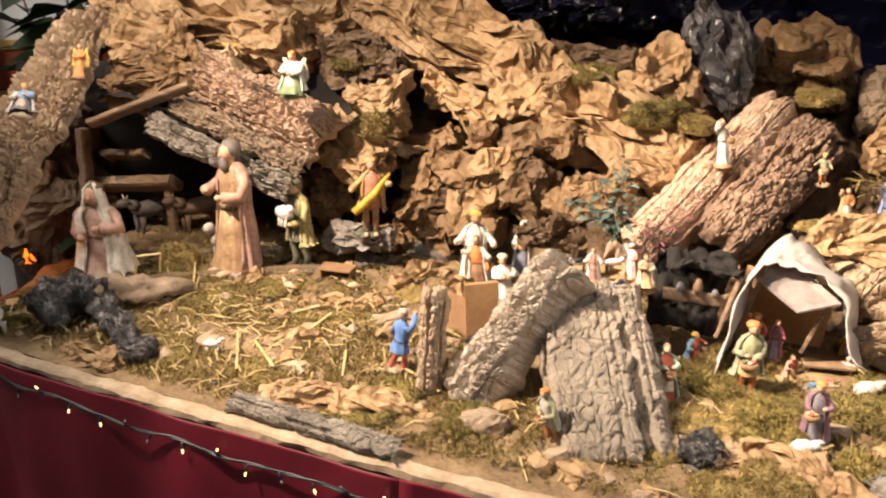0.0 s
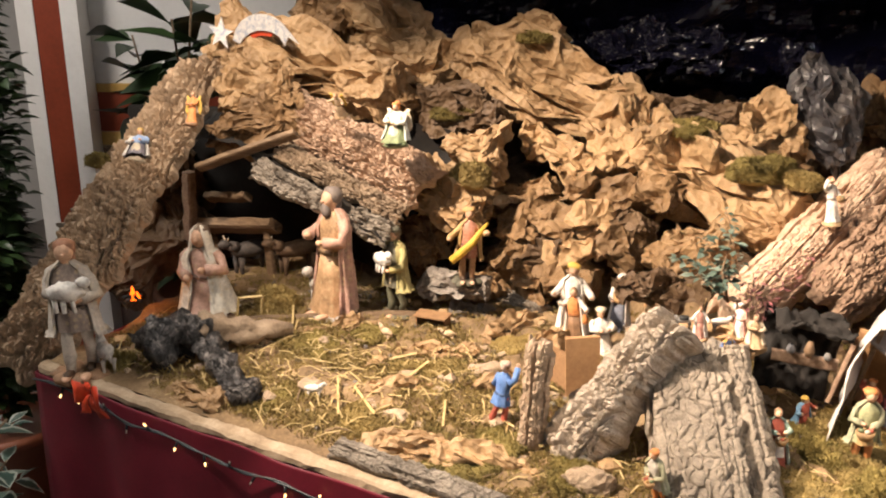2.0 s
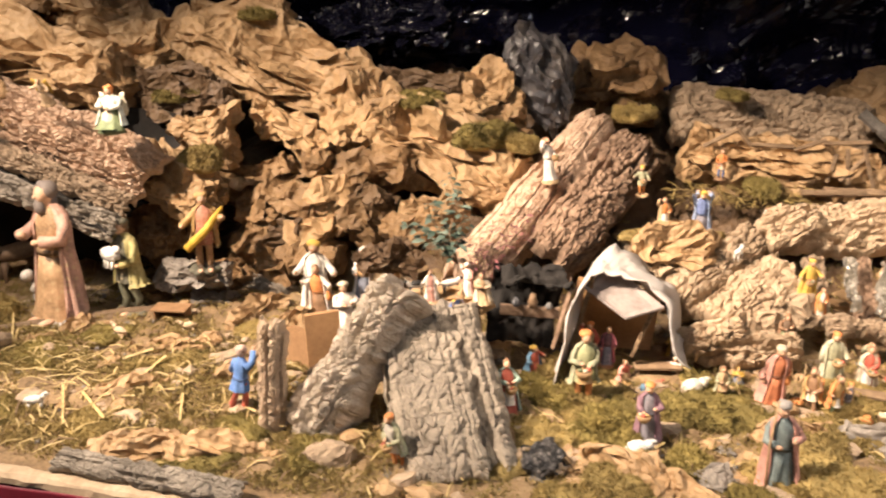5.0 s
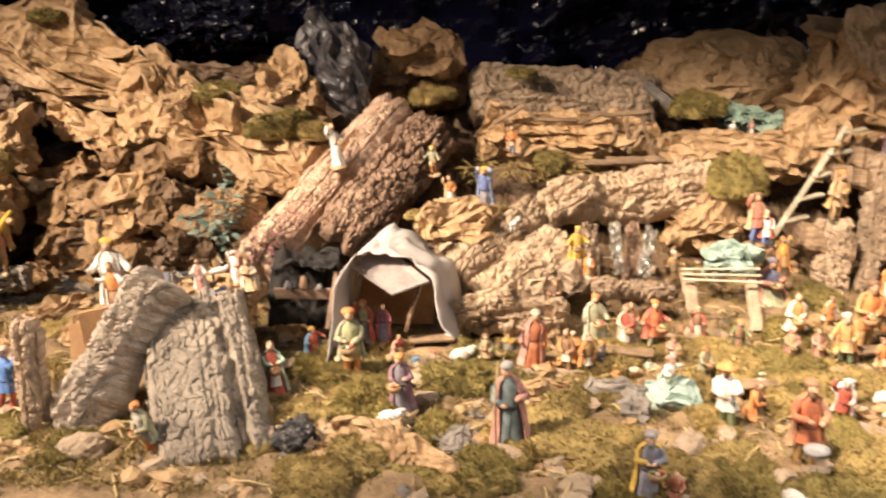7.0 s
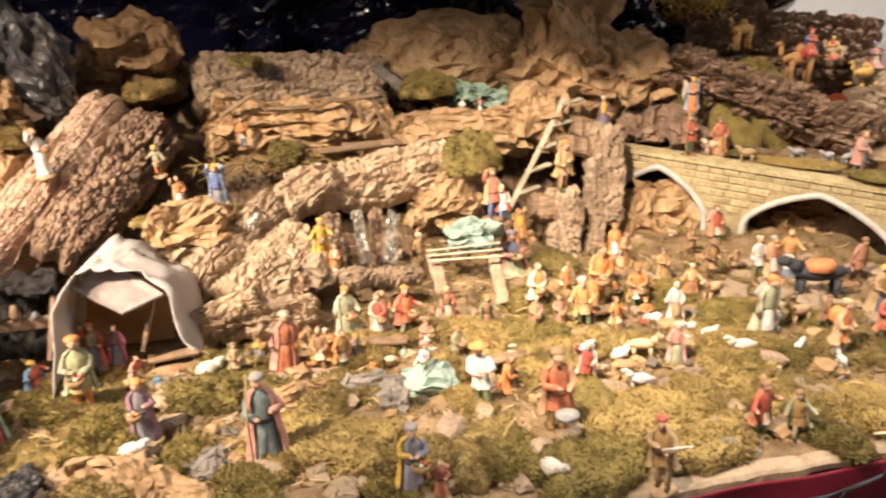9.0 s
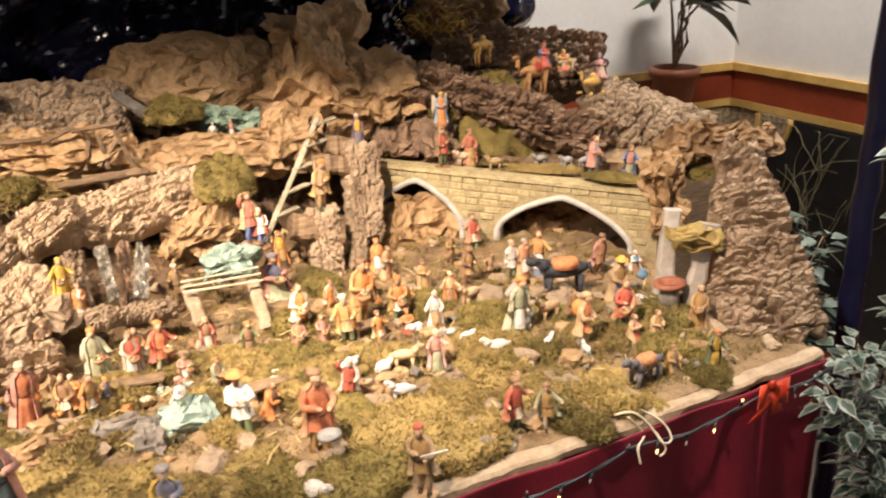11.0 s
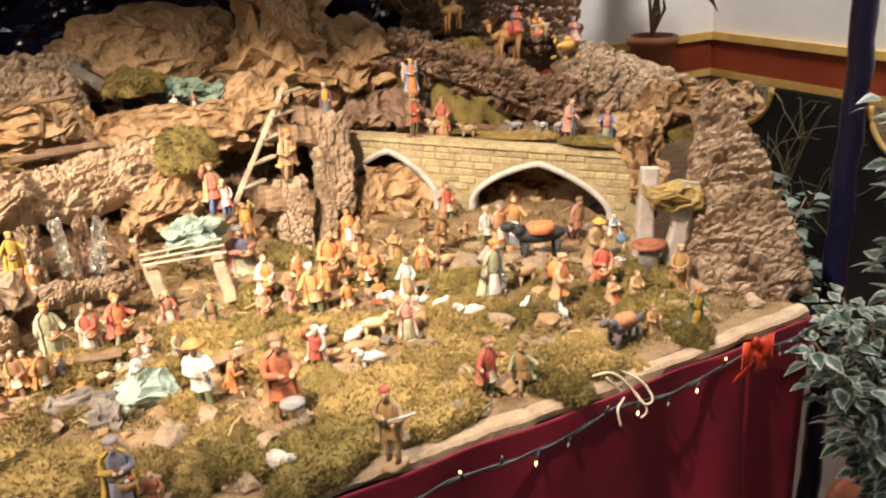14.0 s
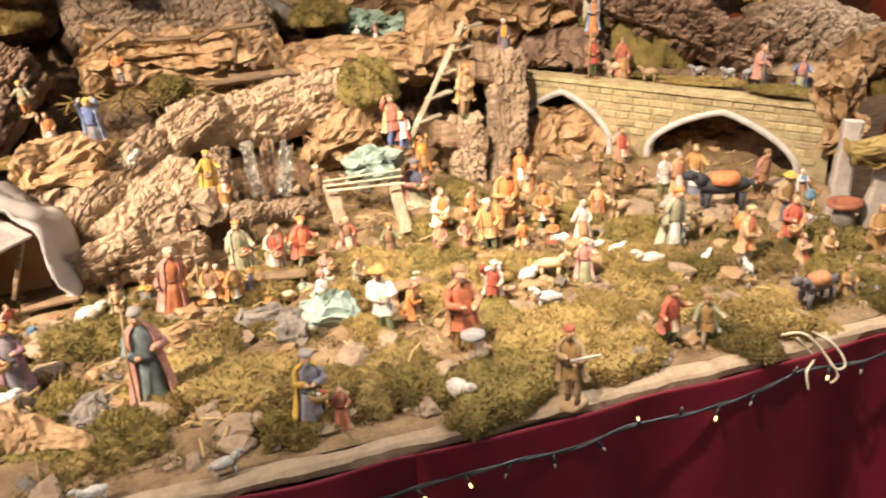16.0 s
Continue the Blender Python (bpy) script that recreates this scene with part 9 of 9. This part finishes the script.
# dark shrubs at the stable end
bush("dark_shrub", (-2.35, 1.55, 0.3), [(-2.3, 1.6, 1.9), (-2.45, 1.65, 1.7), (-2.25, 1.6, 1.45), (-2.3, 1.5, 1.2), (-2.4, 1.6, 1.0), (-2.2, 1.45, 0.95), (-2.5, 1.7, 1.5), (-2.35, 1.62, 1.75)],
     420, 0.06, 0.034, LEAF_DARK, 7, "dark bushy shrub at the stable end", (0.17, 0.3, 0.0), 0.008, 0.08)
bush("variegated_shrub", (-1.95, 1.0, 0.25), [(-1.588, 1.000, 0.784), (-1.547, 0.980, 0.696), (-1.559, 0.950, 0.627), (-1.689, 1.000, 0.732), (-1.762, 1.000, 0.583)],
     26, 0.07, 0.035, LEAF_EDGED, 8, "artificial shrub with cream-edged leaves by the table", (0.16, 0.25, 0.0), 0.006, 0.05)
# the sprig that stands for a tree, and the dry purple brush
bush("artificial_sprig", (-0.215, 1.550, 1.079), [(-0.339, 1.600, 1.154), (-0.295, 1.600, 1.207), (-0.242, 1.600, 1.259), (-0.216, 1.600, 1.212), (-0.259, 1.580, 1.154), (-0.299, 1.580, 1.125), (-0.190, 1.600, 1.170)],
     26, 0.02, 0.012, LEAF_GREY, 9, "sprig of grey-green artificial leaves set as a tree", None, 0.002, 0.012)
bush("dry_brush", (-0.172, 1.560, 1.048), [(-0.206, 1.600, 1.122), (-0.171, 1.620, 1.167), (-0.122, 1.660, 1.152), (-0.076, 1.680, 1.187), (-0.131, 1.600, 1.099), (-0.087, 1.640, 1.128), (-0.172, 1.600, 1.104), (-0.044, 1.700, 1.163)],
     26, 0.014, 0.004, LEAF_PURPLE, 10, "dry purplish brushwood beside the root", None, 0.0014, 0.03)


LEAF_STRAW = leafy("dry_yellow_grass", (0.2, 0.14, 0.045), (0.42, 0.31, 0.12))
gx, gy, gz = (0.387, 2.000, 1.107)
for k in range(4):
    x0 = gx - 0.12 + 0.075 * k
    bush("dry_grass_tuft", (x0, gy, gz - 0.01), [(x0 + 0.03 * q - 0.06, gy - 0.02 + 0.01 * (q % 3), gz + 0.03 + 0.012 * ((q * 7) % 3)) for q in range(5)],
         22, 0.035, 0.003, LEAF_STRAW, 60 + k, "tuft of dry yellow grass on the slope", None, 0.001, 0.012, "grass")


def garland():
    """A tangle of gold tinsel wire on the mountain."""
    sh = Shape()
    r = random.Random(9)
    gold = paint((0.6, 0.42, 0.12), 0.3, 0.9)
    A, B = Vector((1.431, 2.250, 1.408)), Vector((1.635, 2.200, 1.402))
    for k in range(40):
        t = r.uniform(0, 1)
        p = A.lerp(B, t) + Vector((r.uniform(-0.02, 0.02), 0, r.uniform(-0.035, 0.03)))
        pts = [p]
        for i in range(5):
            p = p + Vector((r.uniform(-0.02, 0.02), r.uniform(-0.012, 0.012), r.uniform(-0.02, 0.02)))
            pts.append(p)
        sh.tube(pts, 0.0014, gold, 4)
    c = (A + B) / 2
    ob = mesh_ob("tinsel_garland", [Vector(v) - c for v in sh.v], sh.f, sh.m, sh.s, label="tangle of gold tinsel on the mountain", category="garland", kind="stuff")
    ob.location = c


garland()


# ---- lights, bows and string along the edge ----
def string_lights():
    ob = thing("string_lights", (0.1, edge_y(0.1) - 0.02, 0.82), "dark cable of tiny warm fairy lights along the cloth", "fairy lights")
    O = ob.location
    n = 150
    path = []
    for k in range(n + 1):
        x = -1.55 + 3.33 * k / n
        sag = 0.022 + 0.02 * abs(math.sin((x + 1.36) * 2.3)) + 0.006 * math.sin(x * 23)
        if x > 1.35:
            sag *= 1 - (x - 1.35) / 0.43 * 0.75
        if x < -1.2:
            sag *= max(0.15, (x + 1.55) / 0.35)
        path.append(Vector((x, edge_y(x) - 0.024 - 0.004 * math.sin(x * 19), 0.845 - sag)))
    wire = paint((0.02, 0.028, 0.036), 0.4)
    for d in (0.0, 0.003):
        sh = Shape()
        sh.tube([p - O + Vector((0, -d * math.cos(k * 0.9), d * math.sin(k * 0.9))) for k, p in enumerate(path)], 0.0022, wire, 5)
        mesh_ob("cable", sh.v, sh.f, sh.m, sh.s, ob, True)
    r = random.Random(12)
    glow = paint((1.0, 0.6, 0.24), 0.4, 0.0, 3.8)
    dull = paint((0.35, 0.33, 0.3), 0.3)
    for k in range(4, n, 3):
        p = path[k]
        d = Vector((r.uniform(-0.6, 0.6), -0.35, r.choice((-1, -1, -0.7, 0.8)))).normalized()
        lit = r.random() < 0.62
        sh = Shape()
        sh.tube([p - O, p + d * 0.014 - O], [0.0022, 0.0032], wire, 6)
        holder = mesh_ob("lamp_holder", sh.v, sh.f, sh.m, sh.s, ob, True)
        sh = Shape()
        sh.tube([p + d * 0.0145 - O, p + d * 0.019 - O, p + d * 0.0225 - O], [0.0016, 0.0021, 0.0007], glow if lit else dull, 6)
        bulb = mesh_ob("bulb", sh.v, sh.f, sh.m, sh.s, holder, True, "glowing fairy light bulb" if lit else "unlit fairy light bulb")


string_lights()


def bow(at, size, label, seed):
    ob = thing("ribbon_bow", at, label, "bow")
    red = paint((0.62, 0.05, 0.015), 0.45)
    for nm, sx in (("loop", -1), ("loop", 1)):
        pts, faces = [], []
        for k in range(9):
            t = k / 8
            a = t * math.pi
            for j in (-1, 1):
                w = size * (0.12 + 0.32 * math.sin(a) ** 0.7)
                pts.append((sx * size * (0.06 + 0.75 * math.sin(a * 0.5 + 0.0) * (1 if k < 5 else 1)) if k < 5 else sx * size * (0.06 + 0.75 * math.sin(a * 0.5)) * (1 - (t - 0.5) * 1.9), -size * 0.22 * math.sin(a) - (0.02 * size if k > 4 else 0), j * w + 0.12 * size * t))
        for k in range(8):
            faces.append((2 * k, 2 * k + 1, 2 * k + 3, 2 * k + 2))
        o = mesh_ob(nm, pts, faces, red, None, ob, True)
        o.modifiers.new("thick", "SOLIDIFY").thickness = 0.0012
    for sx in (-0.5, 0.6):
        pts = []
        for k in range(5):
            t = k / 4
            for j in (-1, 1):
                pts.append((sx * size * (0.1 + 0.7 * t) + j * size * 0.17 * (0.5 + t), -0.05 * size - 0.1 * size * math.sin(t * 5), -size * 0.85 * t + j * 0.05 * size))
        o = mesh_ob("tail", pts, [(2 * k, 2 * k + 1, 2 * k + 3, 2 * k + 2) for k in range(4)], red, None, ob, True)
        o.modifiers.new("thick", "SOLIDIFY").thickness = 0.0012
    sh = Shape()
    sh.ball((0, -0.12 * size, 0.02), (0.13 * size, 0.1 * size, 0.16 * size), red, 2)
    mesh_ob("knot", sh.v, sh.f, sh.m, sh.s, ob, True)


bow((-1.345, 1.020, 0.866), 0.058, "red satin ribbon bow pinned to the table cloth", 1)
bow((1.579, 0.99, 0.85), 0.06, "red satin ribbon bow pinned to the table corner", 2)


def string_end():
    """A loose cream string tied over the edge."""
    sh = Shape()
    cream = paint((0.62, 0.53, 0.4))
    for path in (((1.273, 1.030, 0.872), (1.297, 1.010, 0.880), (1.325, 1.000, 0.852), (1.338, 0.980, 0.826), (1.356, 0.980, 0.830), (1.348, 1.000, 0.855), (1.317, 1.020, 0.876)),
                 ((1.285, 1.009, 0.876), (1.313, 1.000, 0.840), (1.286, 0.980, 0.833), (1.285, 0.970, 0.807)), ((1.337, 1.000, 0.837), (1.345, 0.980, 0.813), (1.333, 0.980, 0.801))):
        P = [Vector(p) for p in path]
        fine = []
        for k in range(len(P) - 1):
            p0, p1, p2, p3 = P[max(k - 1, 0)], P[k], P[k + 1], P[min(k + 2, len(P) - 1)]
            for i in range(5):
                t = i / 5
                fine.append(0.5 * (2 * p1 + (p2 - p0) * t + (2 * p0 - 5 * p1 + 4 * p2 - p3) * t * t + (3 * p1 - p0 - 3 * p2 + p3) * t ** 3))
        fine.append(P[-1])
        sh.tube(fine, 0.002, cream, 6)
    ob = mesh_ob("string", sh.v, sh.f, sh.m, sh.s, label="loose cream string looped over the table edge", category="string")


string_end()
# a long dry leaf and pale straw stalks before the stable
for k, (a, b) in enumerate((((-0.877, 1.261, 0.868), (-0.781, 1.174, 0.865)), ((-0.849, 1.154, 0.864), (-0.920, 1.267, 0.868)), ((-1.145, 1.428, 0.873), (-1.230, 1.554, 0.876)), ((-0.804, 1.295, 0.869), (-0.786, 1.411, 0.872)), ((-0.874, 1.398, 0.872), (-0.826, 1.435, 0.873)), ((-0.652, 1.202, 0.865), (-0.683, 1.278, 0.868)))):
    plank(Vector(a) + Vector((0, 0, 0.012)), Vector(b) + Vector((0, 0, 0.02)), 0.005, 0.002, "flat pale straw stalk lying on the ground", STRAW, seed=40 + k, name="straw_stalk", category="straw")
